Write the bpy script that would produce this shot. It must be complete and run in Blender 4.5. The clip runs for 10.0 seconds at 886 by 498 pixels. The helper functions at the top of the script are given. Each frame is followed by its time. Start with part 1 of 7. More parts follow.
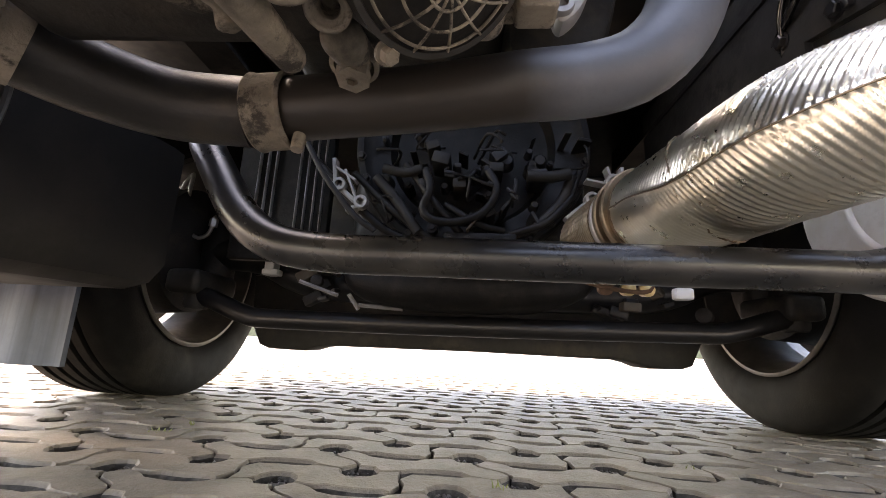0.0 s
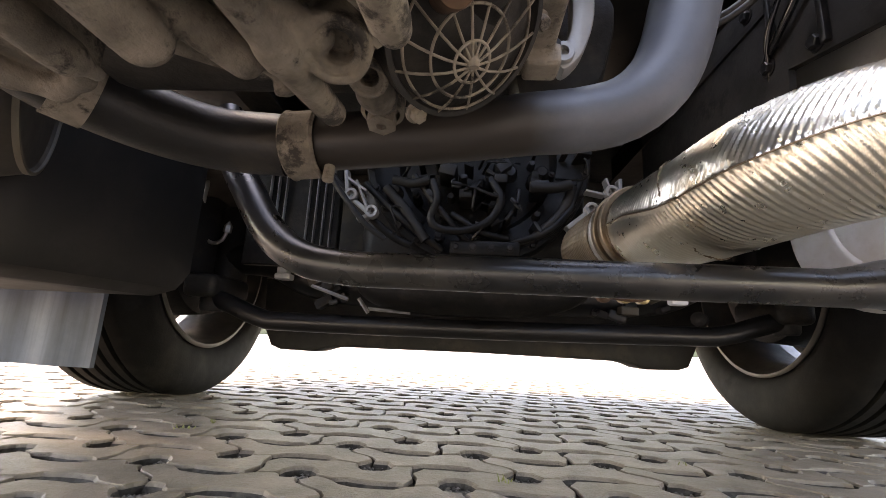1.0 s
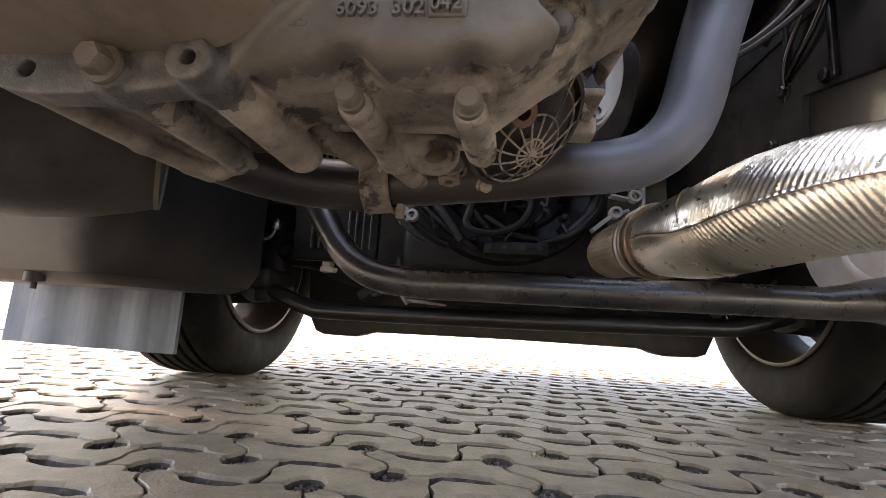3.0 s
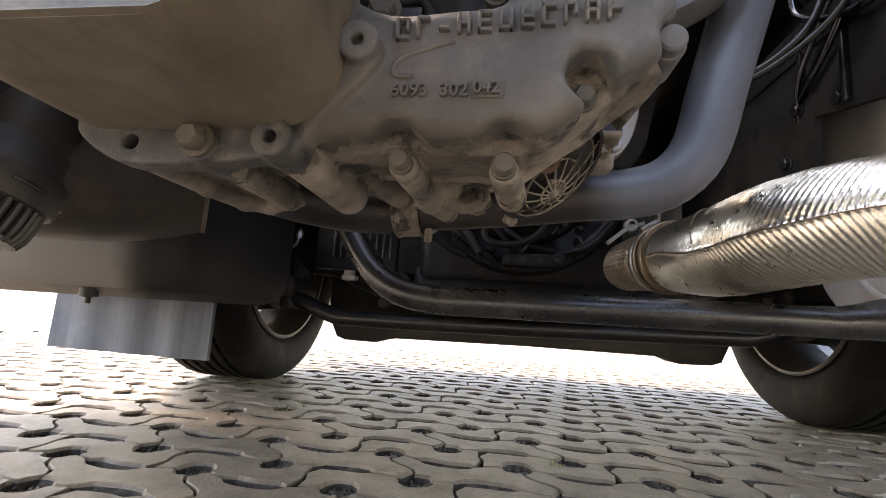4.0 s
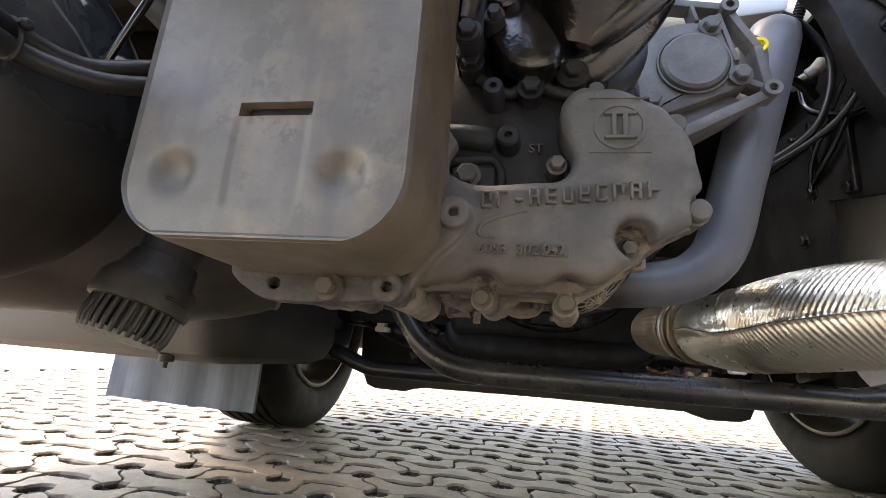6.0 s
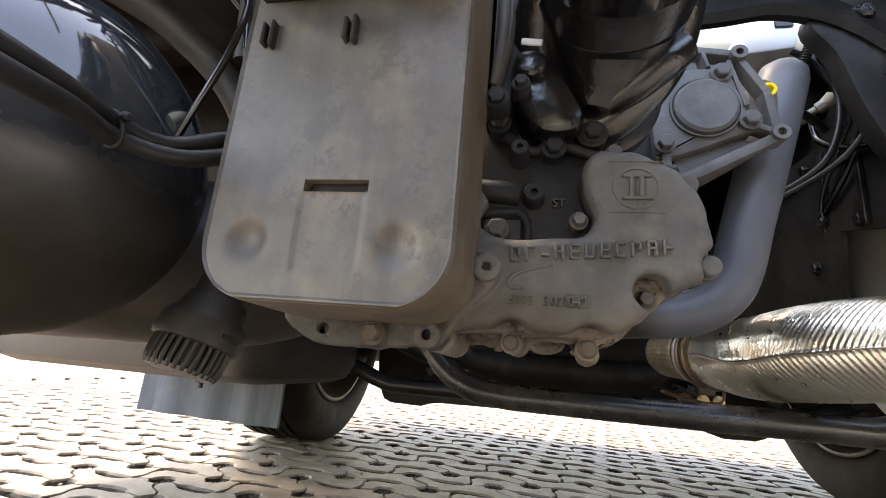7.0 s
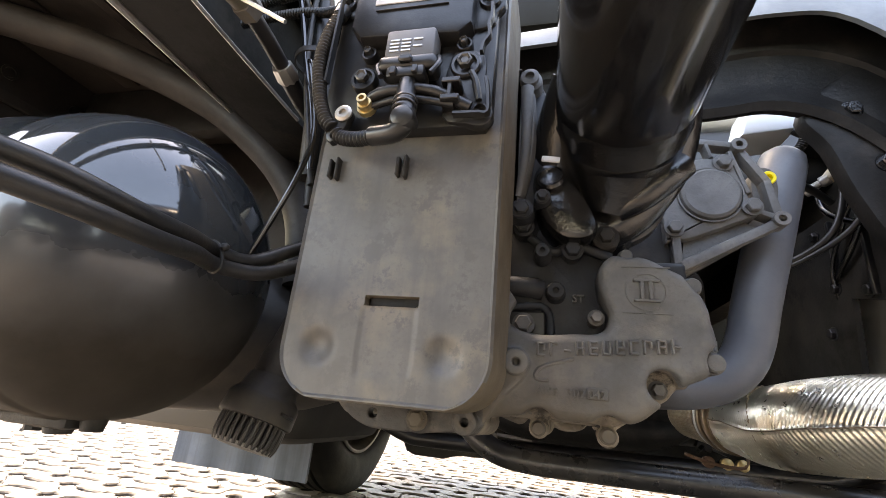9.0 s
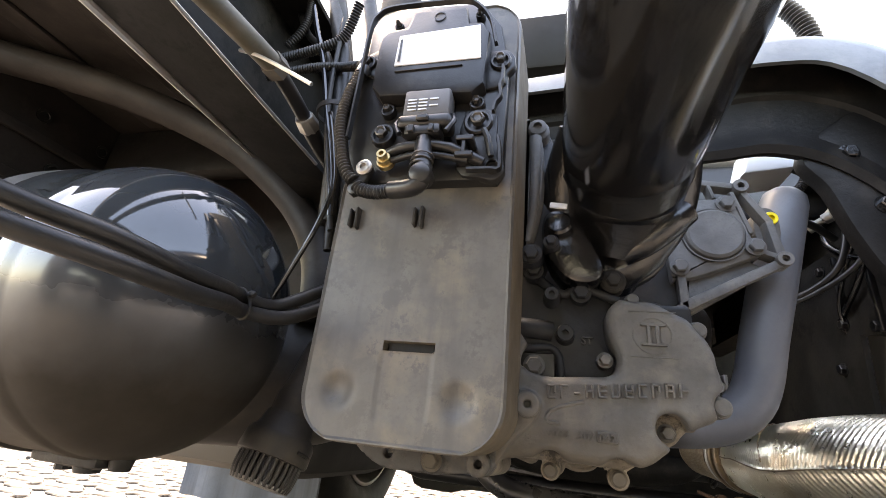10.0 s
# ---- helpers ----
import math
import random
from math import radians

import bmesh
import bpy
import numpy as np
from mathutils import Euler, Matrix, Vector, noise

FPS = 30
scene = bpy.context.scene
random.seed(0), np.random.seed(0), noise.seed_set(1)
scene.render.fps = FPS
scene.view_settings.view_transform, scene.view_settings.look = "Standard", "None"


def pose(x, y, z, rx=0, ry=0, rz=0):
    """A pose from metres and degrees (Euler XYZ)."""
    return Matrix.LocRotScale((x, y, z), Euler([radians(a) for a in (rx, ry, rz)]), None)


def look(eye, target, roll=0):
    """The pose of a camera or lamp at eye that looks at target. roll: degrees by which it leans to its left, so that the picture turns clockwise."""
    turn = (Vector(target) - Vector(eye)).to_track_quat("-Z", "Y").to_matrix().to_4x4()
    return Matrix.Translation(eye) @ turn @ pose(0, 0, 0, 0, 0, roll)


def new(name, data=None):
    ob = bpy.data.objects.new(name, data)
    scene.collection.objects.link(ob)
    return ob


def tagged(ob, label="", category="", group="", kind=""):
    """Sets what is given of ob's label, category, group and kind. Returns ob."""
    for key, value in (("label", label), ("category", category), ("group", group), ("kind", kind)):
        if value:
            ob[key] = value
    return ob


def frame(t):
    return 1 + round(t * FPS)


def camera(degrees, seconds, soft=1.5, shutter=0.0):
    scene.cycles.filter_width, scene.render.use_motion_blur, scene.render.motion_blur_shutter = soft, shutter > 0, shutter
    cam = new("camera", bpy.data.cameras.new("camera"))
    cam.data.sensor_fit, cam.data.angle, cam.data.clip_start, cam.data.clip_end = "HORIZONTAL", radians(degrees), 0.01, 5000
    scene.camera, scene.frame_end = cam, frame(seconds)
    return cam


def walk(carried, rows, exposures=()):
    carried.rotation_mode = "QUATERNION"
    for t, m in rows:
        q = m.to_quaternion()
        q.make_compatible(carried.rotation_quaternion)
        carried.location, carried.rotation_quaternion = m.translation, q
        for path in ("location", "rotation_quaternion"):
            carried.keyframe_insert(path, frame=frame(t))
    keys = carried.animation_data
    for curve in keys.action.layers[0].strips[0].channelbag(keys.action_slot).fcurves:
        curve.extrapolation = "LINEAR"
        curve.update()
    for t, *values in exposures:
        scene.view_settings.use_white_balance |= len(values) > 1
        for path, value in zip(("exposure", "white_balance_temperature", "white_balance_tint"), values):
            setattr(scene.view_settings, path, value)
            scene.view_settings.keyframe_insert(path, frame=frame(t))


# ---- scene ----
cam = camera(90.8, 10.0, 0.85)
PATH = [
    (0, (-0.041, 0.127, 0.197), (-0.156, 2.078, 0.619), 2.9),
    (0.5, (-0.047, 0.1, 0.201), (-0.159, 2.052, 0.623), 3.0),
    (1, (-0.053, 0.07, 0.207), (-0.172, 2.023, 0.621), 3.0),
    (1.5, (-0.066, 0.038, 0.217), (-0.21, 1.994, 0.608), 3.0),
    (2, (-0.073, 0.011, 0.222), (-0.22, 1.975, 0.572), 3.0),
    (2.5, (-0.082, -0.019, 0.232), (-0.25, 1.95, 0.542), 3.2),
    (4, (-0.105, -0.092, 0.265), (-0.365, 1.867, 0.571), 3.6),
    (4.5, (-0.114, -0.115, 0.278), (-0.383, 1.843, 0.585), 3.8),
    (5, (-0.125, -0.142, 0.291), (-0.386, 1.813, 0.627), 3.9),
    (5.5, (-0.137, -0.165, 0.307), (-0.439, 1.769, 0.716), 4.1),
    (7, (-0.162, -0.241, 0.35), (-0.548, 1.662, 0.831), 4.9),
    (7.5, (-0.168, -0.265, 0.363), (-0.598, 1.62, 0.875), 5.0),
    (8, (-0.168, -0.289, 0.374), (-0.618, 1.584, 0.913), 5.2),
    (8.5, (-0.169, -0.311, 0.384), (-0.62, 1.541, 0.989), 5.3),
    (9, (-0.169, -0.327, 0.392), (-0.635, 1.51, 1.03), 5.5),
    (9.5, (-0.169, -0.351, 0.403), (-0.656, 1.45, 1.124), 5.9),
    (10, (-0.172, -0.359, 0.405), (-0.666, 1.432, 1.145), 6.0),
]
EXPOSURES = [(0, 4.08, 9250, 22), (2.5, 3.95, 9150, 22), (5, 3.72, 9050, 19), (10, 3.88, 9600, 17)]
walk(cam, [(t, look(eye, target, roll)) for t, eye, target, roll in PATH], EXPOSURES)

# ---- world and light ----
SUN_ELEVATION, SUN_TURN = 58.0, 62.0      # the sun stands ahead of the lorry, a little to its left
world = bpy.data.worlds.new("sky")
scene.world = world
world.use_nodes = True
wn = world.node_tree
sky = wn.nodes.new("ShaderNodeTexSky")
sky.sky_type = "NISHITA"
sky.sun_disc = False
sky.sun_elevation = radians(SUN_ELEVATION)
sky.sun_rotation = radians(-SUN_TURN)
wn.links.new(sky.outputs[0], wn.nodes["Background"].inputs[0])
wn.nodes["Background"].inputs[1].default_value = 0.15
sun_data = bpy.data.lights.new("sun", "SUN")
sun_data.energy, sun_data.angle, sun_data.color = 1.4, radians(25.0), (1.0, 0.95, 0.88)
sun = new("sun", sun_data)
a, e = radians(SUN_TURN), radians(SUN_ELEVATION)
sun.matrix_world = look((-math.sin(a) * math.cos(e) * 20, math.cos(a) * math.cos(e) * 20, math.sin(e) * 20), (0, 0, 0))


# ---- materials ----
def mat(name, col, rough=0.6, metal=0.0, var=0.3, scale=7.0, bump=0.15, bscale=90.0, dust=None, dust_amount=0.5, dust_scale=5.0, coat=0.0, rvar=0.15, piece=0.0, streak=None, streak_amount=0.5, tint_x=None, spray_bounce=None, island=0.0, spec=0.5, stain=None):
    """A surface with two scales of colour variation, fine relief and, where given, a film of dust."""
    m = bpy.data.materials.new(name)
    m.use_nodes = True
    nt = m.node_tree
    bs = nt.nodes["Principled BSDF"]
    tc = nt.nodes.new("ShaderNodeTexCoord")
    geo = nt.nodes.new("ShaderNodeNewGeometry")
    pos = geo.outputs["Position"]

    def noise_tex(sc, detail=5.0, rg=0.6):
        n = nt.nodes.new("ShaderNodeTexNoise")
        n.inputs["Scale"].default_value = sc
        n.inputs["Detail"].default_value = detail
        n.inputs["Roughness"].default_value = rg
        nt.links.new(pos, n.inputs["Vector"])
        return n.outputs["Fac"]

    def ramp(fac, lo, hi):
        r = nt.nodes.new("ShaderNodeMapRange")
        r.inputs["From Min"].default_value, r.inputs["From Max"].default_value = lo, hi
        nt.links.new(fac, r.inputs["Value"])
        return r.outputs["Result"]

    def mix(fac, a_, b_):
        x = nt.nodes.new("ShaderNodeMix")
        x.data_type = "RGBA"
        nt.links.new(fac, x.inputs["Factor"])
        for sock, v in ((x.inputs[6], a_), (x.inputs[7], b_)):
            if isinstance(v, tuple):
                sock.default_value = (*v, 1)
            else:
                nt.links.new(v, sock)
        return x.outputs[2]

    dark = tuple(c * (1 - var) for c in col)
    light = tuple(min(1, c * (1 + var)) for c in col)
    c = mix(ramp(noise_tex(scale), 0.3, 0.7), dark, light)
    fine = noise_tex(bscale, 6.0, 0.65)
    speck = tuple(x * (1 - 0.6 * var) for x in col)
    c = mix(ramp(fine, 0.52, 0.75), c, speck)
    if dust:
        f = ramp(noise_tex(dust_scale, 7.0, 0.62), 0.62 - 0.35 * dust_amount, 0.78 - 0.2 * dust_amount)
        c = mix(f, c, dust)
    if stain:
        c = mix(ramp(noise_tex(stain[1], 8.0, 0.72), 0.52, 0.60), c, stain[0])
    if streak:
        mp = nt.nodes.new("ShaderNodeMapping")
        mp.inputs["Scale"].default_value = (55, 12, 3.0)
        nt.links.new(pos, mp.inputs["Vector"])
        ns = nt.nodes.new("ShaderNodeTexNoise")
        ns.inputs["Scale"].default_value = 1.0
        ns.inputs["Detail"].default_value = 4.0
        nt.links.new(mp.outputs["Vector"], ns.inputs["Vector"])
        c = mix(ramp(ns.outputs["Fac"], 0.68 - 0.3 * streak_amount, 0.80), c, streak)
    # another colour to the left of a given x, with an uneven edge
    if tint_x:
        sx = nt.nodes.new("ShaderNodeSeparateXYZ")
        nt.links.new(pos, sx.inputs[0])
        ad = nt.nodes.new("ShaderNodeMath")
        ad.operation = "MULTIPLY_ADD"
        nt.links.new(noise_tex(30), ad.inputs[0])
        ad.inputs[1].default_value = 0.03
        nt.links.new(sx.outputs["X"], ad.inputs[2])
        c = mix(ramp(ad.outputs[0], tint_x[0] + 0.05, tint_x[0]), c, tint_x[1])
    if island:
        ih = nt.nodes.new("ShaderNodeHueSaturation")
        im = nt.nodes.new("ShaderNodeMapRange")
        im.inputs["To Min"].default_value, im.inputs["To Max"].default_value = 1 - island, 1 + island
        nt.links.new(geo.outputs["Random Per Island"], im.inputs["Value"])
        nt.links.new(im.outputs["Result"], ih.inputs["Value"])
        nt.links.new(c, ih.inputs["Color"])
        c = ih.outputs["Color"]
    if spray_bounce:
        # brown lower part, dried road spray plus the tank's ground bounce: top height, full height, colour, roughness
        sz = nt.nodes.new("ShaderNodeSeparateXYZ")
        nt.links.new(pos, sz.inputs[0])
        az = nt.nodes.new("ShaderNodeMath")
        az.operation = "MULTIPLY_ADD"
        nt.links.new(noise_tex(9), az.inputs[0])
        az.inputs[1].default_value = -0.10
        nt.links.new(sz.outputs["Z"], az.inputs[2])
        spray_bounce_fac = ramp(az.outputs[0], spray_bounce[0] - 0.05, spray_bounce[1] - 0.05)
        c = mix(spray_bounce_fac, c, mix(ramp(noise_tex(25), 0.35, 0.7), tuple(k * 0.75 for k in spray_bounce[2]), spray_bounce[2]))
    if piece:
        oi = nt.nodes.new("ShaderNodeObjectInfo")
        hv = nt.nodes.new("ShaderNodeHueSaturation")
        rm = nt.nodes.new("ShaderNodeMapRange")
        rm.inputs["To Min"].default_value, rm.inputs["To Max"].default_value = 1 - piece, 1 + piece
        nt.links.new(oi.outputs["Random"], rm.inputs["Value"])
        nt.links.new(rm.outputs["Result"], hv.inputs["Value"])
        nt.links.new(c, hv.inputs["Color"])
        c = hv.outputs["Color"]
    nt.links.new(c, bs.inputs["Base Color"])
    bs.inputs["Metallic"].default_value = metal
    bs.inputs["Specular IOR Level"].default_value = spec
    r = nt.nodes.new("ShaderNodeMapRange")
    r.inputs["To Min"].default_value, r.inputs["To Max"].default_value = max(0.02, rough - rvar), min(1, rough + rvar)
    nt.links.new(noise_tex(scale * 3.1), r.inputs["Value"])
    rough_out = r.outputs["Result"]
    if spray_bounce:
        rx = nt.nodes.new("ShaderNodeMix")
        nt.links.new(spray_bounce_fac, rx.inputs["Factor"])
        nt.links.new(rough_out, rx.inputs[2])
        rx.inputs[3].default_value = spray_bounce[3]
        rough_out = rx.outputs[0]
    nt.links.new(rough_out, bs.inputs["Roughness"])
    bs.inputs["Coat Weight"].default_value = coat
    if spray_bounce and coat:
        # the brown lower part takes off the clear coat
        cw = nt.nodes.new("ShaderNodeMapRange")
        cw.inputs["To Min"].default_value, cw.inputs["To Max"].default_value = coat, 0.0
        nt.links.new(spray_bounce_fac, cw.inputs["Value"])
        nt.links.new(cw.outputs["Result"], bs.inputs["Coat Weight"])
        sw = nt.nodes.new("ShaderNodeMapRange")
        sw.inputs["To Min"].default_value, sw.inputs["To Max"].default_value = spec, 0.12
        nt.links.new(spray_bounce_fac, sw.inputs["Value"])
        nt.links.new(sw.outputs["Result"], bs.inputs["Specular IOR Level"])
    if bump:
        b = nt.nodes.new("ShaderNodeBump")
        b.inputs["Strength"].default_value = bump
        b.inputs["Distance"].default_value = 0.002
        nt.links.new(fine, b.inputs["Height"])
        nt.links.new(b.outputs["Normal"], bs.inputs["Normal"])
    return m


M_CAST = mat("dusty_cast_alloy", (0.098, 0.098, 0.096), 0.62, 0.0, 0.32, 16, 0.45, 170, (0.18, 0.164, 0.142), 0.22, 11, spray_bounce=(0.425, 0.375, (0.104, 0.090, 0.072), 0.8), spec=0.4)
# darker copy of the cast alloy, the shade of recessed parts put into it
M_CAST_SHADE = mat("blue_grey_shaded_alloy", (0.023, 0.025, 0.029), 0.48, 0.0, 0.35, 18, 0.3, 160, (0.034, 0.033, 0.032), 0.15, 14, spec=0.3)
M_CAST_BELLY = mat("dust_caked_alloy", (0.155, 0.134, 0.107), 0.85, 0.0, 0.45, 26, 1.0, 110, (0.29, 0.25, 0.20), 0.45, 17, stain=((0.036, 0.031, 0.026), 21))
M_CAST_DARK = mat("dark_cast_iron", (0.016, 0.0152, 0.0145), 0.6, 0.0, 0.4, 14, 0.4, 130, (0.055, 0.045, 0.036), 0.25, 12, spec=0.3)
M_PLASTIC = mat("dusty_black_plastic", (0.024, 0.0235, 0.0225), 0.55, 0.0, 0.3, 14, 0.15, 220, (0.055, 0.047, 0.038), 0.4, 11, spec=0.3)
M_COVER = mat("dusty_grey_cover", (0.094, 0.091, 0.086), 0.5, 0.0, 0.22, 18, 0.06, 240, (0.155, 0.135, 0.108), 0.35, 16, streak=(0.070, 0.068, 0.067), streak_amount=0.45, stain=((0.081, 0.078, 0.074), 44))
M_COVER_SIDE = mat("brown_dust_caked_cover", (0.118, 0.097, 0.070), 0.7, 0.0, 0.3, 14, 0.15, 200, (0.155, 0.132, 0.100), 0.35, 9, streak=(0.085, 0.070, 0.052), streak_amount=0.5, spec=0.3)
M_UNIT = mat("black_unit_plastic", (0.0105, 0.0105, 0.011), 0.36, 0.0, 0.3, 18, 0.10, 240, (0.030, 0.028, 0.026), 0.25, 22, spec=0.5)
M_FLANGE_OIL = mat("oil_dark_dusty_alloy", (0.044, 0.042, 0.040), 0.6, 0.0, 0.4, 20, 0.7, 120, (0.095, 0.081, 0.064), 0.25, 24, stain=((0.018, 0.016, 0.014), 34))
# brown-black left of x 0.018, fading to grey
M_PIPE = mat("grey_painted_pipe", (0.092, 0.102, 0.120), 0.45, 0.0, 0.2, 9, 0.08, 200, (0.100, 0.106, 0.118), 0.4, 8, tint_x=(0.018, (0.026, 0.022, 0.019)))
M_BLACK = mat("black_chassis_paint", (0.010, 0.010, 0.011), 0.34, 0.0, 0.35, 12, 0.08, 180, (0.035, 0.03, 0.026), 0.2, 10)
M_GLOSS = mat("glossy_black_paint", (0.008, 0.008, 0.009), 0.15, 0.0, 0.3, 8, 0.05, 70, (0.03, 0.028, 0.025), 0.22, 10, coat=0.4, rvar=0.07, spec=0.7)
# brown ground bounce is painted in with the spray on the lower half
M_TANK = mat("dark_blue_grey_tank_paint", (0.030, 0.036, 0.041), 0.06, 0.0, 0.25, 7, 0.02, 70, (0.022, 0.022, 0.021), 0.12, 4, rvar=0.02, spec=0.85, coat=0.2, spray_bounce=(0.52, 0.40, (0.036, 0.0305, 0.0250), 0.72))
M_RUBBER = mat("dusty_tyre_rubber", (0.0065, 0.0062, 0.0060), 0.75, 0.0, 0.4, 9, 0.3, 150, (0.016, 0.0142, 0.0125), 0.35, 8, spec=0.10)
M_SCREW = mat("dull_dark_screw", (0.09, 0.088, 0.085), 0.45, 0.7, 0.3, 60, 0.2, 300)
M_RIM = mat("dull_silver_wheel", (0.28, 0.275, 0.27), 0.5, 0.4, 0.3, 12, 0.1, 150, (0.12, 0.10, 0.08), 0.45, 10)
M_RUST = mat("rusty_iron", (0.12, 0.07, 0.045), 0.85, 0.2, 0.4, 20, 0.3, 140)
M_STEEL = mat("bare_steel", (0.45, 0.43, 0.40), 0.4, 0.8, 0.25, 25, 0.1, 200)
M_BRASS = mat("brass_fitting", (0.55, 0.42, 0.22), 0.35, 0.9, 0.2, 30, 0.05, 200)
M_HOSE = mat("black_rubber_hose", (0.016, 0.016, 0.016), 0.42, 0.0, 0.3, 22, 0.2, 200, (0.040, 0.034, 0.027), 0.35, 14, spec=0.4)
M_FLAP = mat("grey_streaked_mudflap", (0.062, 0.078, 0.105), 0.6, 0.0, 0.2, 8, 0.08, 150, (0.095, 0.108, 0.130), 0.3, 5, streak=(0.034, 0.042, 0.056), streak_amount=0.75, spec=0.3)
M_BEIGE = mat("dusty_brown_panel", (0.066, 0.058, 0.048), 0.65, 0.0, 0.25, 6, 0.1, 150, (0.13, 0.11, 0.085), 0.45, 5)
M_ALU = mat("dull_aluminised_steel", (0.60, 0.585, 0.56), 0.45, 0.25, 0.12, 7, 0.06, 120, (0.50, 0.45, 0.38), 0.3, 6)
M_WHITE = mat("white_paint", (0.80, 0.80, 0.79), 0.35, 0.0, 0.04, 3, 0.02, 60)
M_YELLOW = mat("yellow_plastic", (0.75, 0.60, 0.02), 0.45, 0.0, 0.1, 20, 0.02, 100)
M_STONE = mat("grey_brown_concrete_paver", (0.165, 0.136, 0.107), 0.6, 0.0, 0.30, 13, 1.4, 140, (0.225, 0.190, 0.153), 0.30, 5, rvar=0.14, piece=0.10, spec=0.22)
# joint dirt, darkened further for the shade on the paver walls
M_JOINT = mat("dirty_shaded_joint_face", (0.045, 0.038, 0.031), 0.9, 0.0, 0.5, 60, 0.8, 300, (0.10, 0.085, 0.068), 0.3, 30)
M_MESH = mat("dusty_wire_mesh", (0.17, 0.165, 0.155), 0.7, 0.0, 0.5, 140, 2.0, 330)
M_SAND = mat("brown_joint_grit", (0.050, 0.042, 0.034), 0.95, 0.0, 0.5, 90, 1.0, 420)
M_GRAVEL = mat("grey_gravel", (0.12, 0.108, 0.094), 0.85, 0.0, 0.3, 120, 0.3, 500, island=0.75)
M_GROUND = mat("pale_paved_ground", (0.23, 0.20, 0.167), 0.6, 0.0, 0.15, 2, 0.2, 60)
M_CONNECTOR = mat("dark_grey_connector_plastic", (0.10, 0.10, 0.10), 0.5, 0.0, 0.15, 20, 0.05, 200)
M_DARKPANEL = mat("dark_dusty_sheet_steel", (0.0145, 0.0137, 0.013), 0.6, 0.0, 0.45, 9, 0.2, 120, (0.034, 0.029, 0.024), 0.35, 7, spec=0.15, stain=((0.008, 0.0075, 0.007), 12))
M_OILY = mat("oily_black_iron", (0.0085, 0.0081, 0.0078), 0.45, 0.0, 0.4, 20, 0.4, 130, (0.024, 0.0215, 0.019), 0.3, 16, rvar=0.15, spec=0.2)
M_BAR = mat("dusty_black_bar_paint", (0.010, 0.0105, 0.012), 0.30, 0.0, 0.35, 9, 0.06, 120, (0.035, 0.033, 0.031), 0.45, 9, rvar=0.18)
M_OLIVE = mat("dark_olive_plastic", (0.0055, 0.0052, 0.0036), 0.6, 0.0, 0.2, 5, 0.05, 120, spec=0.15)
M_CREAM = mat("cream_plastic", (0.62, 0.52, 0.38), 0.5, 0.0, 0.1, 30, 0.02, 120)
M_DECK = mat("dust_brown_sheet_steel", (0.022, 0.0185, 0.017), 0.55, 0.0, 0.45, 6, 0.25, 110, (0.050, 0.042, 0.036), 0.25, 5, spec=0.25, stain=((0.025, 0.021, 0.019), 9))
M_ROD = mat("dusty_tan_rod_paint", (0.085, 0.076, 0.055), 0.55, 0.0, 0.3, 12, 0.15, 120, (0.13, 0.11, 0.085), 0.4, 9)
M_BARREL = mat("dull_dark_brown_tank", (0.030, 0.026, 0.022), 0.5, 0.0, 0.3, 7, 0.1, 120, (0.075, 0.063, 0.050), 0.35, 6, spec=0.4)
# dusty black paint made paler to carry the sky's reflection
M_LIP = mat("dusty_sky_grey_paint", (0.095, 0.10, 0.104), 0.35, 0.0, 0.3, 10, 0.10, 100, (0.14, 0.14, 0.135), 0.3, 14, coat=0.15)
M_LINER = mat("matt_black_liner", (0.014, 0.0135, 0.013), 0.55, 0.0, 0.3, 5, 0.1, 130, (0.03, 0.026, 0.022), 0.25, 5)
# paler left of x -0.735: light on the rear face put into the colour
M_BOX = mat("dusty_black_box_plastic", (0.0120, 0.0115, 0.0113), 0.6, 0.0, 0.3, 5, 0.1, 130, (0.022, 0.0195, 0.018), 0.25, 5, spec=0.3, tint_x=(-0.735, (0.085, 0.080, 0.074)))
M_NECK = mat("heat_stained_steel", (0.25, 0.195, 0.135), 0.4, 0.8, 0.3, 18, 0.2, 120, (0.16, 0.10, 0.06), 0.3, 12)
M_FLANGE = mat("pale_cast_aluminium", (0.30, 0.295, 0.285), 0.5, 0.3, 0.15, 18, 0.1, 150)
M_RIMDARK = mat("dusty_dark_rim", (0.075, 0.068, 0.06), 0.5, 0.3, 0.3, 14, 0.15, 150, (0.12, 0.10, 0.08), 0.3, 12)
M_YOKE = mat("black_painted_forging", (0.006, 0.006, 0.0065), 0.17, 0.0, 0.3, 18, 0.75, 42, (0.022, 0.021, 0.0195), 0.2, 14, rvar=0.1, spec=0.75)
M_GRASS = mat("dry_green_weed", (0.16, 0.17, 0.05), 0.7, 0.0, 0.4, 40, 0.0, 60)
M_FOIL = mat("crinkled_silver_foil", (0.74, 0.69, 0.585), 0.29, 1.0, 0.05, 16, 0.22, 120, (0.58, 0.46, 0.30), 0.18, 8, rvar=0.06)
M_HEDGE = mat("green_hedge", (0.075, 0.085, 0.05), 0.8, 0.0, 0.4, 3, 0.2, 30)


# ---- building helpers ----
def finish(name, bm, material, smooth=True):
    bmesh.ops.recalc_face_normals(bm, faces=bm.faces)
    me = bpy.data.meshes.new(name)
    bm.to_mesh(me)
    bm.free()
    if smooth:
        me.shade_smooth()
        me.set_sharp_from_angle(angle=radians(38))
    me.materials.append(material)
    return new(name, me)


def thing(name, label, category, at, group="", kind=""):
    ob = new(name)
    ob.empty_display_size = 0.05
    ob.location = at
    return tagged(ob, label, category, group, kind)


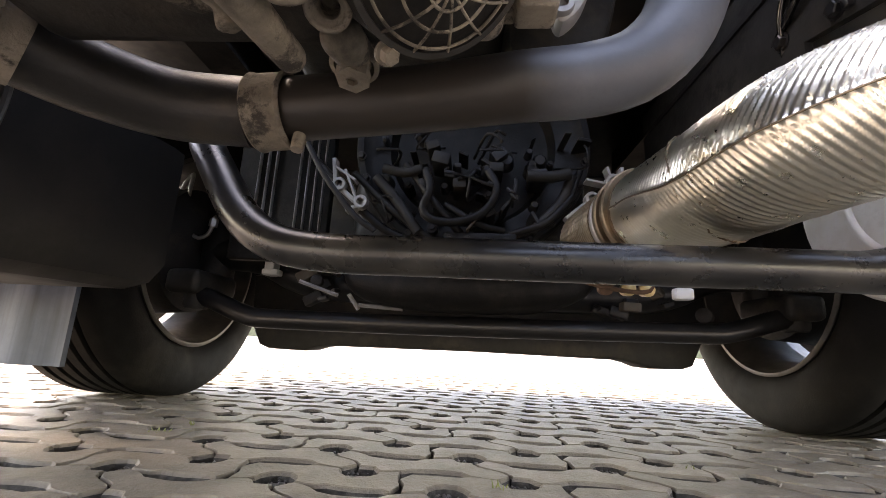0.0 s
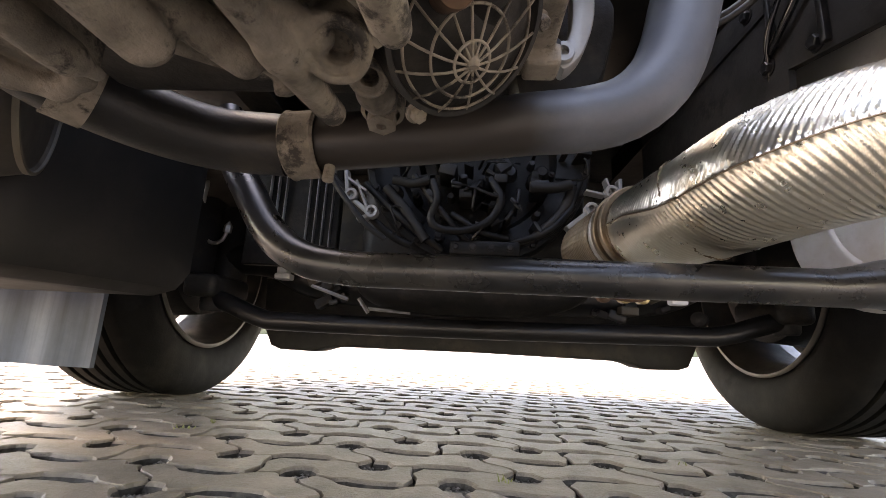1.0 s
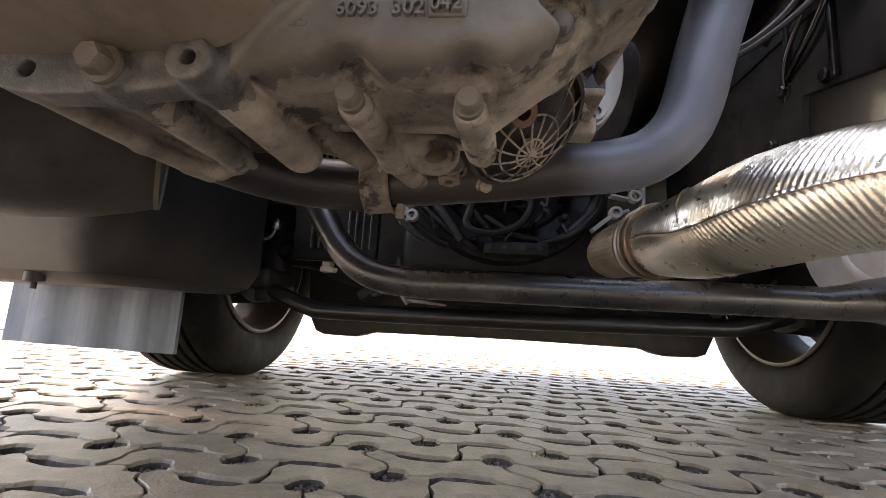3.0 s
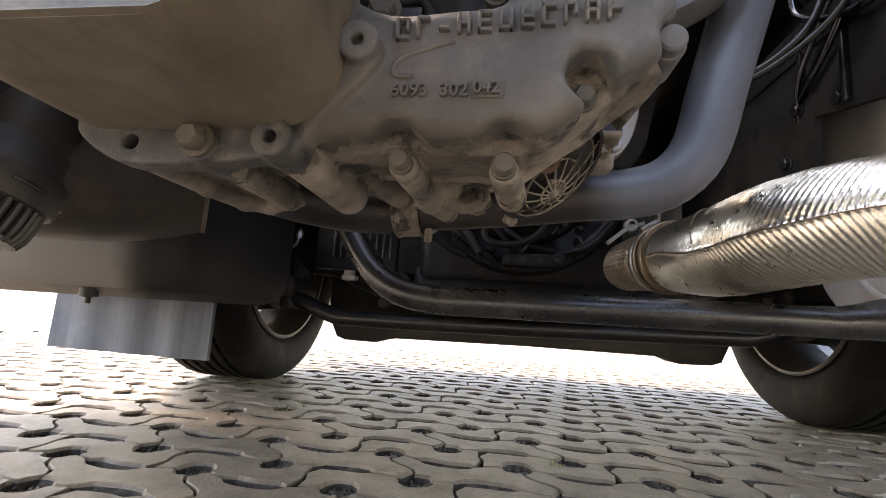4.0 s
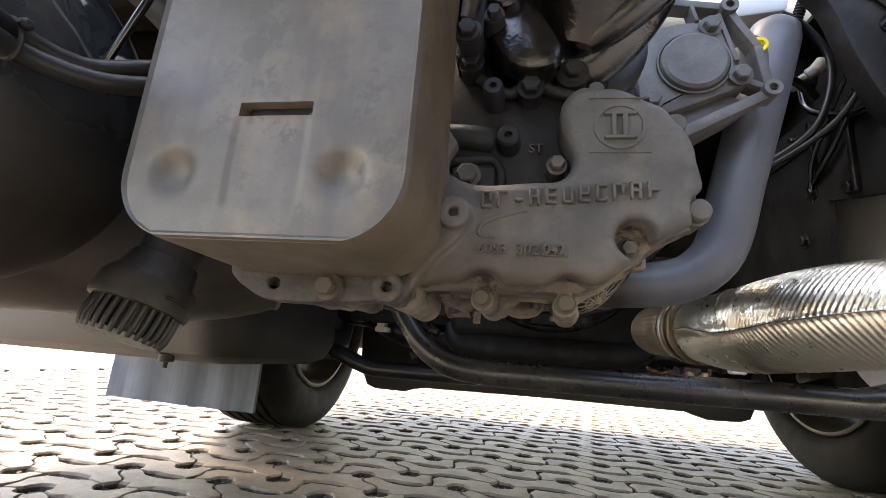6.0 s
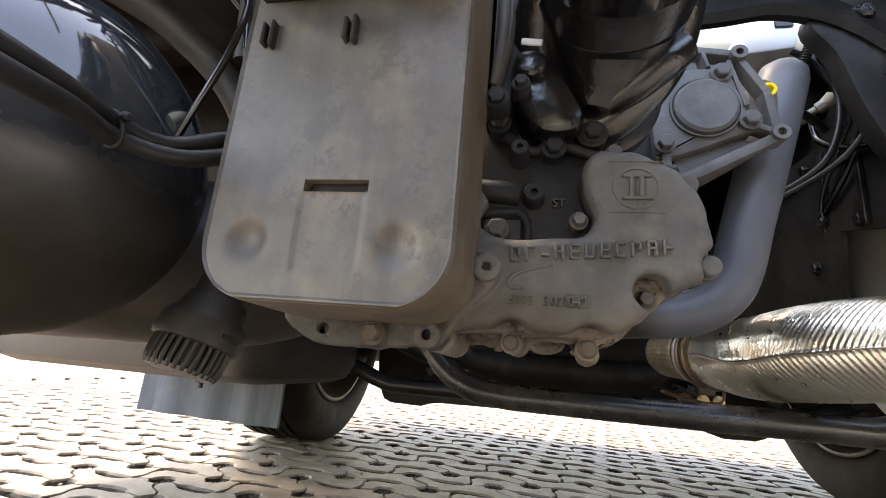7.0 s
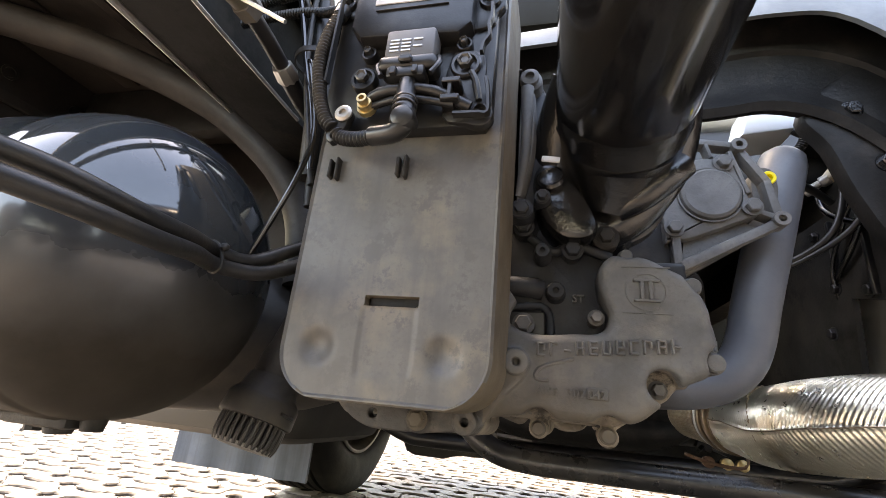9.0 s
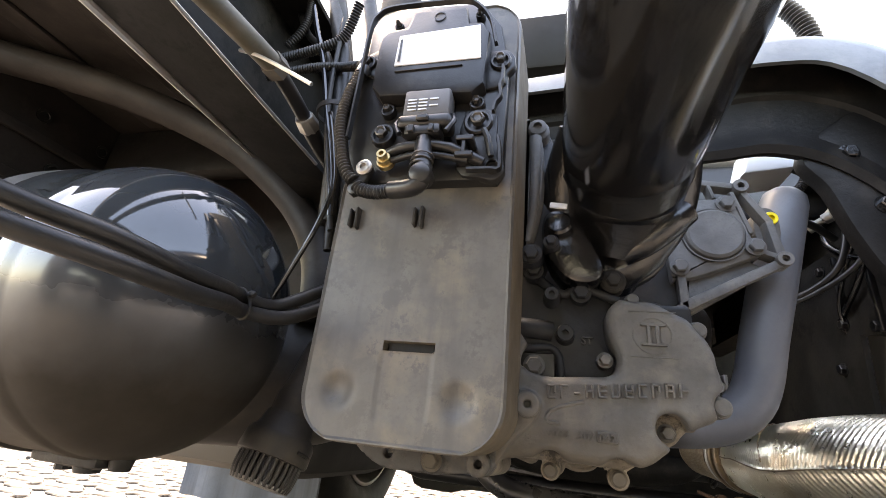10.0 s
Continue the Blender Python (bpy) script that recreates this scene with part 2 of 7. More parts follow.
def part(name, bm, material, parent, label="", smooth=True):
    ob = finish(name, bm, material, smooth)
    ob.parent = parent
    base, up = Vector((0, 0, 0)), parent
    while up:
        base += Vector(up.location)
        up = up.parent
    ob.data.transform(Matrix.Translation(-base))
    if label:
        ob["label"] = label
    return ob


def single(name, bm, material, label, category, group="", kind="", smooth=True):
    return tagged(finish(name, bm, material, smooth), label, category, group, kind)


def frame_of(axis, hint=(0, 0, 1)):
    """A rotation whose z runs along axis."""
    z = Vector(axis).normalized()
    h = Vector(hint)
    if abs(z.dot(h)) > 0.95:
        h = Vector((1, 0, 0))
    x = h.cross(z).normalized()
    y = z.cross(x)
    return Matrix((x, y, z)).transposed()


def lathe(bm, at, axis, profile, seg=32, closed=False):
    """Turns the profile of (radius, height) round the axis."""
    m = frame_of(axis)
    at = Vector(at)
    rings = []
    for r, h in profile:
        if r < 1e-6:
            rings.append([bm.verts.new(at + m @ Vector((0, 0, h)))])
        else:
            rings.append([bm.verts.new(at + m @ Vector((r * math.cos(2 * math.pi * k / seg), r * math.sin(2 * math.pi * k / seg), h))) for k in range(seg)])
    pairs = list(zip(rings, rings[1:]))
    if closed:
        pairs.append((rings[-1], rings[0]))
    for p, q in pairs:
        for k in range(seg):
            l = (k + 1) % seg
            vs = [p[k % len(p)], p[l % len(p)], q[l % len(q)], q[k % len(q)]]
            vs = [v for i, v in enumerate(vs) if v not in vs[:i]]
            if len(vs) > 2:
                bm.faces.new(vs)
    return bm


def smooth_path(pts, step=0.012):
    """Points along a Catmull-Rom curve through pts (with any further numbers carried along)."""
    p = [np.array(q, float) for q in pts]
    p = [2 * p[0] - p[1], *p, 2 * p[-1] - p[-2]]
    out = []
    for i in range(1, len(p) - 2):
        n = max(2, int(np.linalg.norm((p[i + 1] - p[i])[:3]) / step))
        for k in range(n):
            t = k / n
            out.append(0.5 * (2 * p[i] + (p[i + 1] - p[i - 1]) * t + (2 * p[i - 1] - 5 * p[i] + 4 * p[i + 1] - p[i + 2]) * t * t
                              + (3 * p[i] - p[i - 1] - 3 * p[i + 1] + p[i + 2]) * t ** 3))
    out.append(p[-2])
    return out


def tube(bm, pts, radius=None, seg=20, step=0.012, cap=True, shape=None, raw=False):
    """A round bar along a smooth path; radius as a number or as the fourth number of each point. shape(s, angle) scales it."""
    path = [np.array(q, float) for q in pts] if raw else smooth_path(pts, step)
    n = len(path)
    pos = [Vector(q[:3]) for q in path]
    tang = [(pos[min(i + 1, n - 1)] - pos[max(i - 1, 0)]).normalized() for i in range(n)]
    m = frame_of(tang[0])
    x = m.col[0].copy()
    rings = []
    dist = 0.0
    for i in range(n):
        if i:
            dist += (pos[i] - pos[i - 1]).length
        x = (x - tang[i] * x.dot(tang[i])).normalized()
        y = tang[i].cross(x)
        r = float(radius if radius is not None else path[i][3])
        ring = []
        for k in range(seg):
            w = 2 * math.pi * k / seg
            rr = float(r * (shape(dist, w) if shape else 1))
            ring.append(bm.verts.new(pos[i] + rr * (math.cos(w) * x + math.sin(w) * y)))
        rings.append(ring)
    for p, q in zip(rings, rings[1:]):
        for k in range(seg):
            l = (k + 1) % seg
            bm.faces.new((p[k], p[l], q[l], q[k]))
    if cap:
        bm.faces.new(rings[0][::-1])
        bm.faces.new(rings[-1])
    return bm


def box(bm, lo, hi, bevel=0.004, seg=2, rot=None):
    """A box from corner to corner with rounded edges; rot turns it about its middle."""
    lo, hi = Vector(lo), Vector(hi)
    c, sz = (lo + hi) / 2, hi - lo
    made = bmesh.ops.create_cube(bm, size=1.0)["verts"]
    bmesh.ops.scale(bm, vec=sz, verts=made)
    if bevel:
        edges = {e_ for v in made for e_ in v.link_edges}
        got = bmesh.ops.bevel(bm, geom=list(edges), offset=min(bevel, min(sz) * 0.49), segments=seg, affect="EDGES", profile=0.5)
        made = list({v for f in got["faces"] for v in f.verts} | {v for v in made if v.is_valid})
    if rot is not None:
        bmesh.ops.rotate(bm, cent=(0, 0, 0), matrix=rot, verts=made)
    bmesh.ops.translate(bm, vec=c, verts=made)
    return bm


def prism(bm, outline, at, axis, depth, bevel=0.003, hint=(0, 0, 1)):
    """A plate of the given outline (2D) at a place, its front facing along axis, going back by depth."""
    m = frame_of(axis, hint)
    at = Vector(at)
    pts = [Vector((u, v)) for u, v in outline]
    area = sum(p.x * q.y - q.x * p.y for p, q in zip(pts, pts[1:] + pts[:1]))
    if area < 0:
        pts = pts[::-1]
    n = len(pts)
    normals = []
    for i in range(n):
        d1 = (pts[i] - pts[i - 1]).normalized()
        d2 = (pts[(i + 1) % n] - pts[i]).normalized()
        b = Vector((-(d1.y + d2.y), d1.x + d2.x))
        if b.length < 1e-6:
            b = Vector((-d1.y, d1.x))
        b.normalize()
        normals.append(b / max(0.5, b.dot(Vector((-d1.y, d1.x)))))
    rings = []
    for off, h in ((0, -depth), (0, -bevel), (bevel * 0.35, -bevel * 0.3), (bevel, 0)):
        rings.append([bm.verts.new(at + m @ Vector((p.x + b.x * off, p.y + b.y * off, h))) for p, b in zip(pts, normals)])
    for p, q in zip(rings, rings[1:]):
        for k in range(n):
            l = (k + 1) % n
            bm.faces.new((p[k], p[l], q[l], q[k]))
    bm.faces.new(rings[-1])
    bm.faces.new(rings[0][::-1])
    return bm


def hexbolt(bm, at, axis, r=0.008, h=0.007, washer=True):
    prof = [(r * 1.35, -0.001), (r * 1.35, 0.002), (r, 0.0021)] if washer else [(r, -0.001)]
    lathe(bm, at, axis, [(0, -0.001), *prof[:2], (0, prof[-1][1])] if washer else [(0, -0.001), (r, 0), (0, 0)], 20)
    lathe(bm, Vector(at) + Vector(axis).normalized() * 0.002, axis, [(0, 0), (r, 0), (r, h * 0.82), (r * 0.84, h), (0, h)], 6)
    return bm


def ring_boss(bm, at, axis, r, bore, h):
    """A turned boss with an open bore."""
    lathe(bm, at, axis, [(r, -h), (r, -0.002), (r * 0.93, 0), (bore, 0), (bore, -h * 0.8), (0, -h * 0.8)], 24)
    return bm


def BM():
    return bmesh.new()


def rounded(w, h, r, n=6):
    """The outline of a rounded rectangle about the origin."""
    out = []
    for cx, cy, a0 in ((w / 2 - r, h / 2 - r, 0), (-w / 2 + r, h / 2 - r, 90), (-w / 2 + r, -h / 2 + r, 180), (w / 2 - r, -h / 2 + r, 270)):
        for k in range(n + 1):
            t_ = radians(a0 + 90 * k / n)
            out.append((cx + r * math.cos(t_), cy + r * math.sin(t_)))
    return out


def closed_curve(pts, per=5):
    """A smooth closed outline through 2D points."""
    p = [np.array(q, float) for q in pts]
    n = len(p)
    out = []
    for i in range(n):
        a_, b_, c_, d_ = p[i - 1], p[i], p[(i + 1) % n], p[(i + 2) % n]
        for k in range(per):
            t_ = k / per
            q = 0.5 * (2 * b_ + (c_ - a_) * t_ + (2 * a_ - 5 * b_ + 4 * c_ - d_) * t_ * t_ + (3 * b_ - a_ - 3 * c_ + d_) * t_ ** 3)
            out.append((float(q[0]), float(q[1])))
    return out


REAR = (0, -1, 0)


# ---- front wheels ----
def front_wheel(side):
    """A lorry's front wheel, its tyre standing on the ground. side: -1 or 1."""
    R, W = 0.455, 0.30
    cx, cy = side * 1.005 - 0.025, 1.5
    w = new("front_wheel")
    w.parent = axle
    w.location = Vector((cx, cy, 0)) - axle.location
    w["label"] = "dusty black tyre on a dull steel rim, standing on the pavers"
    prof = [(0.298, 0.115), (0.305, 0.128), (0.34, 0.146), (0.385, 0.150), (0.42, 0.143), (0.443, 0.130), (R - 0.002, 0.115)]
    for c in (0.078, 0.040, 0.0, -0.040, -0.078):
        prof += [(R, c + 0.008), (R - 0.012, c + 0.005), (R - 0.012, c - 0.005), (R, c - 0.008)]
    prof += [(r, -h) for r, h in prof[6::-1]]
    tyre = part("tyre", lathe(BM(), (cx, cy, R), (1, 0, 0), [(r, -h) for r, h in prof], 96), M_RUBBER, w)
    rim = [(0.305, 0.125), (0.308, 0.135), (0.296, 0.137), (0.285, 0.120), (0.282, 0.08), (0.262, 0.05), (0.262, -0.06), (0.282, -0.09), (0.296, -0.137), (0.305, -0.13)]
    part("rim", lathe(BM(), (cx, cy, R), (1, 0, 0), rim, 64), M_RIMDARK, w, "dusty dark steel rim")
    part("rim_edge", lathe(BM(), (cx - side * 0.136, cy, R), (1, 0, 0), [(0.296, -0.002), (0.302, -0.0025), (0.307, 0.0), (0.302, 0.0025), (0.296, 0.002)], 64), M_RIMDARK, w, "worn rim edge")
    disc = [(0.262, 0.09 * side), (0.20, 0.10 * side), (0.14, 0.06 * side), (0.0, 0.06 * side)]
    part("wheel_disc", lathe(BM(), (cx, cy, R), (1, 0, 0), disc, 48), M_RIM, w)
    hub = [(0.0, -0.14 * side), (0.13, -0.14 * side), (0.20, -0.10 * side), (0.21, 0.02 * side), (0.10, 0.05 * side)]
    part("brake_drum", lathe(BM(), (cx, cy, R), (1, 0, 0), hub, 40), M_CAST_DARK, w, "dark dusty brake housing")
    for k in range(30):
        for s_ in (-1, 1):
            a0 = 2 * math.pi * k / 30
            pts_ = [(cx + s_ * (0.092 + 0.024 * i / 5), cy + (R - 0.0045 - 0.0006 * i) * math.cos(a0 + i * 0.022), R + (R - 0.0045 - 0.0006 * i) * math.sin(a0 + i * 0.022)) for i in range(6)]
            part("tread_rib", tube(BM(), pts_, 0.004, 6, 0.03), M_RUBBER, w)
    return w



# knuckles and axle beam between the wheels
axle = thing("front_axle", "black forged front axle with two lorry wheels", "axle", (0, 1.5, 0.4))
bm = BM()
tube(bm, [(-0.86, 1.5, 0.45), (-0.7, 1.5, 0.44), (-0.5, 1.5, 0.37), (0, 1.5, 0.36), (0.5, 1.5, 0.37), (0.7, 1.5, 0.44), (0.86, 1.5, 0.45)], 0.055, 16, 0.04)
part("beam", bm, M_BLACK, axle)
for s_ in (-1, 1):
    bm = BM()
    lathe(bm, (s_ * 0.86, 1.5, 0.30), (0, 0, 1), [(0, 0), (0.05, 0), (0.055, 0.02), (0.055, 0.30), (0.04, 0.32), (0, 0.32)], 24)
    box(bm, (s_ * 0.84 - 0.05, 1.30, 0.30), (s_ * 0.84 + 0.05, 1.52, 0.37), 0.02, 3)
    part("steering_knuckle", bm, M_CAST_DARK, axle)

front_wheel(-1)
front_wheel(1)

rod = thing("track_rod", "dusty black steering track rod with ball joints", "steering rod", (0, 1.35, 0.25))
bm = tube(BM(), [(-0.83, 1.36, 0.305), (-0.76, 1.35, 0.285), (-0.66, 1.35, 0.248), (-0.56, 1.35, 0.241), (0.0, 1.35, 0.245), (0.55, 1.35, 0.256), (0.66, 1.35, 0.262), (0.77, 1.35, 0.295), (0.85, 1.36, 0.32)], 0.0275, 20, 0.03)
part("bar", bm, M_BLACK, rod)
for x_, z_ in ((-0.82, 0.305), (0.84, 0.318)):
    bm = lathe(BM(), (x_, 1.36, z_ - 0.045), (0, 0, 1), [(0, 0), (0.03, 0.0), (0.036, 0.01), (0.036, 0.05), (0.025, 0.07), (0.025, 0.10), (0, 0.10)], 24)
    part("ball_joint", bm, M_CAST_DARK, rod)

# lower edge of the front underrun beam
beam = thing("underrun_beam", "long black underrun beam below the bumper", "beam", (0, 1.66, 0.16))
out = [(-0.78, 0.40), (-0.77, 0.235), (-0.735, 0.165), (-0.70, 0.152), (-0.575, 0.150), (-0.535, 0.163), (-0.49, 0.170), (0.0, 0.175), (0.47, 0.172),
       (0.515, 0.163), (0.55, 0.150), (0.655, 0.153), (0.69, 0.165), (0.725, 0.24), (0.74, 0.40)]
part("beam_body", prism(BM(), out, (0, 1.60, 0), REAR, 0.16, 0.012), M_PLASTIC, beam)

# ---- mudflap and side boxes ----
flap = thing("mudflap", "grey streaked rubber mudflap hanging behind the wheel", "mudflap", (-1.09, 1.0, 0.11))
bm = BM()
N = 24
rows = []
for j in range(9):
    z_ = 0.112 + 0.33 * j / 8
    rows.append([bm.verts.new((-1.335 + 0.478 * i / N, 1.0 + 0.006 * math.sin(i * 0.9) * (1 - j / 8), z_ + (0.006 * (1 - i / N) if j == 0 else 0))) for i in range(N + 1)])
faces = [bm.faces.new((rows[j][i], rows[j][i + 1], rows[j + 1][i + 1], rows[j + 1][i])) for j in range(8) for i in range(N)]
ext = bmesh.ops.extrude_face_region(bm, geom=faces)
bmesh.ops.translate(bm, vec=(0, 0.012, 0), verts=[v for v in ext["geom"] if isinstance(v, bmesh.types.BMVert)])
part("flap_sheet", bm, M_FLAP, flap)
part("clamp_bar", box(BM(), (-1.33, 0.985, 0.40), (-0.86, 1.0, 0.44), 0.004, 1), M_PLASTIC, flap)

side_box = thing("wheel_arch_box", "black plastic box behind the wheel, its dusty rear face painted paler as lit", "box", (-1.0, 0.72, 0.26))
PLAN = [(-1.36, 0.560), (-0.735, 0.556), (-0.695, 0.562), (-0.668, 0.580), (-0.652, 0.610), (-0.640, 0.66), (-0.618, 0.78), (-0.603, 0.87), (-0.606, 0.905), (-0.635, 0.925), (-1.36, 0.925)]
bm = prism(BM(), [(-x_, y_) for x_, y_ in PLAN], (0, 0, 0.264), (0, 0, -1), 0.27, 0.05, (0, 1, 0))
part("shell", bm, M_BOX, side_box)
bm = lathe(BM(), (-0.806, 0.585, 0.266), (0, 0, -1), [(0, -0.01), (0.014, -0.01), (0.014, 0.004), (0.0045, 0.006), (0.0045, 0.016), (0, 0.016)], 16)
part("stud", bm, M_CAST_DARK, side_box)

# ---- air tanks ----
def dome_tank(name, label, c, r, length, squash, material):
    """A pressure tank lying across the lorry, its domed end towards the middle."""
    t_ = thing(name, label, "air tank", (c[0], c[1], c[2] - r))
    prof = []
    for k in range(17):
        w = math.pi / 2 * k / 16
        prof.append((r * math.sin(w), squash * r * math.cos(w)))
    prof += [(r * 1.002, -0.006), (r * 1.012, -0.010), (r * 1.012, -0.03), (r, -0.034), (r, -length), (0, -length)]
    part("shell", lathe(BM(), c, (1, 0, 0), prof, 72), material, t_)
    return t_


tank = dome_tank("air_tank", "glossy dark blue-grey compressed air tank, dust and ground bounce painted brown below", (-0.612, 0.057, 0.500), 0.163, 0.64, 0.74, M_TANK)
bm = lathe(BM(), (-0.508, -0.006, 0.510), (0.9, -0.36, 0.1), [(0, -0.02), (0.011, -0.02), (0.011, 0.006), (0.008, 0.008), (0.008, 0.013), (0, 0.013)], 20)
part("port", bm, M_STEEL, tank, "grey steel screw port")
bm = lathe(BM(), (-0.73, 0.057, 0.500), (1, 0, 0), [(0.1625, -0.022), (0.1660, -0.02), (0.1660, 0.02), (0.1625, 0.022)], 72, True)
part("strap", bm, M_PLASTIC, tank)
bm = BM()
box(bm, (-0.700, 0.03, 0.312), (-0.610, 0.07, 0.328), 0.006)
lathe(bm, (-0.600, 0.05, 0.312), (0, 0, 1), [(0, 0), (0.010, 0), (0.012, 0.01), (0.012, 0.02), (0, 0.02)], 12)
lathe(bm, (-0.64, 0.05, 0.306), (0, 0, 1), [(0, 0), (0.012, 0), (0.014, 0.006), (0.014, 0.02), (0, 0.02)], 12)
lathe(bm, (-0.672, 0.05, 0.306), (0, 0, 1), [(0, 0), (0.009, 0), (0.009, 0.02), (0, 0.02)], 8)
tube(bm, [(-0.722, 0.04, 0.352), (-0.716, 0.04, 0.335), (-0.700, 0.04, 0.320), (-0.66, 0.04, 0.314), (-0.62, 0.04, 0.316)], 0.0035, 8)
bmesh.ops.translate(bm, vec=(0.0, 0.0, 0.017), verts=bm.verts)
part("drain_valve", bm, M_CAST_DARK, tank, "dark dusty drain valve")
reservoir = thing("brake_reservoir", "dull dark brown reservoir tank with a rolled end rim", "air tank", (-0.8, 0.60, 0.33))
prof = [(0, -0.004), (0.096, -0.004), (0.099, 0.0), (0.102, -0.004), (0.112, -0.03), (0.124, -0.07), (0.133, -0.12), (0.137, -0.18), (0.137, -0.50), (0, -0.52)]
part("shell", lathe(BM(), (-0.548, 0.502, 0.470), (0.8, 0.6, 0), prof, 96), M_BARREL, reservoir)
# the rim's pale colour stands for the highlight along its edge
part("end_rim", lathe(BM(), (-0.548, 0.502, 0.470), (0.8, 0.6, 0), [(0.0985, -0.003), (0.1030, -0.0035), (0.1026, 0.0022), (0.0985, 0.0026)], 96, True), M_ROD, reservoir, "rolled rim painted pale for its highlight")

# ---- air silencer cap ----
cap = thing("exhaust_air_silencer", "black ribbed plastic air silencer cap", "silencer", (-0.53, 0.21, 0.30))
ax = Vector((-0.14, -0.30, -1.0)).normalized()
c0 = Vector((-0.531, 0.213, 0.350))
m3 = frame_of(ax)
part("collar", lathe(BM(), c0, ax, [(0, -0.045), (0.034, -0.045), (0.038, -0.026), (0.044, -0.020), (0.047, -0.014), (0.048, 0.006), (0.0465, 0.010), (0.041, 0.011), (0, 0.011)], 56), M_PLASTIC, cap)
part("grille", lathe(BM(), c0, ax, [(0.036, 0.008), (0.037, 0.036), (0.034, 0.040), (0, 0.040)], 40), M_BLACK, cap)
part("end_mesh", lathe(BM(), c0, ax, [(0.0385, 0.0385), (0.037, 0.0425), (0.03, 0.0435), (0.015, 0.0425), (0, 0.0435)], 48), M_MESH, cap, "pale dusty mesh end")
for k in range(30):
    w = 2 * math.pi * k / 30
    d_ = m3 @ Vector((math.cos(w), math.sin(w), 0))
    bm = tube(BM(), [c0 + d_ * 0.0392 + ax * 0.008, c0 + d_ * 0.0395 + ax * 0.022, c0 + d_ * 0.0385 + ax * 0.034, c0 + d_ * 0.0352 + ax * 0.0415], 0.0031, 8, 0.01)
    part("rib", bm, M_LINER, cap)
for w in (-0.55, -2.1):
    slot_ = [c0 + m3 @ Vector((0.0478 * math.cos(w + k * 0.09), 0.0478 * math.sin(w + k * 0.09), 0.0)) - ax * 0.004 for k in range(7)]
    part("slot", tube(BM(), slot_, 0.0022, 6), M_BLACK, cap)
part("neck", lathe(BM(), c0 - ax * 0.04, -ax, [(0, 0), (0.03, 0), (0.032, 0.03), (0.028, 0.05), (0.026, 0.11), (0, 0.11)], 28), M_PLASTIC, cap)

# ---- coolant pipe ----
pipe = thing("coolant_pipe", "thick grey painted coolant pipe bending up beside the gearbox", "pipe", (-0.1, 0.51, 0.41))
run = [(-0.43, 0.24, 0.60, 0.034), (-0.445, 0.26, 0.53, 0.034), (-0.455, 0.31, 0.465, 0.035), (-0.445, 0.38, 0.432, 0.035), (-0.405, 0.45, 0.420, 0.035), (-0.34, 0.50, 0.413, 0.034), (-0.26, 0.515, 0.412, 0.034)]
part("rubber_section", tube(BM(), run, None, 32), M_HOSE, pipe, "black rubber hose section")
run = [(-0.27, 0.515, 0.412, 0.031), (-0.1, 0.505, 0.424, 0.031), (0.0, 0.50, 0.436, 0.0325), (0.06, 0.498, 0.442, 0.0335), (0.105, 0.495, 0.455, 0.034), (0.138, 0.492, 0.485, 0.035),
       (0.156, 0.490, 0.525, 0.0355), (0.172, 0.487, 0.59, 0.036), (0.208, 0.483, 0.72, 0.037), (0.234, 0.480, 0.82, 0.038)]
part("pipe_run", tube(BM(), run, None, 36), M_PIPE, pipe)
part("end_cap", lathe(BM(), (0.234, 0.480, 0.82), (0.25, -0.03, 1), [(0.038, 0), (0.038, 0.02), (0.034, 0.038), (0.022, 0.05), (0, 0.054)], 36), M_PIPE, pipe)
bm = BM()
lathe(bm, (-0.236, 0.514, 0.4130), (1, -0.05, 0.06), [(0.0345, -0.020), (0.0370, -0.020), (0.0388, -0.0175), (0.0372, -0.014), (0.0370, 0.012), (0.0388, 0.0155), (0.0370, 0.018), (0.0345, 0.018)], 48, True)
part("clamp", bm, M_CAST_BELLY, pipe, "dust-caked steel hose clamp")
bm = BM()
tube(bm, [(-0.206, 0.505, 0.385), (-0.206, 0.502, 0.368)], 0.006, 10)
part("clamp_screw", bm, M_CAST_BELLY, pipe)
bm = lathe(BM(), (-0.425, 0.418, 0.425), (0.55, 0.8, -0.1), [(0.0355, -0.015), (0.0385, -0.015), (0.0385, 0.015), (0.0355, 0.015)], 40, True)
part("clamp", bm, M_CAST_BELLY, pipe, "dust-caked steel hose clamp")

# ---- stabiliser bar ----
stab = thing("stabiliser_bar", "black painted stabiliser bar with worn highlights", "stabiliser bar", (0.1, 0.6, 0.29))
run = [(-0.46, 0.72, 0.56), (-0.42, 0.68, 0.47), (-0.364, 0.645, 0.395), (-0.315, 0.622, 0.335), (-0.265, 0.61, 0.302), (-0.20, 0.605, 0.291), (-0.1, 0.602, 0.290), (0.1, 0.60, 0.290), (0.3, 0.60, 0.291), (0.40, 0.60, 0.291)]
part("bar", tube(BM(), run, 0.0225, 24), M_BAR, stab)
bm = BM()
tube(bm, [(0.37, 0.60, 0.291, 0.0225), (0.40, 0.60, 0.294, 0.025), (0.43, 0.605, 0.298, 0.029), (0.48, 0.62, 0.300, 0.036), (0.56, 0.65, 0.305, 0.038), (0.70, 0.72, 0.33, 0.03)], None, 24)
part("fork_end", bm, M_BAR, stab)
part("pivot_bolt", lathe(BM(), (0.462, 0.583, 0.297), REAR, [(0, 0), (0.013, 0), (0.013, 0.006), (0.008, 0.011), (0, 0.012)], 20), M_STEEL, stab, "pale steel pivot bolt")

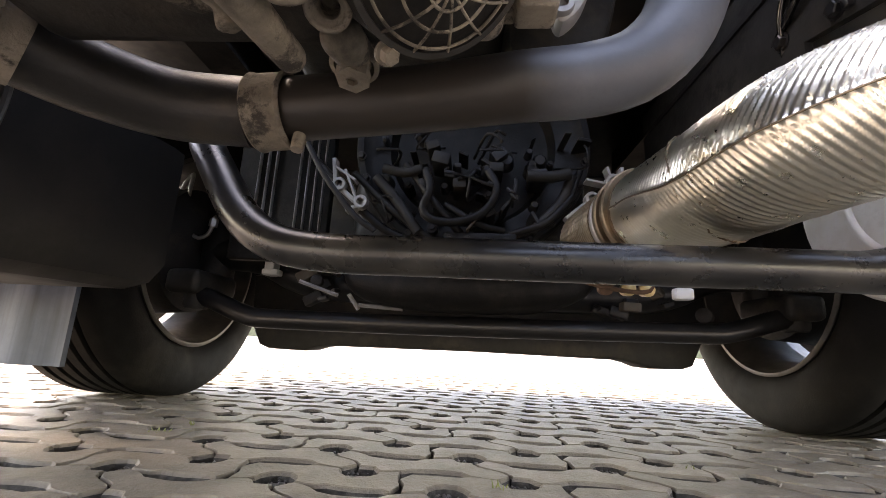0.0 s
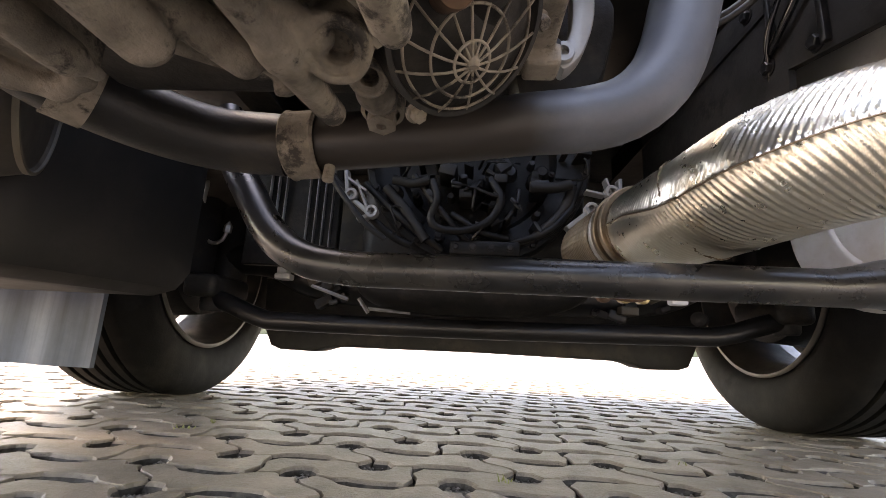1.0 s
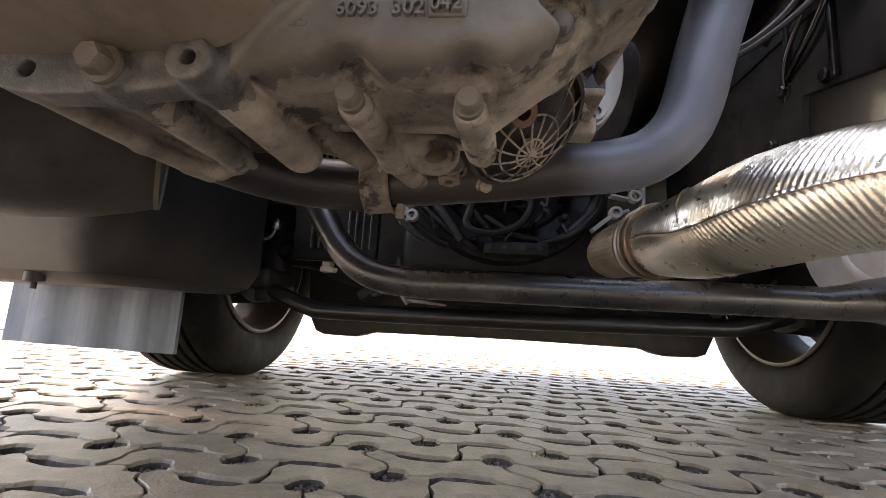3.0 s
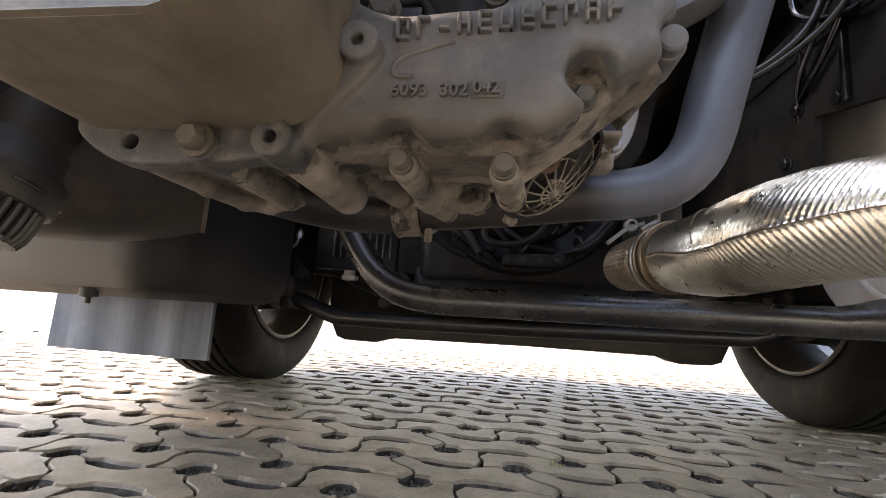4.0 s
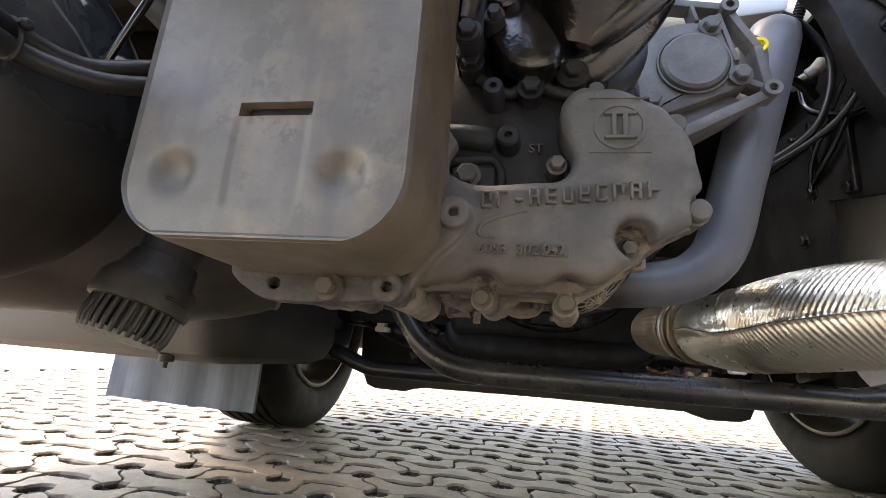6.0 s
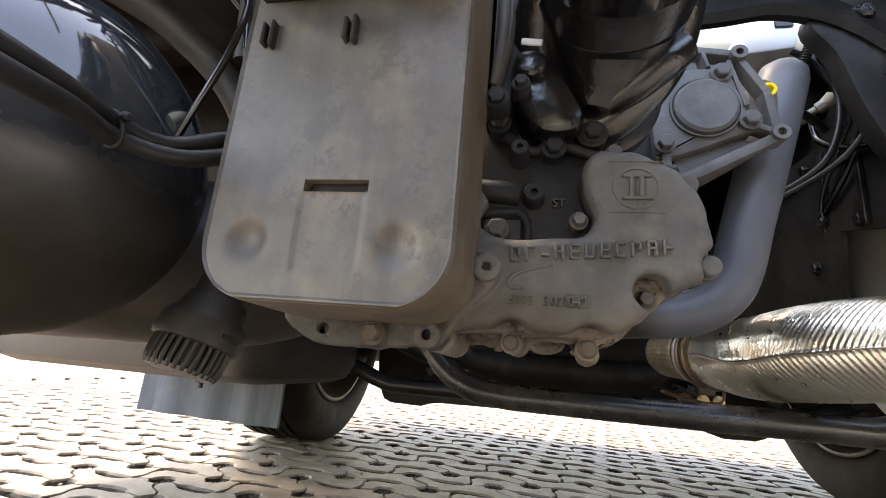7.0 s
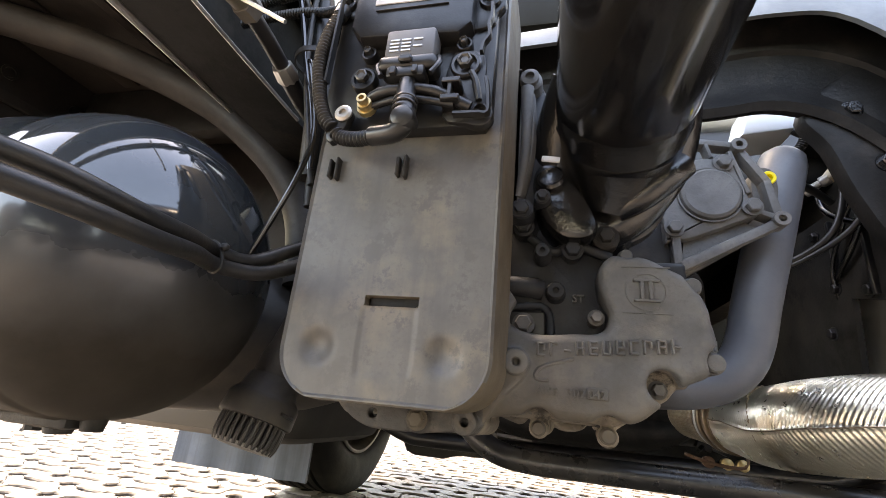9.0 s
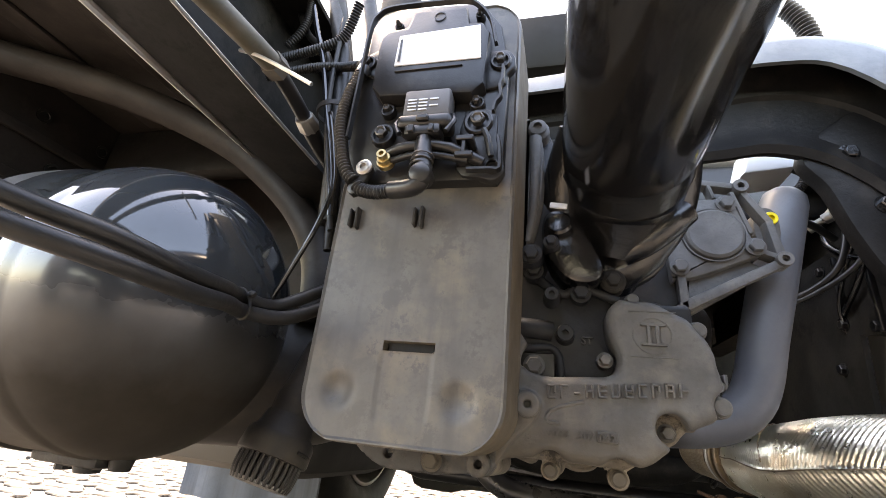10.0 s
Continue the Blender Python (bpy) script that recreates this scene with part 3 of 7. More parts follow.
# brake line by the wheel, and small fittings on the axle
line = thing("brake_line", "bent bare steel brake line with a union nut", "pipe", (-0.9, 1.4, 0.5))
part("pipe_run", tube(BM(), [(-0.975, 1.42, 0.62), (-0.95, 1.41, 0.665), (-0.925, 1.40, 0.685), (-0.928, 1.40, 0.63), (-0.925, 1.40, 0.55), (-0.905, 1.40, 0.497), (-0.875, 1.40, 0.478), (-0.846, 1.40, 0.490), (-0.834, 1.40, 0.520)], 0.0062, 12), M_STEEL, line)
part("union_nut", lathe(BM(), (-0.833, 1.40, 0.525), (0.1, 0, 1), [(0, -0.01), (0.013, -0.01), (0.013, 0.012), (0.010, 0.016), (0, 0.03)], 6), M_STEEL, line)
bm = BM()
box(bm, (-0.652, 1.395, 0.372), (-0.622, 1.44, 0.432), 0.004, 2)
box(bm, (-0.656, 1.39, 0.372), (-0.606, 1.43, 0.390), 0.003, 1)
single("white_plug", bm, M_WHITE, "small white plastic plug on the axle", "plug")
bm = box(BM(), (0.425, 1.12, 0.318), (0.465, 1.15, 0.345), 0.006, 2)
single("white_plug", bm, M_WHITE, "small white plastic plug on the axle", "plug")
spring = thing("leaf_spring", "black leaf spring bracket parts above the axle", "spring bracket", (0, 1.4, 0.3))
random.seed(7)
for k in range(26):
    x_ = random.choice((-1, 1)) * random.uniform(0.25, 0.62)
    y_ = random.uniform(1.28, 1.46)
    z_ = random.uniform(0.30, 0.42)
    w_ = random.uniform(0.012, 0.04)
    bm = BM()
    if k % 3:
        box(bm, (x_ - w_, y_ - 0.02, z_ - w_ * 0.5), (x_ + w_, y_ + 0.02, z_ + w_ * 0.5), 0.004, 2, Matrix.Rotation(random.uniform(-0.6, 0.6), 3, "Y"))
    else:
        lathe(bm, (x_, y_, z_), (random.uniform(-1, 1), -1, random.uniform(-0.5, 0.5)), [(0, -0.03), (w_ * 0.6, -0.03), (w_ * 0.6, 0.0), (w_ * 0.4, 0.004), (0, 0.004)], 12)
    part("bracket_piece", bm, random.choice((M_CAST_DARK, M_CAST_DARK, M_BLACK, M_CAST)), spring)
for a_, b_ in (((-0.50, 1.30, 0.345), (-0.39, 1.30, 0.31)), ((-0.36, 1.30, 0.315), (-0.33, 1.30, 0.275)), ((-0.33, 1.30, 0.287), (-0.21, 1.30, 0.281))):
    part("bare_strip", tube(BM(), [a_, ((Vector(a_) + Vector(b_)) / 2), b_], 0.006, 6), M_RIM, spring, "bare grey metal strip")

# ---- exhaust ----
exhaust = thing("exhaust_flex_pipe", "foil-wrapped exhaust pipe, silver with brown heat stains", "exhaust pipe", (0.3, 0.6, 0.34))
EX = [(0.190, 0.99, 0.408, 0.050), (0.200, 0.89, 0.406, 0.053), (0.213, 0.80, 0.402, 0.058), (0.226, 0.73, 0.398, 0.065), (0.244, 0.645, 0.395, 0.071), (0.277, 0.535, 0.405, 0.073), (0.33, 0.468, 0.413, 0.071),
      (0.395, 0.435, 0.412, 0.069), (0.50, 0.413, 0.392, 0.077), (0.61, 0.400, 0.372, 0.084), (0.85, 0.37, 0.36, 0.088)]
fine = smooth_path(EX, 0.0012)
body = [q for q in fine if q[1] < 0.752 or q[0] > 0.4]


def foil_sleeve(path, toward, seg=132):
    """An embossed foil sleeve of two half shells: slanting ribs that meet in a chevron at the seam facing toward."""
    bm_ = BM()
    pos_ = [Vector(q[:3]) for q in path]
    n_, s_, rings_ = len(path), 0.0, []
    for i_, q in enumerate(path):
        tan_ = (pos_[min(i_ + 1, n_ - 1)] - pos_[max(i_ - 1, 0)]).normalized()
        if i_:
            s_ += (pos_[i_] - pos_[i_ - 1]).length
        e_ = Vector(toward)
        e_ = (e_ - tan_ * e_.dot(tan_)).normalized()
        f_ = tan_.cross(e_)
        if f_.z < 0:
            f_ = -f_
        ring_ = []
        for k in range(seg):
            w = 2 * math.pi * k / seg
            a_ = abs((w + math.pi) % (2 * math.pi) - math.pi)
            upper = math.sin(w) > 0
            pitch = 0.0056 if upper else 0.0062
            lead = 0.030 if upper else 0.026
            ph_ = (s_ - lead * a_) * math.pi / pitch
            rib = 1 - 2 * abs(math.sin(ph_)) ** 0.8
            crease = noise.noise(Vector((s_ * 70, 7 * math.cos(w), 7 * math.sin(w)))) + 0.6 * noise.noise(Vector((s_ * 160, 15 * math.cos(w), 15 * math.sin(w))))
            calm = min(1.0, 0.35 + max(0.0, s_ - 0.12) * 14)
            rr = float(q[3]) * (1 + (0.0175 if upper else 0.0135) * rib * calm + (0.0065 if upper else 0.003) * crease) + 0.0022 * math.exp(-(a_ / 0.035) ** 2)
            ring_.append(bm_.verts.new(pos_[i_] + rr * (math.cos(w) * e_ + math.sin(w) * f_)))
        rings_.append(ring_)
    for p, q in zip(rings_, rings_[1:]):
        for k in range(seg):
            l = (k + 1) % seg
            bm_.faces.new((p[k], p[l], q[l], q[k]))
    bm_.faces.new(rings_[0])
    bm_.faces.new(rings_[-1][::-1])
    bmesh.ops.recalc_face_normals(bm_, faces=bm_.faces)
    return bm_


SEAM_SIDE = (-0.45, -0.88, -0.05)
part("foil_sleeve", foil_sleeve(body, SEAM_SIDE), M_FOIL, exhaust)
neck = [q for q in fine if q[1] >= 0.752 and q[0] < 0.4]
part("steel_neck", tube(BM(), neck, None, 48, raw=True), M_NECK, exhaust, "bare steel pipe neck")
weave = [(*q[:3], q[3] + 0.0045) for q in fine if 0.820 < q[1] < 0.965 and q[0] < 0.4]
part("woven_band", tube(BM(), weave, None, 144, raw=True, shape=lambda s_, w: 1 + 0.020 * abs(math.sin(s_ * math.pi / 0.0075)) + 0.016 * abs(math.sin(w * 18))), M_NECK, exhaust, "woven steel flex band")
for y_, r_, m_ in ((0.8110, 0.0640, M_STEEL), (0.7900, 0.0690, M_NECK), (0.7650, 0.0700, M_NECK)):
    bm = lathe(BM(), (0.213 + 0.18 * (0.80 - y_), y_, 0.4015), (0.17, -1, -0.04), [(r_ - 0.012, -0.006), (r_ - 0.002, -0.006), (r_, -0.0035), (r_, 0.0035), (r_ - 0.002, 0.006), (r_ - 0.012, 0.006)], 64, True)
    part("clamp_band", bm, m_, exhaust)
lap = min(range(len(body)), key=lambda i_: abs(body[i_][1] - 0.635) + (9 if body[i_][0] > 0.4 else 0))
c_ = Vector(body[lap][:3])
m3 = frame_of(Vector((body[lap + 4] - body[lap])[:3]) + Vector((0.0012, 0, 0.0010)))
random.seed(5)
ring_ = [c_ + m3 @ Vector(((float(body[lap][3]) + 0.0010 + random.uniform(-0.001, 0.0012)) * math.cos(k * math.pi / 60), (float(body[lap][3]) + 0.0010 + random.uniform(-0.001, 0.0012)) * math.sin(k * math.pi / 60), random.uniform(-0.0022, 0.0022))) for k in range(121)]
part("foil_edge", tube(BM(), ring_, 0.0016, 6, raw=True), M_NECK, exhaust, "crumpled stained edge where the foil laps")
seam = []
for q, nx_ in zip(body[::6], body[1::6]):
    tan_ = Vector((nx_ - q)[:3]).normalized()
    e_ = Vector(SEAM_SIDE)
    e_ = (e_ - tan_ * e_.dot(tan_)).normalized()
    seam.append((*(Vector(q[:3]) + e_ * (float(q[3]) + 0.0018)), 0.0011))
part("foil_seam", tube(BM(), seam, None, 8, raw=True), M_NECK, exhaust, "brown stained seam folded along the foil")

silencer = thing("exhaust_silencer", "large pale grey aluminised exhaust silencer", "silencer", (0.85, 0.69, 0.28))
bm = prism(BM(), [(v_, u_) for u_, v_ in rounded(0.70, 0.44, 0.17, 12)], (0.545, 0.690, 0.630), (-1, 0, 0), 0.62, 0.016, (0, 0, 1))
part("shell", bm, M_ALU, silencer)
part("end_emboss", lathe(BM(), (0.545, 0.69, 0.45), (-1, 0, 0), [(0.130, -0.004), (0.128, 0.002), (0.121, 0.004), (0.114, 0.002), (0.108, -0.004)], 64), M_ALU, silencer)
# ---- engine ----
engine = thing("engine", "black dusty diesel engine and clutch housing", "engine", (0, 1.4, 0.28))
bm = BM()
lathe(bm, (-0.04, 1.16, 0.70), (0, 1, 0), [(0.0, 0.06), (0.20, 0.06), (0.215, 0.03), (0.26, 0.02), (0.28, 0.0), (0.295, 0.0), (0.30, 0.01), (0.30, 0.09), (0.26, 0.11), (0.0, 0.11)], 64)
part("clutch_housing", bm, M_OILY, engine)
bm = BM()
box(bm, (-0.36, 1.24, 0.36), (0.27, 2.0, 1.0), 0.05, 4)
part("block", bm, M_OILY, engine)
bm = BM()
tube(bm, [(-0.36, 1.30, 0.42, 0.02), (-0.32, 1.30, 0.36, 0.05), (-0.2, 1.30, 0.345, 0.065), (0.0, 1.30, 0.345, 0.068), (0.15, 1.30, 0.35, 0.062), (0.25, 1.30, 0.375, 0.045), (0.29, 1.30, 0.43, 0.02)], None, 24)
part("oil_pan", bm, M_OILY, engine)


def flange(struts, holes):
    """An open cast flange of flat struts with drilled eyes."""
    root = None
    for p, q, w_ in struts:
        a_, b_ = (Vector((-0.041 + (k_[0] + 0.041) * 0.913, 0.197 + (k_[1] - 0.197) * 0.913)) for k_ in (p, q))
        nrm = Vector((-(b_ - a_).y, (b_ - a_).x)).normalized() * w_ * 0.62
        bm_ = prism(BM(), [tuple(a_ - nrm), tuple(b_ - nrm), tuple(b_ + nrm), tuple(a_ + nrm)], (0, 1.09, 0), REAR, 0.03, 0.002)
        if root is None:
            root = part("flange_bracket", bm_, M_FLANGE, engine, "pale bare alloy mounting flange")
        else:
            part("strut", bm_, M_FLANGE, root)
    for x_, z_ in holes:
        part("eye", lathe(BM(), (-0.041 + (x_ + 0.041) * 0.913, 1.085, 0.197 + (z_ - 0.197) * 0.913), REAR, [(0.0165, -0.02), (0.0165, 0.0), (0.015, 0.002), (0.009, 0.002), (0.009, -0.015), (0, -0.015)], 24), M_FLANGE, root)


flange([((-0.402, 0.66), (-0.390, 0.58), 0.008), ((-0.385, 0.583), (-0.324, 0.534), 0.009), ((-0.37, 0.63), (-0.330, 0.540), 0.005), ((-0.402, 0.64), (-0.34, 0.60), 0.005), ((-0.36, 0.52), (-0.325, 0.53), 0.008)], [(-0.320, 0.540), (-0.380, 0.586)])
flange([((0.340, 0.655), (0.338, 0.58), 0.007), ((0.338, 0.585), (0.290, 0.555), 0.009), ((0.262, 0.567), (0.20, 0.515), 0.009), ((0.315, 0.616), (0.303, 0.655), 0.005), ((0.30, 0.61), (0.25, 0.62), 0.005), ((0.30, 0.575), (0.255, 0.56), 0.008)], [(0.315, 0.616), (0.262, 0.567)])
for k, (a_, b_) in enumerate((((-0.33, 1.14, 0.60), (-0.12, 1.14, 0.43)), ((-0.20, 1.12, 0.62), (-0.06, 1.12, 0.45)), ((0.05, 1.12, 0.45), (0.20, 1.12, 0.55)), ((-0.10, 1.12, 0.52), (0.04, 1.12, 0.46)))):
    p_, q_ = Vector(a_), Vector(b_)
    mid = (p_ + q_) / 2 + Vector((0.01, -0.015, -0.02))
    part("hose", tube(BM(), [p_, mid, q_], 0.009, 12), M_OILY, engine)
# loops, ribs and small castings on the clutch housing
for pts_, r_, m_ in (([(-0.15, 1.10, 0.60), (-0.135, 1.09, 0.55), (-0.15, 1.09, 0.50), (-0.13, 1.09, 0.475), (-0.07, 1.09, 0.470), (-0.01, 1.09, 0.495), (0.02, 1.09, 0.55), (0.0, 1.10, 0.60)], 0.010, M_OILY), ([(-0.42, 1.12, 0.62), (-0.36, 1.12, 0.56), (-0.30, 1.12, 0.50), (-0.24, 1.13, 0.455), (-0.20, 1.14, 0.44)], 0.010, M_OILY),
                     ([(-0.44, 1.08, 0.66), (-0.385, 1.08, 0.57), (-0.31, 1.09, 0.48), (-0.26, 1.10, 0.445)], 0.007, M_CAST_DARK), ([(-0.27, 1.12, 0.585), (-0.22, 1.12, 0.53), (-0.16, 1.12, 0.45)], 0.013, M_CAST_DARK), ([(0.20, 1.12, 0.60), (0.17, 1.12, 0.53), (0.10, 1.12, 0.46)], 0.013, M_CAST_DARK),
                     ([(-0.25, 1.10, 0.60), (-0.20, 1.10, 0.59), (-0.16, 1.10, 0.60)], 0.012, M_CAST_DARK), ([(0.09, 1.10, 0.59), (0.15, 1.10, 0.59), (0.19, 1.10, 0.60)], 0.014, M_CAST_DARK), ([(0.22, 1.12, 0.62), (0.19, 1.12, 0.54), (0.14, 1.12, 0.48), (0.06, 1.12, 0.445)], 0.008, M_OILY)):
    part("hose" if m_ is M_OILY else "casting_rib", tube(BM(), pts_, r_, 12), m_, engine)
for k in range(22):
    w = random.uniform(math.pi * 1.02, math.pi * 1.98)
    rr = random.uniform(0.08, 0.25)
    x_, z_, s_ = -0.04 + rr * math.cos(w), 0.70 + rr * math.sin(w), random.uniform(0.008, 0.022)
    bm = BM()
    if k % 2:
        lathe(bm, (x_, 1.13, z_), REAR, [(0, -0.03), (s_ * 1.2, -0.03), (s_, 0.0), (s_ * 0.7, 0.006), (0, 0.006)], 16)
    else:
        box(bm, (x_ - s_, 1.10, z_ - s_ * 0.7), (x_ + s_, 1.20, z_ + s_ * 0.7), 0.004, 2, Matrix.Rotation(random.uniform(-0.7, 0.7), 3, "Y"))
    part("casting_lug", bm, M_CAST_DARK if k % 3 else M_CAST_SHADE, engine)
# small fittings, clips and wires over the clutch housing
random.seed(23)
for k in range(46):
    w = random.uniform(math.pi * 0.98, math.pi * 2.02)
    rr = random.uniform(0.05, 0.27)
    x_, z_, s_ = -0.04 + rr * math.cos(w), 0.70 + rr * math.sin(w), random.uniform(0.003, 0.009)
    y_ = random.uniform(1.06, 1.12)
    bm = BM()
    if k % 3 == 0:
        tube(bm, [(x_, y_, z_), (x_ + random.uniform(-0.03, 0.03), y_ - 0.005, z_ + random.uniform(-0.03, 0.01)), (x_ + random.uniform(-0.06, 0.06), y_ + 0.01, z_ + random.uniform(-0.06, 0.03)), (x_ + random.uniform(-0.07, 0.07), 1.19, z_ + random.uniform(-0.05, 0.05))], random.uniform(0.0022, 0.005), 8)
    elif k % 3 == 1:
        hexbolt(lathe(bm, (x_, 1.15, z_), REAR, [(0, -0.08), (s_ * 1.6, -0.08), (s_ * 1.5, 0.0), (0, 0.0)], 14), (x_, 1.15, z_), REAR, s_, 0.006)
    else:
        box(bm, (x_ - s_ * 2.2, y_ + 0.03, z_ - s_ * 0.6), (x_ + s_ * 2.2, 1.20, z_ + s_ * 0.6), 0.0015, 1, Matrix.Rotation(random.uniform(-1.2, 1.2), 3, "Y"))
    part(("wire", "bolt", "clip")[k % 3], bm, random.choice((M_OILY, M_CAST_DARK, M_CAST_SHADE, M_OILY)), engine)
cooler = thing("finned_panel", "black panel with thin bright fins", "panel", (-0.55, 1.3, 0.45))
part("sheet", box(BM(), (-0.72, 1.30, 0.40), (-0.44, 1.33, 0.85), 0.004, 1), M_OILY, cooler)
for k in range(9):
    x_ = -0.655 + 0.024 * k
    if k not in (3, 4):
        part("fin", box(BM(), (x_, 1.285, 0.44), (x_ + 0.0022, 1.30, 0.80), 0.0005, 1), M_RIM, cooler)
for x_, m_ in ((0.238, M_BRASS), (0.270, M_BRASS), (0.200, M_RUST)):
    part("clamp_bolt", lathe(BM(), (x_, 0.892, 0.305), REAR, [(0, -0.02), (0.011, -0.02), (0.013, 0.0), (0.007, 0.003), (0, 0.003)], 14), m_, exhaust)
part("clamp_strap", tube(BM(), [(0.150, 0.895, 0.318), (0.185, 0.89, 0.308), (0.235, 0.89, 0.300), (0.272, 0.89, 0.302), (0.285, 0.90, 0.325)], 0.004, 8), M_RUST, exhaust, "rusty clamp strap")
for k in range(14):
    w = math.pi * (1.05 + 0.9 * k / 13)
    part("bolt", hexbolt(BM(), (-0.04 + 0.285 * math.cos(w), 1.158, 0.70 + 0.285 * math.sin(w)), REAR, 0.009, 0.009), M_CAST_DARK, engine)
bm = BM()
box(bm, (-0.10, 1.10, 0.415), (0.07, 1.18, 0.45), 0.006)
part("sensor_block", bm, M_OILY, engine)
for x_ in (-0.085, -0.045, 0.0, 0.045):
    part("bolt", hexbolt(BM(), (x_, 1.098, 0.432), REAR, 0.007, 0.006), M_CAST_DARK, engine)

# ---- gearbox ----
gearbox = thing("gearbox", "dusty grey alloy gearbox with bolted rear cover", "gearbox", (-0.1, 0.3, 0.36))
bm = BM()
box(bm, (-0.385, 0.225, 0.418), (-0.03, 0.43, 0.58), 0.02, 3)
# dark tone holds oil stains and the shade between the ribs
part("housing", bm, M_CAST_DARK, gearbox, "dark lower housing, oil stains and cavity shade in its colour")
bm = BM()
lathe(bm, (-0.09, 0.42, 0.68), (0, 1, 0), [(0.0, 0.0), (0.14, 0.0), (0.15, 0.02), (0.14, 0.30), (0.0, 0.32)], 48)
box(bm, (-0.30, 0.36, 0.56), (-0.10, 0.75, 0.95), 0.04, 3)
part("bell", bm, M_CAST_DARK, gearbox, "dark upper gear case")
bm = BM()
WALL = [(-0.225, 0.44), (-0.05, 0.44), (-0.05, 0.52), (-0.085, 0.560), (-0.105, 0.572), (-0.120, 0.580), (-0.134, 0.588), (-0.148, 0.586), (-0.155, 0.576), (-0.165, 0.575), (-0.172, 0.584), (-0.185, 0.588), (-0.195, 0.605), (-0.206, 0.618), (-0.225, 0.625)]
prism(bm, WALL, (0, 0.207, 0), REAR, 0.12, 0.003)
part("rear_wall", bm, M_CAST_SHADE, gearbox, "blue-grey rear wall of the casting, darkened for the shade of its recess")
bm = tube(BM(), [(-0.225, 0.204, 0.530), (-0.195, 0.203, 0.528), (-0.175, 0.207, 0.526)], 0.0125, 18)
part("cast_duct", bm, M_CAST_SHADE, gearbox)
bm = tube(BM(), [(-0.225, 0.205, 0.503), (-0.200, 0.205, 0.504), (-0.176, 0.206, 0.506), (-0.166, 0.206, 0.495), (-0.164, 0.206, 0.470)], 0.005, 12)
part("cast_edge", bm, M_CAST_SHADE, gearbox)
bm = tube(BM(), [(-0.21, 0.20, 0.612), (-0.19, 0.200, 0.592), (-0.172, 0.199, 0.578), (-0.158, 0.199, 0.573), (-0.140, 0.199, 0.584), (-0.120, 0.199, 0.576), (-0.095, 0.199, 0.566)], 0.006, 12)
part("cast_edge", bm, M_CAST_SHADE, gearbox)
# the pocket isn't cut: a black plate stands for its shade
part("pocket", box(BM(), (-0.214, 0.2035, 0.468), (-0.170, 0.215, 0.499), 0.002, 1), M_BLACK, gearbox, "black plate for the shade of an open pocket")

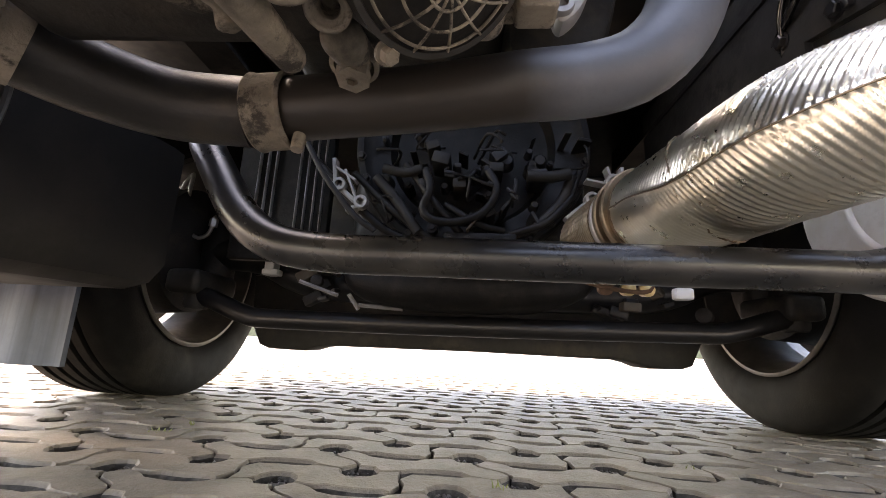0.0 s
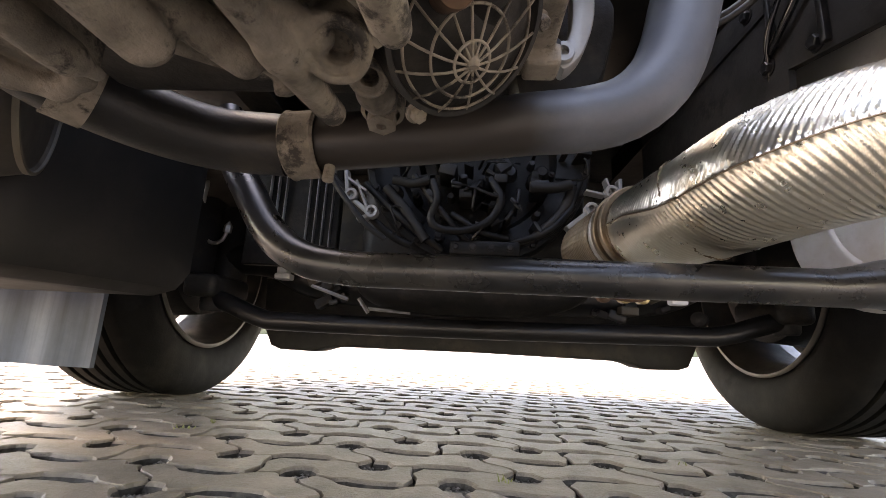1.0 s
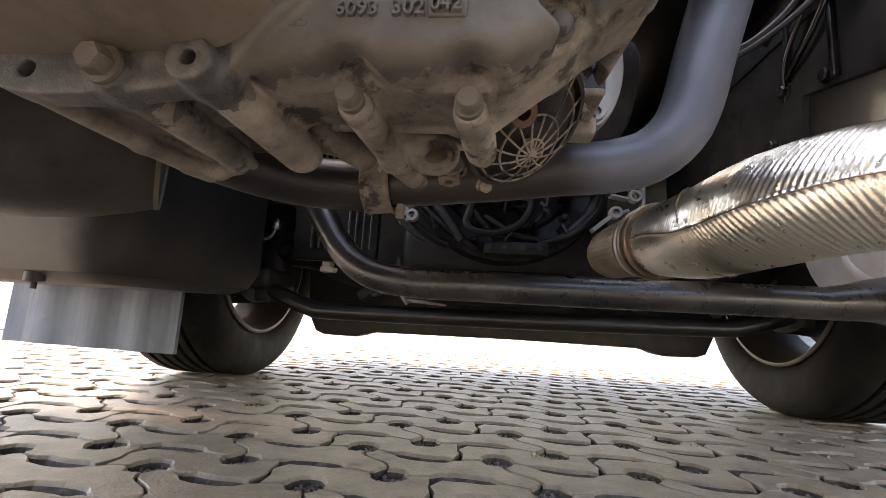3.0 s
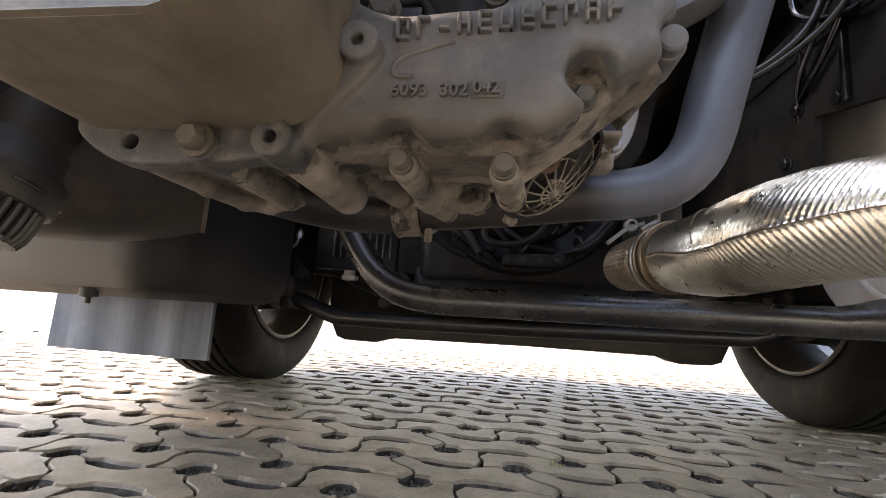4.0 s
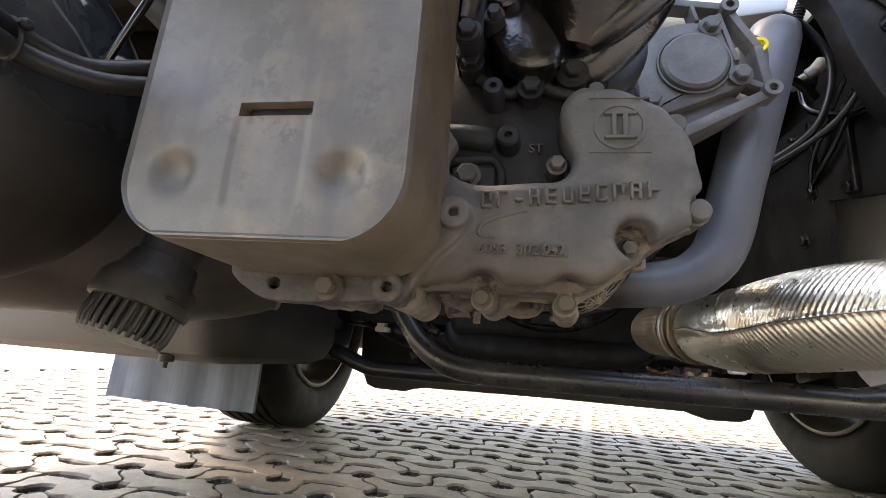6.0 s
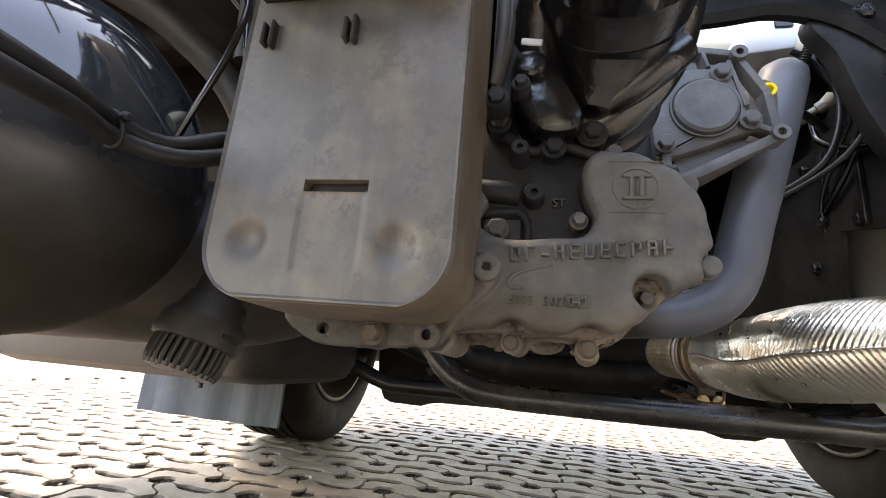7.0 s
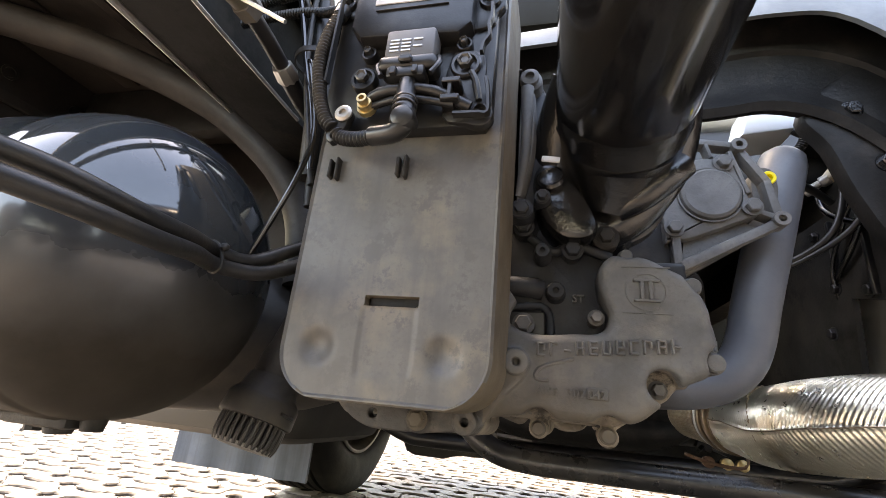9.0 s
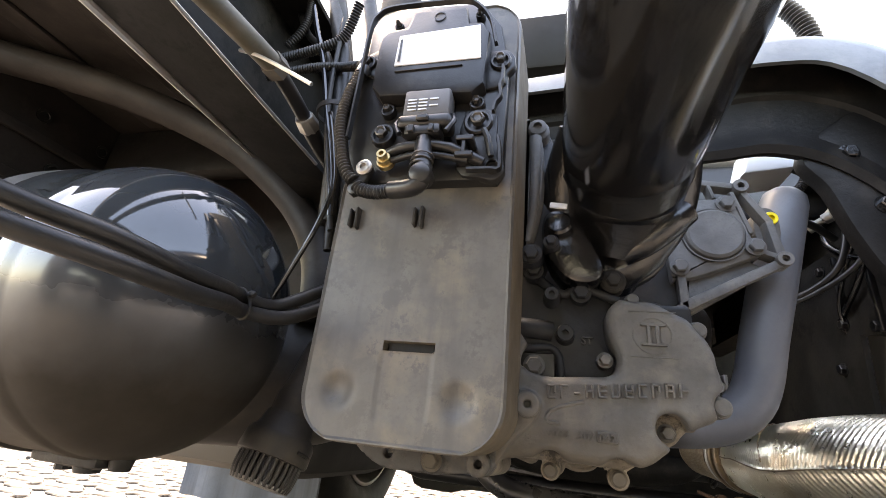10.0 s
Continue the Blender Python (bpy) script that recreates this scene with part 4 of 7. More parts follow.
# the casting: one body of blended solids, meshed on a fine grid
class Cast:
    """A solid built from blended shapes on a grid; negative inside."""

    def __init__(self, lo, hi, step):
        self.lo, self.step = np.array(lo, np.float32), step
        ax_ = [np.arange(a_, b_, step, dtype=np.float32) for a_, b_ in zip(lo, hi)]
        self.x, self.y, self.z = np.meshgrid(*ax_, indexing="ij", sparse=True)
        self.v = np.full([len(a_) for a_ in ax_], 1.0, np.float32)

    def add(self, d_, k=0.004):
        h_ = np.clip(0.5 + 0.5 * (self.v - d_) / k, 0, 1)
        self.v = self.v * (1 - h_) + d_ * h_ - k * h_ * (1 - h_)

    def carve(self, d_, k=0.003):
        h_ = np.clip(0.5 - 0.5 * (self.v + d_) / k, 0, 1)
        self.v = self.v * (1 - h_) - d_ * h_ + k * h_ * (1 - h_)

    def block(self, lo, hi, r=0.004):
        q = [abs(c_ - (a_ + b_) / 2) - (b_ - a_) / 2 + r for c_, a_, b_ in zip((self.x, self.y, self.z), lo, hi)]
        out_ = np.sqrt(sum(np.maximum(c_, 0) ** 2 for c_ in q))
        return out_ + np.minimum(np.maximum(np.maximum(q[0], q[1]), q[2]), 0) - r

    def bar(self, p, q, r0, r1=None):
        """A round bar with round ends."""
        r1 = r0 if r1 is None else r1
        d_ = np.array(q, np.float32) - np.array(p, np.float32)
        t_ = np.clip(((self.x - p[0]) * d_[0] + (self.y - p[1]) * d_[1] + (self.z - p[2]) * d_[2]) / float(d_ @ d_), 0, 1)
        return np.sqrt((self.x - p[0] - d_[0] * t_) ** 2 + (self.y - p[1] - d_[1] * t_) ** 2 + (self.z - p[2] - d_[2] * t_) ** 2) - (r0 + (r1 - r0) * t_)

    def post(self, p, q, r, e=0.0015):
        """A round bar with flat ends and a small rounding."""
        d_ = np.array(q, np.float32) - np.array(p, np.float32)
        n_ = float(np.sqrt(d_ @ d_))
        d_ = d_ / n_
        t_ = (self.x - p[0]) * d_[0] + (self.y - p[1]) * d_[1] + (self.z - p[2]) * d_[2]
        rad = np.sqrt(np.maximum((self.x - p[0]) ** 2 + (self.y - p[1]) ** 2 + (self.z - p[2]) ** 2 - t_ ** 2, 0)) - r + e
        lon = abs(t_ - n_ / 2) - n_ / 2 + e
        return np.sqrt(np.maximum(rad, 0) ** 2 + np.maximum(lon, 0) ** 2) + np.minimum(np.maximum(rad, lon), 0) - e

    def plate(self, outline_, y0, y1, r=0.004):
        """An outline in x, z carried from y0 to y1 with rounded edges."""
        o_ = np.array(outline_, np.float32)
        x_, z_ = self.x[:, 0, :], self.z[:, 0, :]
        best = np.full(np.broadcast_shapes(x_.shape, z_.shape), 9.0, np.float32)
        inside = np.zeros(best.shape, bool)
        for p, q in zip(o_, np.roll(o_, -1, 0)):
            d_ = q - p
            t_ = np.clip(((x_ - p[0]) * d_[0] + (z_ - p[1]) * d_[1]) / max(1e-12, float(d_ @ d_)), 0, 1)
            best = np.minimum(best, (x_ - p[0] - d_[0] * t_) ** 2 + (z_ - p[1] - d_[1] * t_) ** 2)
            if p[1] != q[1]:
                inside ^= ((p[1] > z_) != (q[1] > z_)) & (x_ < p[0] + (z_ - p[1]) * d_[0] / d_[1])
        flat_ = np.where(inside, -1, 1) * np.sqrt(best)
        flat_ = flat_[:, None, :] + r
        lon = abs(self.y - (y0 + y1) / 2) - (y1 - y0) / 2 + r
        return np.sqrt(np.maximum(flat_, 0) ** 2 + np.maximum(lon, 0) ** 2) + np.minimum(np.maximum(flat_, lon), 0) - r

    def mesh(self):
        """Surface nets: one point for each cell that the surface crosses."""
        v_ = self.v
        n_ = np.array(v_.shape)
        neg = v_ < 0
        corner = [(i, j, k) for i in (0, 1) for j in (0, 1) for k in (0, 1)]

        def at_(a_, c_):
            return a_[c_[0]:n_[0] - 1 + c_[0], c_[1]:n_[1] - 1 + c_[1], c_[2]:n_[2] - 1 + c_[2]]

        count = sum(at_(neg, c_).astype(np.int8) for c_ in corner)
        cells = np.argwhere((count > 0) & (count < 8))
        index = np.full(n_ - 1, -1, np.int32)
        index[tuple(cells.T)] = np.arange(len(cells))
        vals = {c_: v_[tuple((cells + c_).T)] for c_ in corner}
        total, hits_ = np.zeros((len(cells), 3), np.float32), np.zeros(len(cells), np.float32)
        for c_ in corner:
            for k in range(3):
                if c_[k] == 0:
                    e_ = tuple(1 if m_ == k else c_[m_] for m_ in range(3))
                    p, q = vals[c_], vals[e_]
                    cross_ = (p < 0) != (q < 0)
                    t_ = np.where(cross_, p / np.where(cross_, p - q, 1), 0)
                    pt = np.repeat(np.array([c_], np.float32), len(cells), 0)
                    pt[:, k] = t_
                    total += np.where(cross_[:, None], pt, 0)
                    hits_ += cross_
        verts_ = self.lo + (cells + total / hits_[:, None]) * self.step
        faces_ = []
        for k in range(3):
            u_, w_ = (k + 1) % 3, (k + 2) % 3
            a_ = [slice(None)] * 3
            b_ = [slice(None)] * 3
            a_[k], b_[k] = slice(0, -1), slice(1, None)
            e_ = np.argwhere(neg[tuple(a_)] != neg[tuple(b_)])
            e_ = e_[(e_[:, u_] > 0) & (e_[:, w_] > 0) & (e_[:, u_] < n_[u_] - 1) & (e_[:, w_] < n_[w_] - 1)]
            du, dw = np.eye(3, dtype=int)[u_], np.eye(3, dtype=int)[w_]
            quad = np.stack([index[tuple((e_ - o_).T)] for o_ in (0 * du, du, du + dw, dw)], 1)
            flip = neg[tuple(e_.T)]
            quad[flip] = quad[flip][:, ::-1]
            faces_.append(quad)
        return verts_, np.concatenate(faces_)[:, ::-1]


COVER = [(-0.236, 0.440), (-0.216, 0.470), (-0.204, 0.482), (-0.184, 0.468), (-0.140, 0.470), (-0.112, 0.473), (-0.103, 0.490), (-0.112, 0.520), (-0.112, 0.545), (-0.098, 0.561),
         (-0.080, 0.562), (-0.060, 0.558), (-0.042, 0.548), (-0.024, 0.538), (-0.012, 0.522), (-0.004, 0.502), (-0.001, 0.482), (0.002, 0.464), (0.003, 0.446), (-0.012, 0.433), (-0.030, 0.424),
         (-0.044, 0.410), (-0.060, 0.398), (-0.074, 0.387), (-0.090, 0.3815), (-0.12, 0.380), (-0.16, 0.380), (-0.20, 0.380), (-0.236, 0.381)]
outline = closed_curve(COVER, 4)
cast = Cast((-0.412, 0.136, 0.336), (0.030, 0.452, 0.580), 0.0019)
cast.add(cast.plate(outline, 0.166, 0.253, 0.0125))
# flange plate behind the actuator cover, its edge running up to the side bolt
FLANGE = [(-0.400, 0.52), (-0.400, 0.392), (-0.387, 0.368), (-0.362, 0.3545), (-0.335, 0.3525), (-0.300, 0.3535), (-0.268, 0.357), (-0.240, 0.360), (-0.229, 0.374), (-0.214, 0.396), (-0.194, 0.416), (-0.186, 0.434), (-0.196, 0.449), (-0.215, 0.456), (-0.215, 0.52)]
cast.add(cast.plate(closed_curve(FLANGE, 3), 0.158, 0.176, 0.003), 0.005)
# floor of the case behind the flange, its recess and the main case
cast.add(cast.block((-0.330, 0.165, 0.377), (-0.225, 0.256, 0.455), 0.004), 0.005)
cast.add(cast.block((-0.250, 0.20, 0.379), (-0.092, 0.2535, 0.455), 0.003), 0.004)
cast.add(cast.block((-0.370, 0.20, 0.408), (-0.085, 0.352, 0.450), 0.010), 0.006)
cast.add(cast.block((-0.25, 0.26, 0.432), (-0.02, 0.440, 0.56), 0.014), 0.008)
cast.add(cast.block((-0.10, 0.22, 0.452), (-0.008, 0.44, 0.57), 0.006), 0.005)
cast.add(cast.block((-0.026, 0.345, 0.456), (0.014, 0.436, 0.575), 0.005), 0.004)
cast.add(cast.block((-0.012, 0.405, 0.444), (0.020, 0.434, 0.47), 0.004), 0.003)
# long bosses running forward from their bolts
cast.add(cast.post((-0.176, 0.1945, 0.3690), (-0.170, 0.300, 0.3700), 0.0108), 0.005)
cast.add(cast.bar((-0.171, 0.290, 0.3705), (-0.164, 0.378, 0.3780), 0.0120, 0.0105), 0.006)
cast.add(cast.post((-0.105, 0.1985, 0.3680), (-0.0985, 0.262, 0.3645), 0.0108), 0.004)
cast.add(cast.bar((-0.0985, 0.240, 0.3650), (-0.0965, 0.266, 0.3640), 0.0108, 0.0098), 0.004)
cast.add(cast.bar((-0.249, 0.168, 0.3680), (-0.243, 0.278, 0.3680), 0.0125, 0.0170), 0.005)
cast.add(cast.bar((-0.301, 0.170, 0.3665), (-0.310, 0.300, 0.3700), 0.0130, 0.0125), 0.005)
cast.add(cast.bar((-0.310, 0.290, 0.3690), (-0.309, 0.322, 0.3720), 0.0090, 0.0050), 0.006)
cast.add(cast.post((-0.0530, 0.1985, 0.4190), (-0.0480, 0.268, 0.4170), 0.0110), 0.005)
cast.add(cast.bar((-0.0030, 0.200, 0.4500), (-0.0060, 0.320, 0.4560), 0.0120, 0.0110), 0.006)
cast.add(cast.post((-0.2000, 0.148, 0.4340), (-0.2000, 0.200, 0.4340), 0.0135), 0.003)
cast.add(cast.post((-0.2500, 0.1485, 0.3690), (-0.2500, 0.180, 0.3690), 0.0130), 0.002)
cast.add(cast.post((-0.3010, 0.1540, 0.3670), (-0.3010, 0.180, 0.3670), 0.0130), 0.003)
cast.add(cast.post((-0.2800, 0.1560, 0.3780), (-0.2800, 0.180, 0.3780), 0.0080), 0.003)
# hooped rib round a hollow, beside the left boss
for p, q in (((-0.386, 0.170, 0.374), (-0.379, 0.273, 0.371)), ((-0.379, 0.273, 0.371), (-0.371, 0.322, 0.370)), ((-0.371, 0.322, 0.370), (-0.352, 0.340, 0.371)), ((-0.352, 0.340, 0.371), (-0.328, 0.330, 0.374)), ((-0.328, 0.330, 0.374), (-0.318, 0.300, 0.378))):
    cast.add(cast.bar(p, q, 0.0085), 0.005)
cast.add(cast.block((-0.386, 0.170, 0.380), (-0.318, 0.335, 0.41), 0.004), 0.006)
# lugs behind the round boss
cast.add(cast.bar((-0.232, 0.282, 0.392), (-0.203, 0.314, 0.379), 0.0150, 0.0125), 0.005)
cast.add(cast.bar((-0.205, 0.310, 0.388), (-0.185, 0.350, 0.388), 0.0090, 0.0075), 0.005)
cast.add(cast.post((-0.193, 0.346, 0.392), (-0.190, 0.350, 0.376), 0.0075), 0.003)
cast.add(cast.bar((-0.26, 0.300, 0.392), (-0.21, 0.345, 0.398), 0.0120), 0.008)
# plug rings: wide one, small one, and the web between them
n1 = Vector((0.05, -0.50, -0.87)).normalized()
for c_, r_, b_, up_ in (((-0.1385, 0.298, 0.3735), 0.0222, 0.0112, 0.040), ((-0.1285, 0.342, 0.3830), 0.0145, 0.0072, 0.030)):
    c_ = Vector(c_)
    cast.add(cast.post(tuple(c_ - n1 * up_), tuple(c_), r_, 0.002), 0.004)
    cast.carve(cast.post(tuple(c_ - n1 * 0.004), tuple(c_ + n1 * 0.01), r_ * 0.72, 0.001), 0.001)
    cast.carve(cast.post(tuple(c_ - n1 * 0.024), tuple(c_ + n1 * 0.01), b_, 0.001), 0.001)
cast.add(cast.bar((-0.172, 0.262, 0.382), (-0.15, 0.30, 0.386), 0.010), 0.006)
cast.add(cast.bar((-0.118, 0.258, 0.381), (-0.105, 0.30, 0.392), 0.006), 0.005)
cast.add(cast.bar((-0.21, 0.254, 0.3790), (-0.112, 0.256, 0.3790), 0.0035), 0.002)
cast.add(cast.bar((-0.138, 0.40, 0.41), (-0.137, 0.432, 0.420), 0.016), 0.006)
# ridge from the corner boss to the middle boss, and thin ribs beside it
cast.add(cast.bar((-0.090, 0.250, 0.3800), (-0.052, 0.240, 0.4060), 0.0055), 0.005)
cast.add(cast.bar((-0.052, 0.240, 0.4060), (-0.012, 0.250, 0.4420), 0.0055), 0.005)
cast.add(cast.bar((-0.028, 0.200, 0.4260), (-0.026, 0.250, 0.4300), 0.0040), 0.004)
# dished seats round the bolts of the cover
for x_, z_, r_, y1 in ((-0.176, 0.374, 0.0165, 0.194), (-0.105, 0.373, 0.0165, 0.198), (-0.0525, 0.422, 0.0165, 0.199), (0.004, 0.449, 0.0150, 0.187), (-0.008, 0.536, 0.0130, 0.194), (-0.082, 0.569, 0.0095, 0.190), (-0.195, 0.484, 0.0130, 0.187), (-0.115, 0.492, 0.0100, 0.188)):
    cast.carve(cast.post((x_, 0.12, z_), (x_, y1, z_), r_, 0.002), 0.008)
for x_, z_, r_ in ((0.0085, 0.492, 0.0105), (-0.046, 0.566, 0.0085), (-0.024, 0.554, 0.0075), (0.0100, 0.4695, 0.0065), (0.0015, 0.5145, 0.0055)):
    cast.carve(cast.post((x_, 0.12, z_), (x_, 0.21, z_), r_, 0.001), 0.005)
cast.carve(cast.post((-0.354, 0.14, 0.3685), (-0.354, 0.20, 0.3685), 0.0052), 0.0015)
cast.carve(cast.post((-0.2500, 0.14, 0.3690), (-0.2500, 0.160, 0.3690), 0.0045), 0.001)
cast.carve(cast.post((-0.2000, 0.14, 0.4340), (-0.2000, 0.158, 0.4340), 0.0042), 0.001)
# the lid's round opening
cast.carve(cast.post((-0.058, 0.322, 0.44), (-0.025, 0.297, 0.37), 0.060), 0.002)
cast_v, cast_f = cast.mesh()
cast_me = bpy.data.meshes.new("rear_casting")
cast_me.from_pydata((cast_v - np.array(gearbox.location)).tolist(), [], cast_f.tolist())
cast_me.shade_smooth()
cast_me.materials.append(M_CAST)
cast_me.materials.append(M_CAST_BELLY)
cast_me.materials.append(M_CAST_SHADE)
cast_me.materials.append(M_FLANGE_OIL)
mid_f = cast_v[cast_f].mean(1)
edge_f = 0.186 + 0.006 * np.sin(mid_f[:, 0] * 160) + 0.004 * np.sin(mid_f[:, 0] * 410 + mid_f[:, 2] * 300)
# the upper faces set back behind the cover take the shaded copy
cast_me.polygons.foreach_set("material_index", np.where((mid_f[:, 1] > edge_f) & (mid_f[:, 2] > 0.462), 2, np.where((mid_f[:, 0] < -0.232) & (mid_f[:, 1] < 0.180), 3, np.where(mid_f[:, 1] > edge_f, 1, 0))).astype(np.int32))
cover = new("rear_casting", cast_me)
cover.parent = gearbox
cover["label"] = "smooth dusty cast cover with raised marks and dust-caked belly"


def raised_text(txt, at, size, material, parent, name, slope=0.0, depth=0.0022):
    cu = bpy.data.curves.new("text", "FONT")
    cu.body, cu.size, cu.extrude, cu.bevel_depth, cu.resolution_u = txt, size, depth, 0.0002, 3
    tmp = bpy.data.objects.new("text", cu)
    me = bpy.data.meshes.new_from_object(tmp)
    bpy.data.objects.remove(tmp)
    me.transform(pose(*at, 90, 0, 0) @ pose(0, 0, 0, 0, 0, slope))
    up, base = parent, Vector((0, 0, 0))
    while up:
        base += Vector(up.location)
        up = up.parent
    me.transform(Matrix.Translation(-base))
    me.materials.append(material)
    ob = new(name, me)
    ob.parent = parent
    return ob


# raised marks: a ring badge of plain bars and a row of plain letter-sized blocks
bm = BM()
lathe(bm, (-0.065, 0.1663, 0.519), REAR, [(0.0215, -0.002), (0.0215, 0.0015), (0.0185, 0.0015), (0.0185, -0.002)], 48)
for x0, x1, z0, z1 in ((-0.078, -0.052, 0.5285, 0.5315), (-0.078, -0.052, 0.5065, 0.5095), (-0.072, -0.068, 0.509, 0.529), (-0.063, -0.059, 0.509, 0.529)):
    box(bm, (x0, 0.1622, z0), (x1, 0.1680, z1), 0.0006, 1)
for z_ in (0.494, 0.545):
    box(bm, (-0.090, 0.1650, z_), (-0.040, 0.1680, z_ + 0.0008), 0.0003, 1)
part("badge", bm, M_CAST, cover)
for k in range(11):
    x_ = -0.1745 + 0.0134 * k
    z_ = 0.4425 + 0.0011 * k
    if k == 2:
        bm = box(BM(), (x_ - 0.003, 0.1612, z_ + 0.004), (x_ + 0.004, 0.1680, z_ + 0.0065), 0.0008, 1)
    else:
        bm = BM()
        box(bm, (x_ - 0.0046, 0.1612, z_), (x_ - 0.0020, 0.1680, z_ + 0.0150), 0.0008, 1)
        for f_ in ((0, 2), (1,), (0, 1), (1, 2), (0,), (2,), (0, 1, 2))[(k * 5) % 7]:
            box(bm, (x_ - 0.0046, 0.1612, z_ + 0.0062 * f_), (x_ + 0.0046, 0.1680, z_ + 0.0062 * f_ + 0.0026), 0.0008, 1)
        if k % 3 != 1:
            box(bm, (x_ + 0.0020, 0.1612, z_ + (0.0 if k % 2 else 0.006)), (x_ + 0.0046, 0.1680, z_ + 0.0150), 0.0008, 1)
    part("raised_mark", bm, M_CAST, cover)
bm = tube(BM(), [(-0.140, 0.1660, 0.4425), (-0.160, 0.1660, 0.437), (-0.176, 0.1660, 0.430), (-0.180, 0.1660, 0.422), (-0.176, 0.1660, 0.4185), (-0.166, 0.1660, 0.4185)], 0.0020, 8)
part("raised_swoosh", bm, M_CAST, cover)
raised_text("6093  302", (-0.1800, 0.1656, 0.4035), 0.0125, M_CAST, cover, "casting_number", 0)
box_bm = box(BM(), (-0.1280, 0.1640, 0.4025), (-0.1065, 0.1680, 0.4145), 0.001, 1)
part("number_pad", box_bm, M_CAST, cover)
raised_text("042", (-0.1265, 0.1630, 0.4040), 0.0115, M_CAST, cover, "casting_number")
raised_text("55", (-0.2070, 0.1680, 0.3985), 0.0115, M_CAST, cover, "casting_number")
raised_text("ST", (-0.1400, 0.2040, 0.512), 0.013, M_CAST, gearbox, "casting_letters")

# cover and housing bolts: place, radius, open bore or hex head
for x_, y_, z_, r_, kind_ in ((-0.301, 0.153, 0.367, 0.0085, "hex"), (-0.053, 0.200, 0.419, 0.0072, "hex"), (-0.002, 0.186, 0.449, 0.0100, "round"),
                              (-0.176, 0.194, 0.3692, 0.0072, "round"), (-0.105, 0.198, 0.3685, 0.0078, "round"), (-0.195, 0.185, 0.480, 0.0095, "hex"), (-0.115, 0.186, 0.491, 0.0068, "hex"),
                              (-0.082, 0.188, 0.563, 0.0075, "round"), (-0.014, 0.194, 0.531, 0.0095, "round"), (-0.175, 0.180, 0.567, 0.0095, "bore"), (-0.159, 0.189, 0.521, 0.0105, "bore"),
                              (-0.140, 0.188, 0.572, 0.0095, "hex"), (-0.198, 0.185, 0.600, 0.0095, "hex")):
    bm = BM()
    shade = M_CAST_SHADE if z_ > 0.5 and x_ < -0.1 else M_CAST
    if kind_ == "bore":
        lathe(bm, (x_, y_ - 0.004, z_), REAR, [(r_ * 1.25, -0.06), (r_ * 1.1, -0.012), (r_, -0.010), (r_, 0), (r_ * 0.85, 0.002), (r_ * 0.36, 0.002), (r_ * 0.33, -0.004), (0, -0.004)], 28)
    elif kind_ == "round":
        lathe(bm, (x_, y_ - 0.002, z_), REAR, [(r_ * 1.15, -0.03), (r_ * 1.15, 0), (r_, 0.001), (r_ * 0.95, 0.008), (r_ * 0.8, 0.0095), (0, 0.0095)], 24)
    else:
        lathe(bm, (x_, y_, z_), REAR, [(r_ * 1.35, -0.05), (r_ * 1.2, -0.006), (r_ * 1.1, 0), (0, 0)], 28)
        hexbolt(bm, (x_, y_, z_), REAR, r_, 0.009)
    part("bolt", bm, shade, gearbox)

bm = BM()
lathe(bm, (-0.137, 0.433, 0.413), (0, -0.2, -1), [(0.02, -0.03), (0.02, 0.004), (0.016, 0.005)], 24)
lathe(bm, (-0.137, 0.433, 0.407), (0, -0.2, -1), [(0, 0), (0.014, 0), (0.014, 0.012), (0.005, 0.013), (0.005, 0.008), (0, 0.008)], 6)
part("drain_plug", bm, M_CAST_BELLY, gearbox)

# spoked strainer lid: a shallow dome with thin ribs
sc, sa = Vector((-0.060, 0.330, 0.415)), Vector((0.52, -0.40, -0.69)).normalized()
m3 = frame_of(sa)
da = Vector((0.18, 0.10, -1)).normalized()     # the dome leans downwards from its rim


def dome(r_):
    return 0.026 * (1 - (r_ / 0.060) ** 1.6)


bm = lathe(BM(), sc, sa, [(0.0, 0.006), (0.02, 0.005), (0.04, 0.002), (0.056, -0.004), (0.058, 0.002), (0.062, 0.002), (0.063, -0.045), (0, -0.045)], 56)
lid = part("strainer_lid", bm, M_CAST_DARK, gearbox, "dark round lid with raised spokes")
for r_ in (0.014, 0.031, 0.050):
    pts_ = [sc + m3 @ Vector((r_ * math.cos(k * math.pi / 20), r_ * math.sin(k * math.pi / 20), 0)) + da * dome(r_) for k in range(41)]
    part("ring_rib", tube(BM(), pts_, 0.0011, 8, 0.02), M_CAST_BELLY, lid)
for k in range(14):
    w = 2 * math.pi * (k + 0.2) / 14
    d_ = m3 @ Vector((math.cos(w), math.sin(w), 0))
    part("spoke", tube(BM(), [sc + d_ * r_ + da * dome(r_) for r_ in (0.003, 0.02, 0.04, 0.059)], 0.0010, 8), M_CAST_BELLY, lid)
part("hub", lathe(BM(), sc + da * 0.026, da, [(0, 0.002), (0.004, 0.002), (0.005, -0.001), (0.005, -0.015)], 16), M_CAST_BELLY, lid)
for k in (0.6, 1.5, 2.6, 3.6, 4.6):
    w = 2 * math.pi * k / 6
    d_ = m3 @ Vector((math.cos(w), math.sin(w), 0))
    part("bolt", hexbolt(BM(), sc + d_ * 0.0665 - sa * 0.006, sa, 0.006, 0.007), M_CAST_BELLY, gearbox)
bm = BM()
ring_boss(bm, (-0.066, 0.283, 0.406), (0.3, -0.7, -0.5), 0.0125, 0.006, 0.03)
part("lug", bm, M_RUST, gearbox, "rust-stained ring lug")

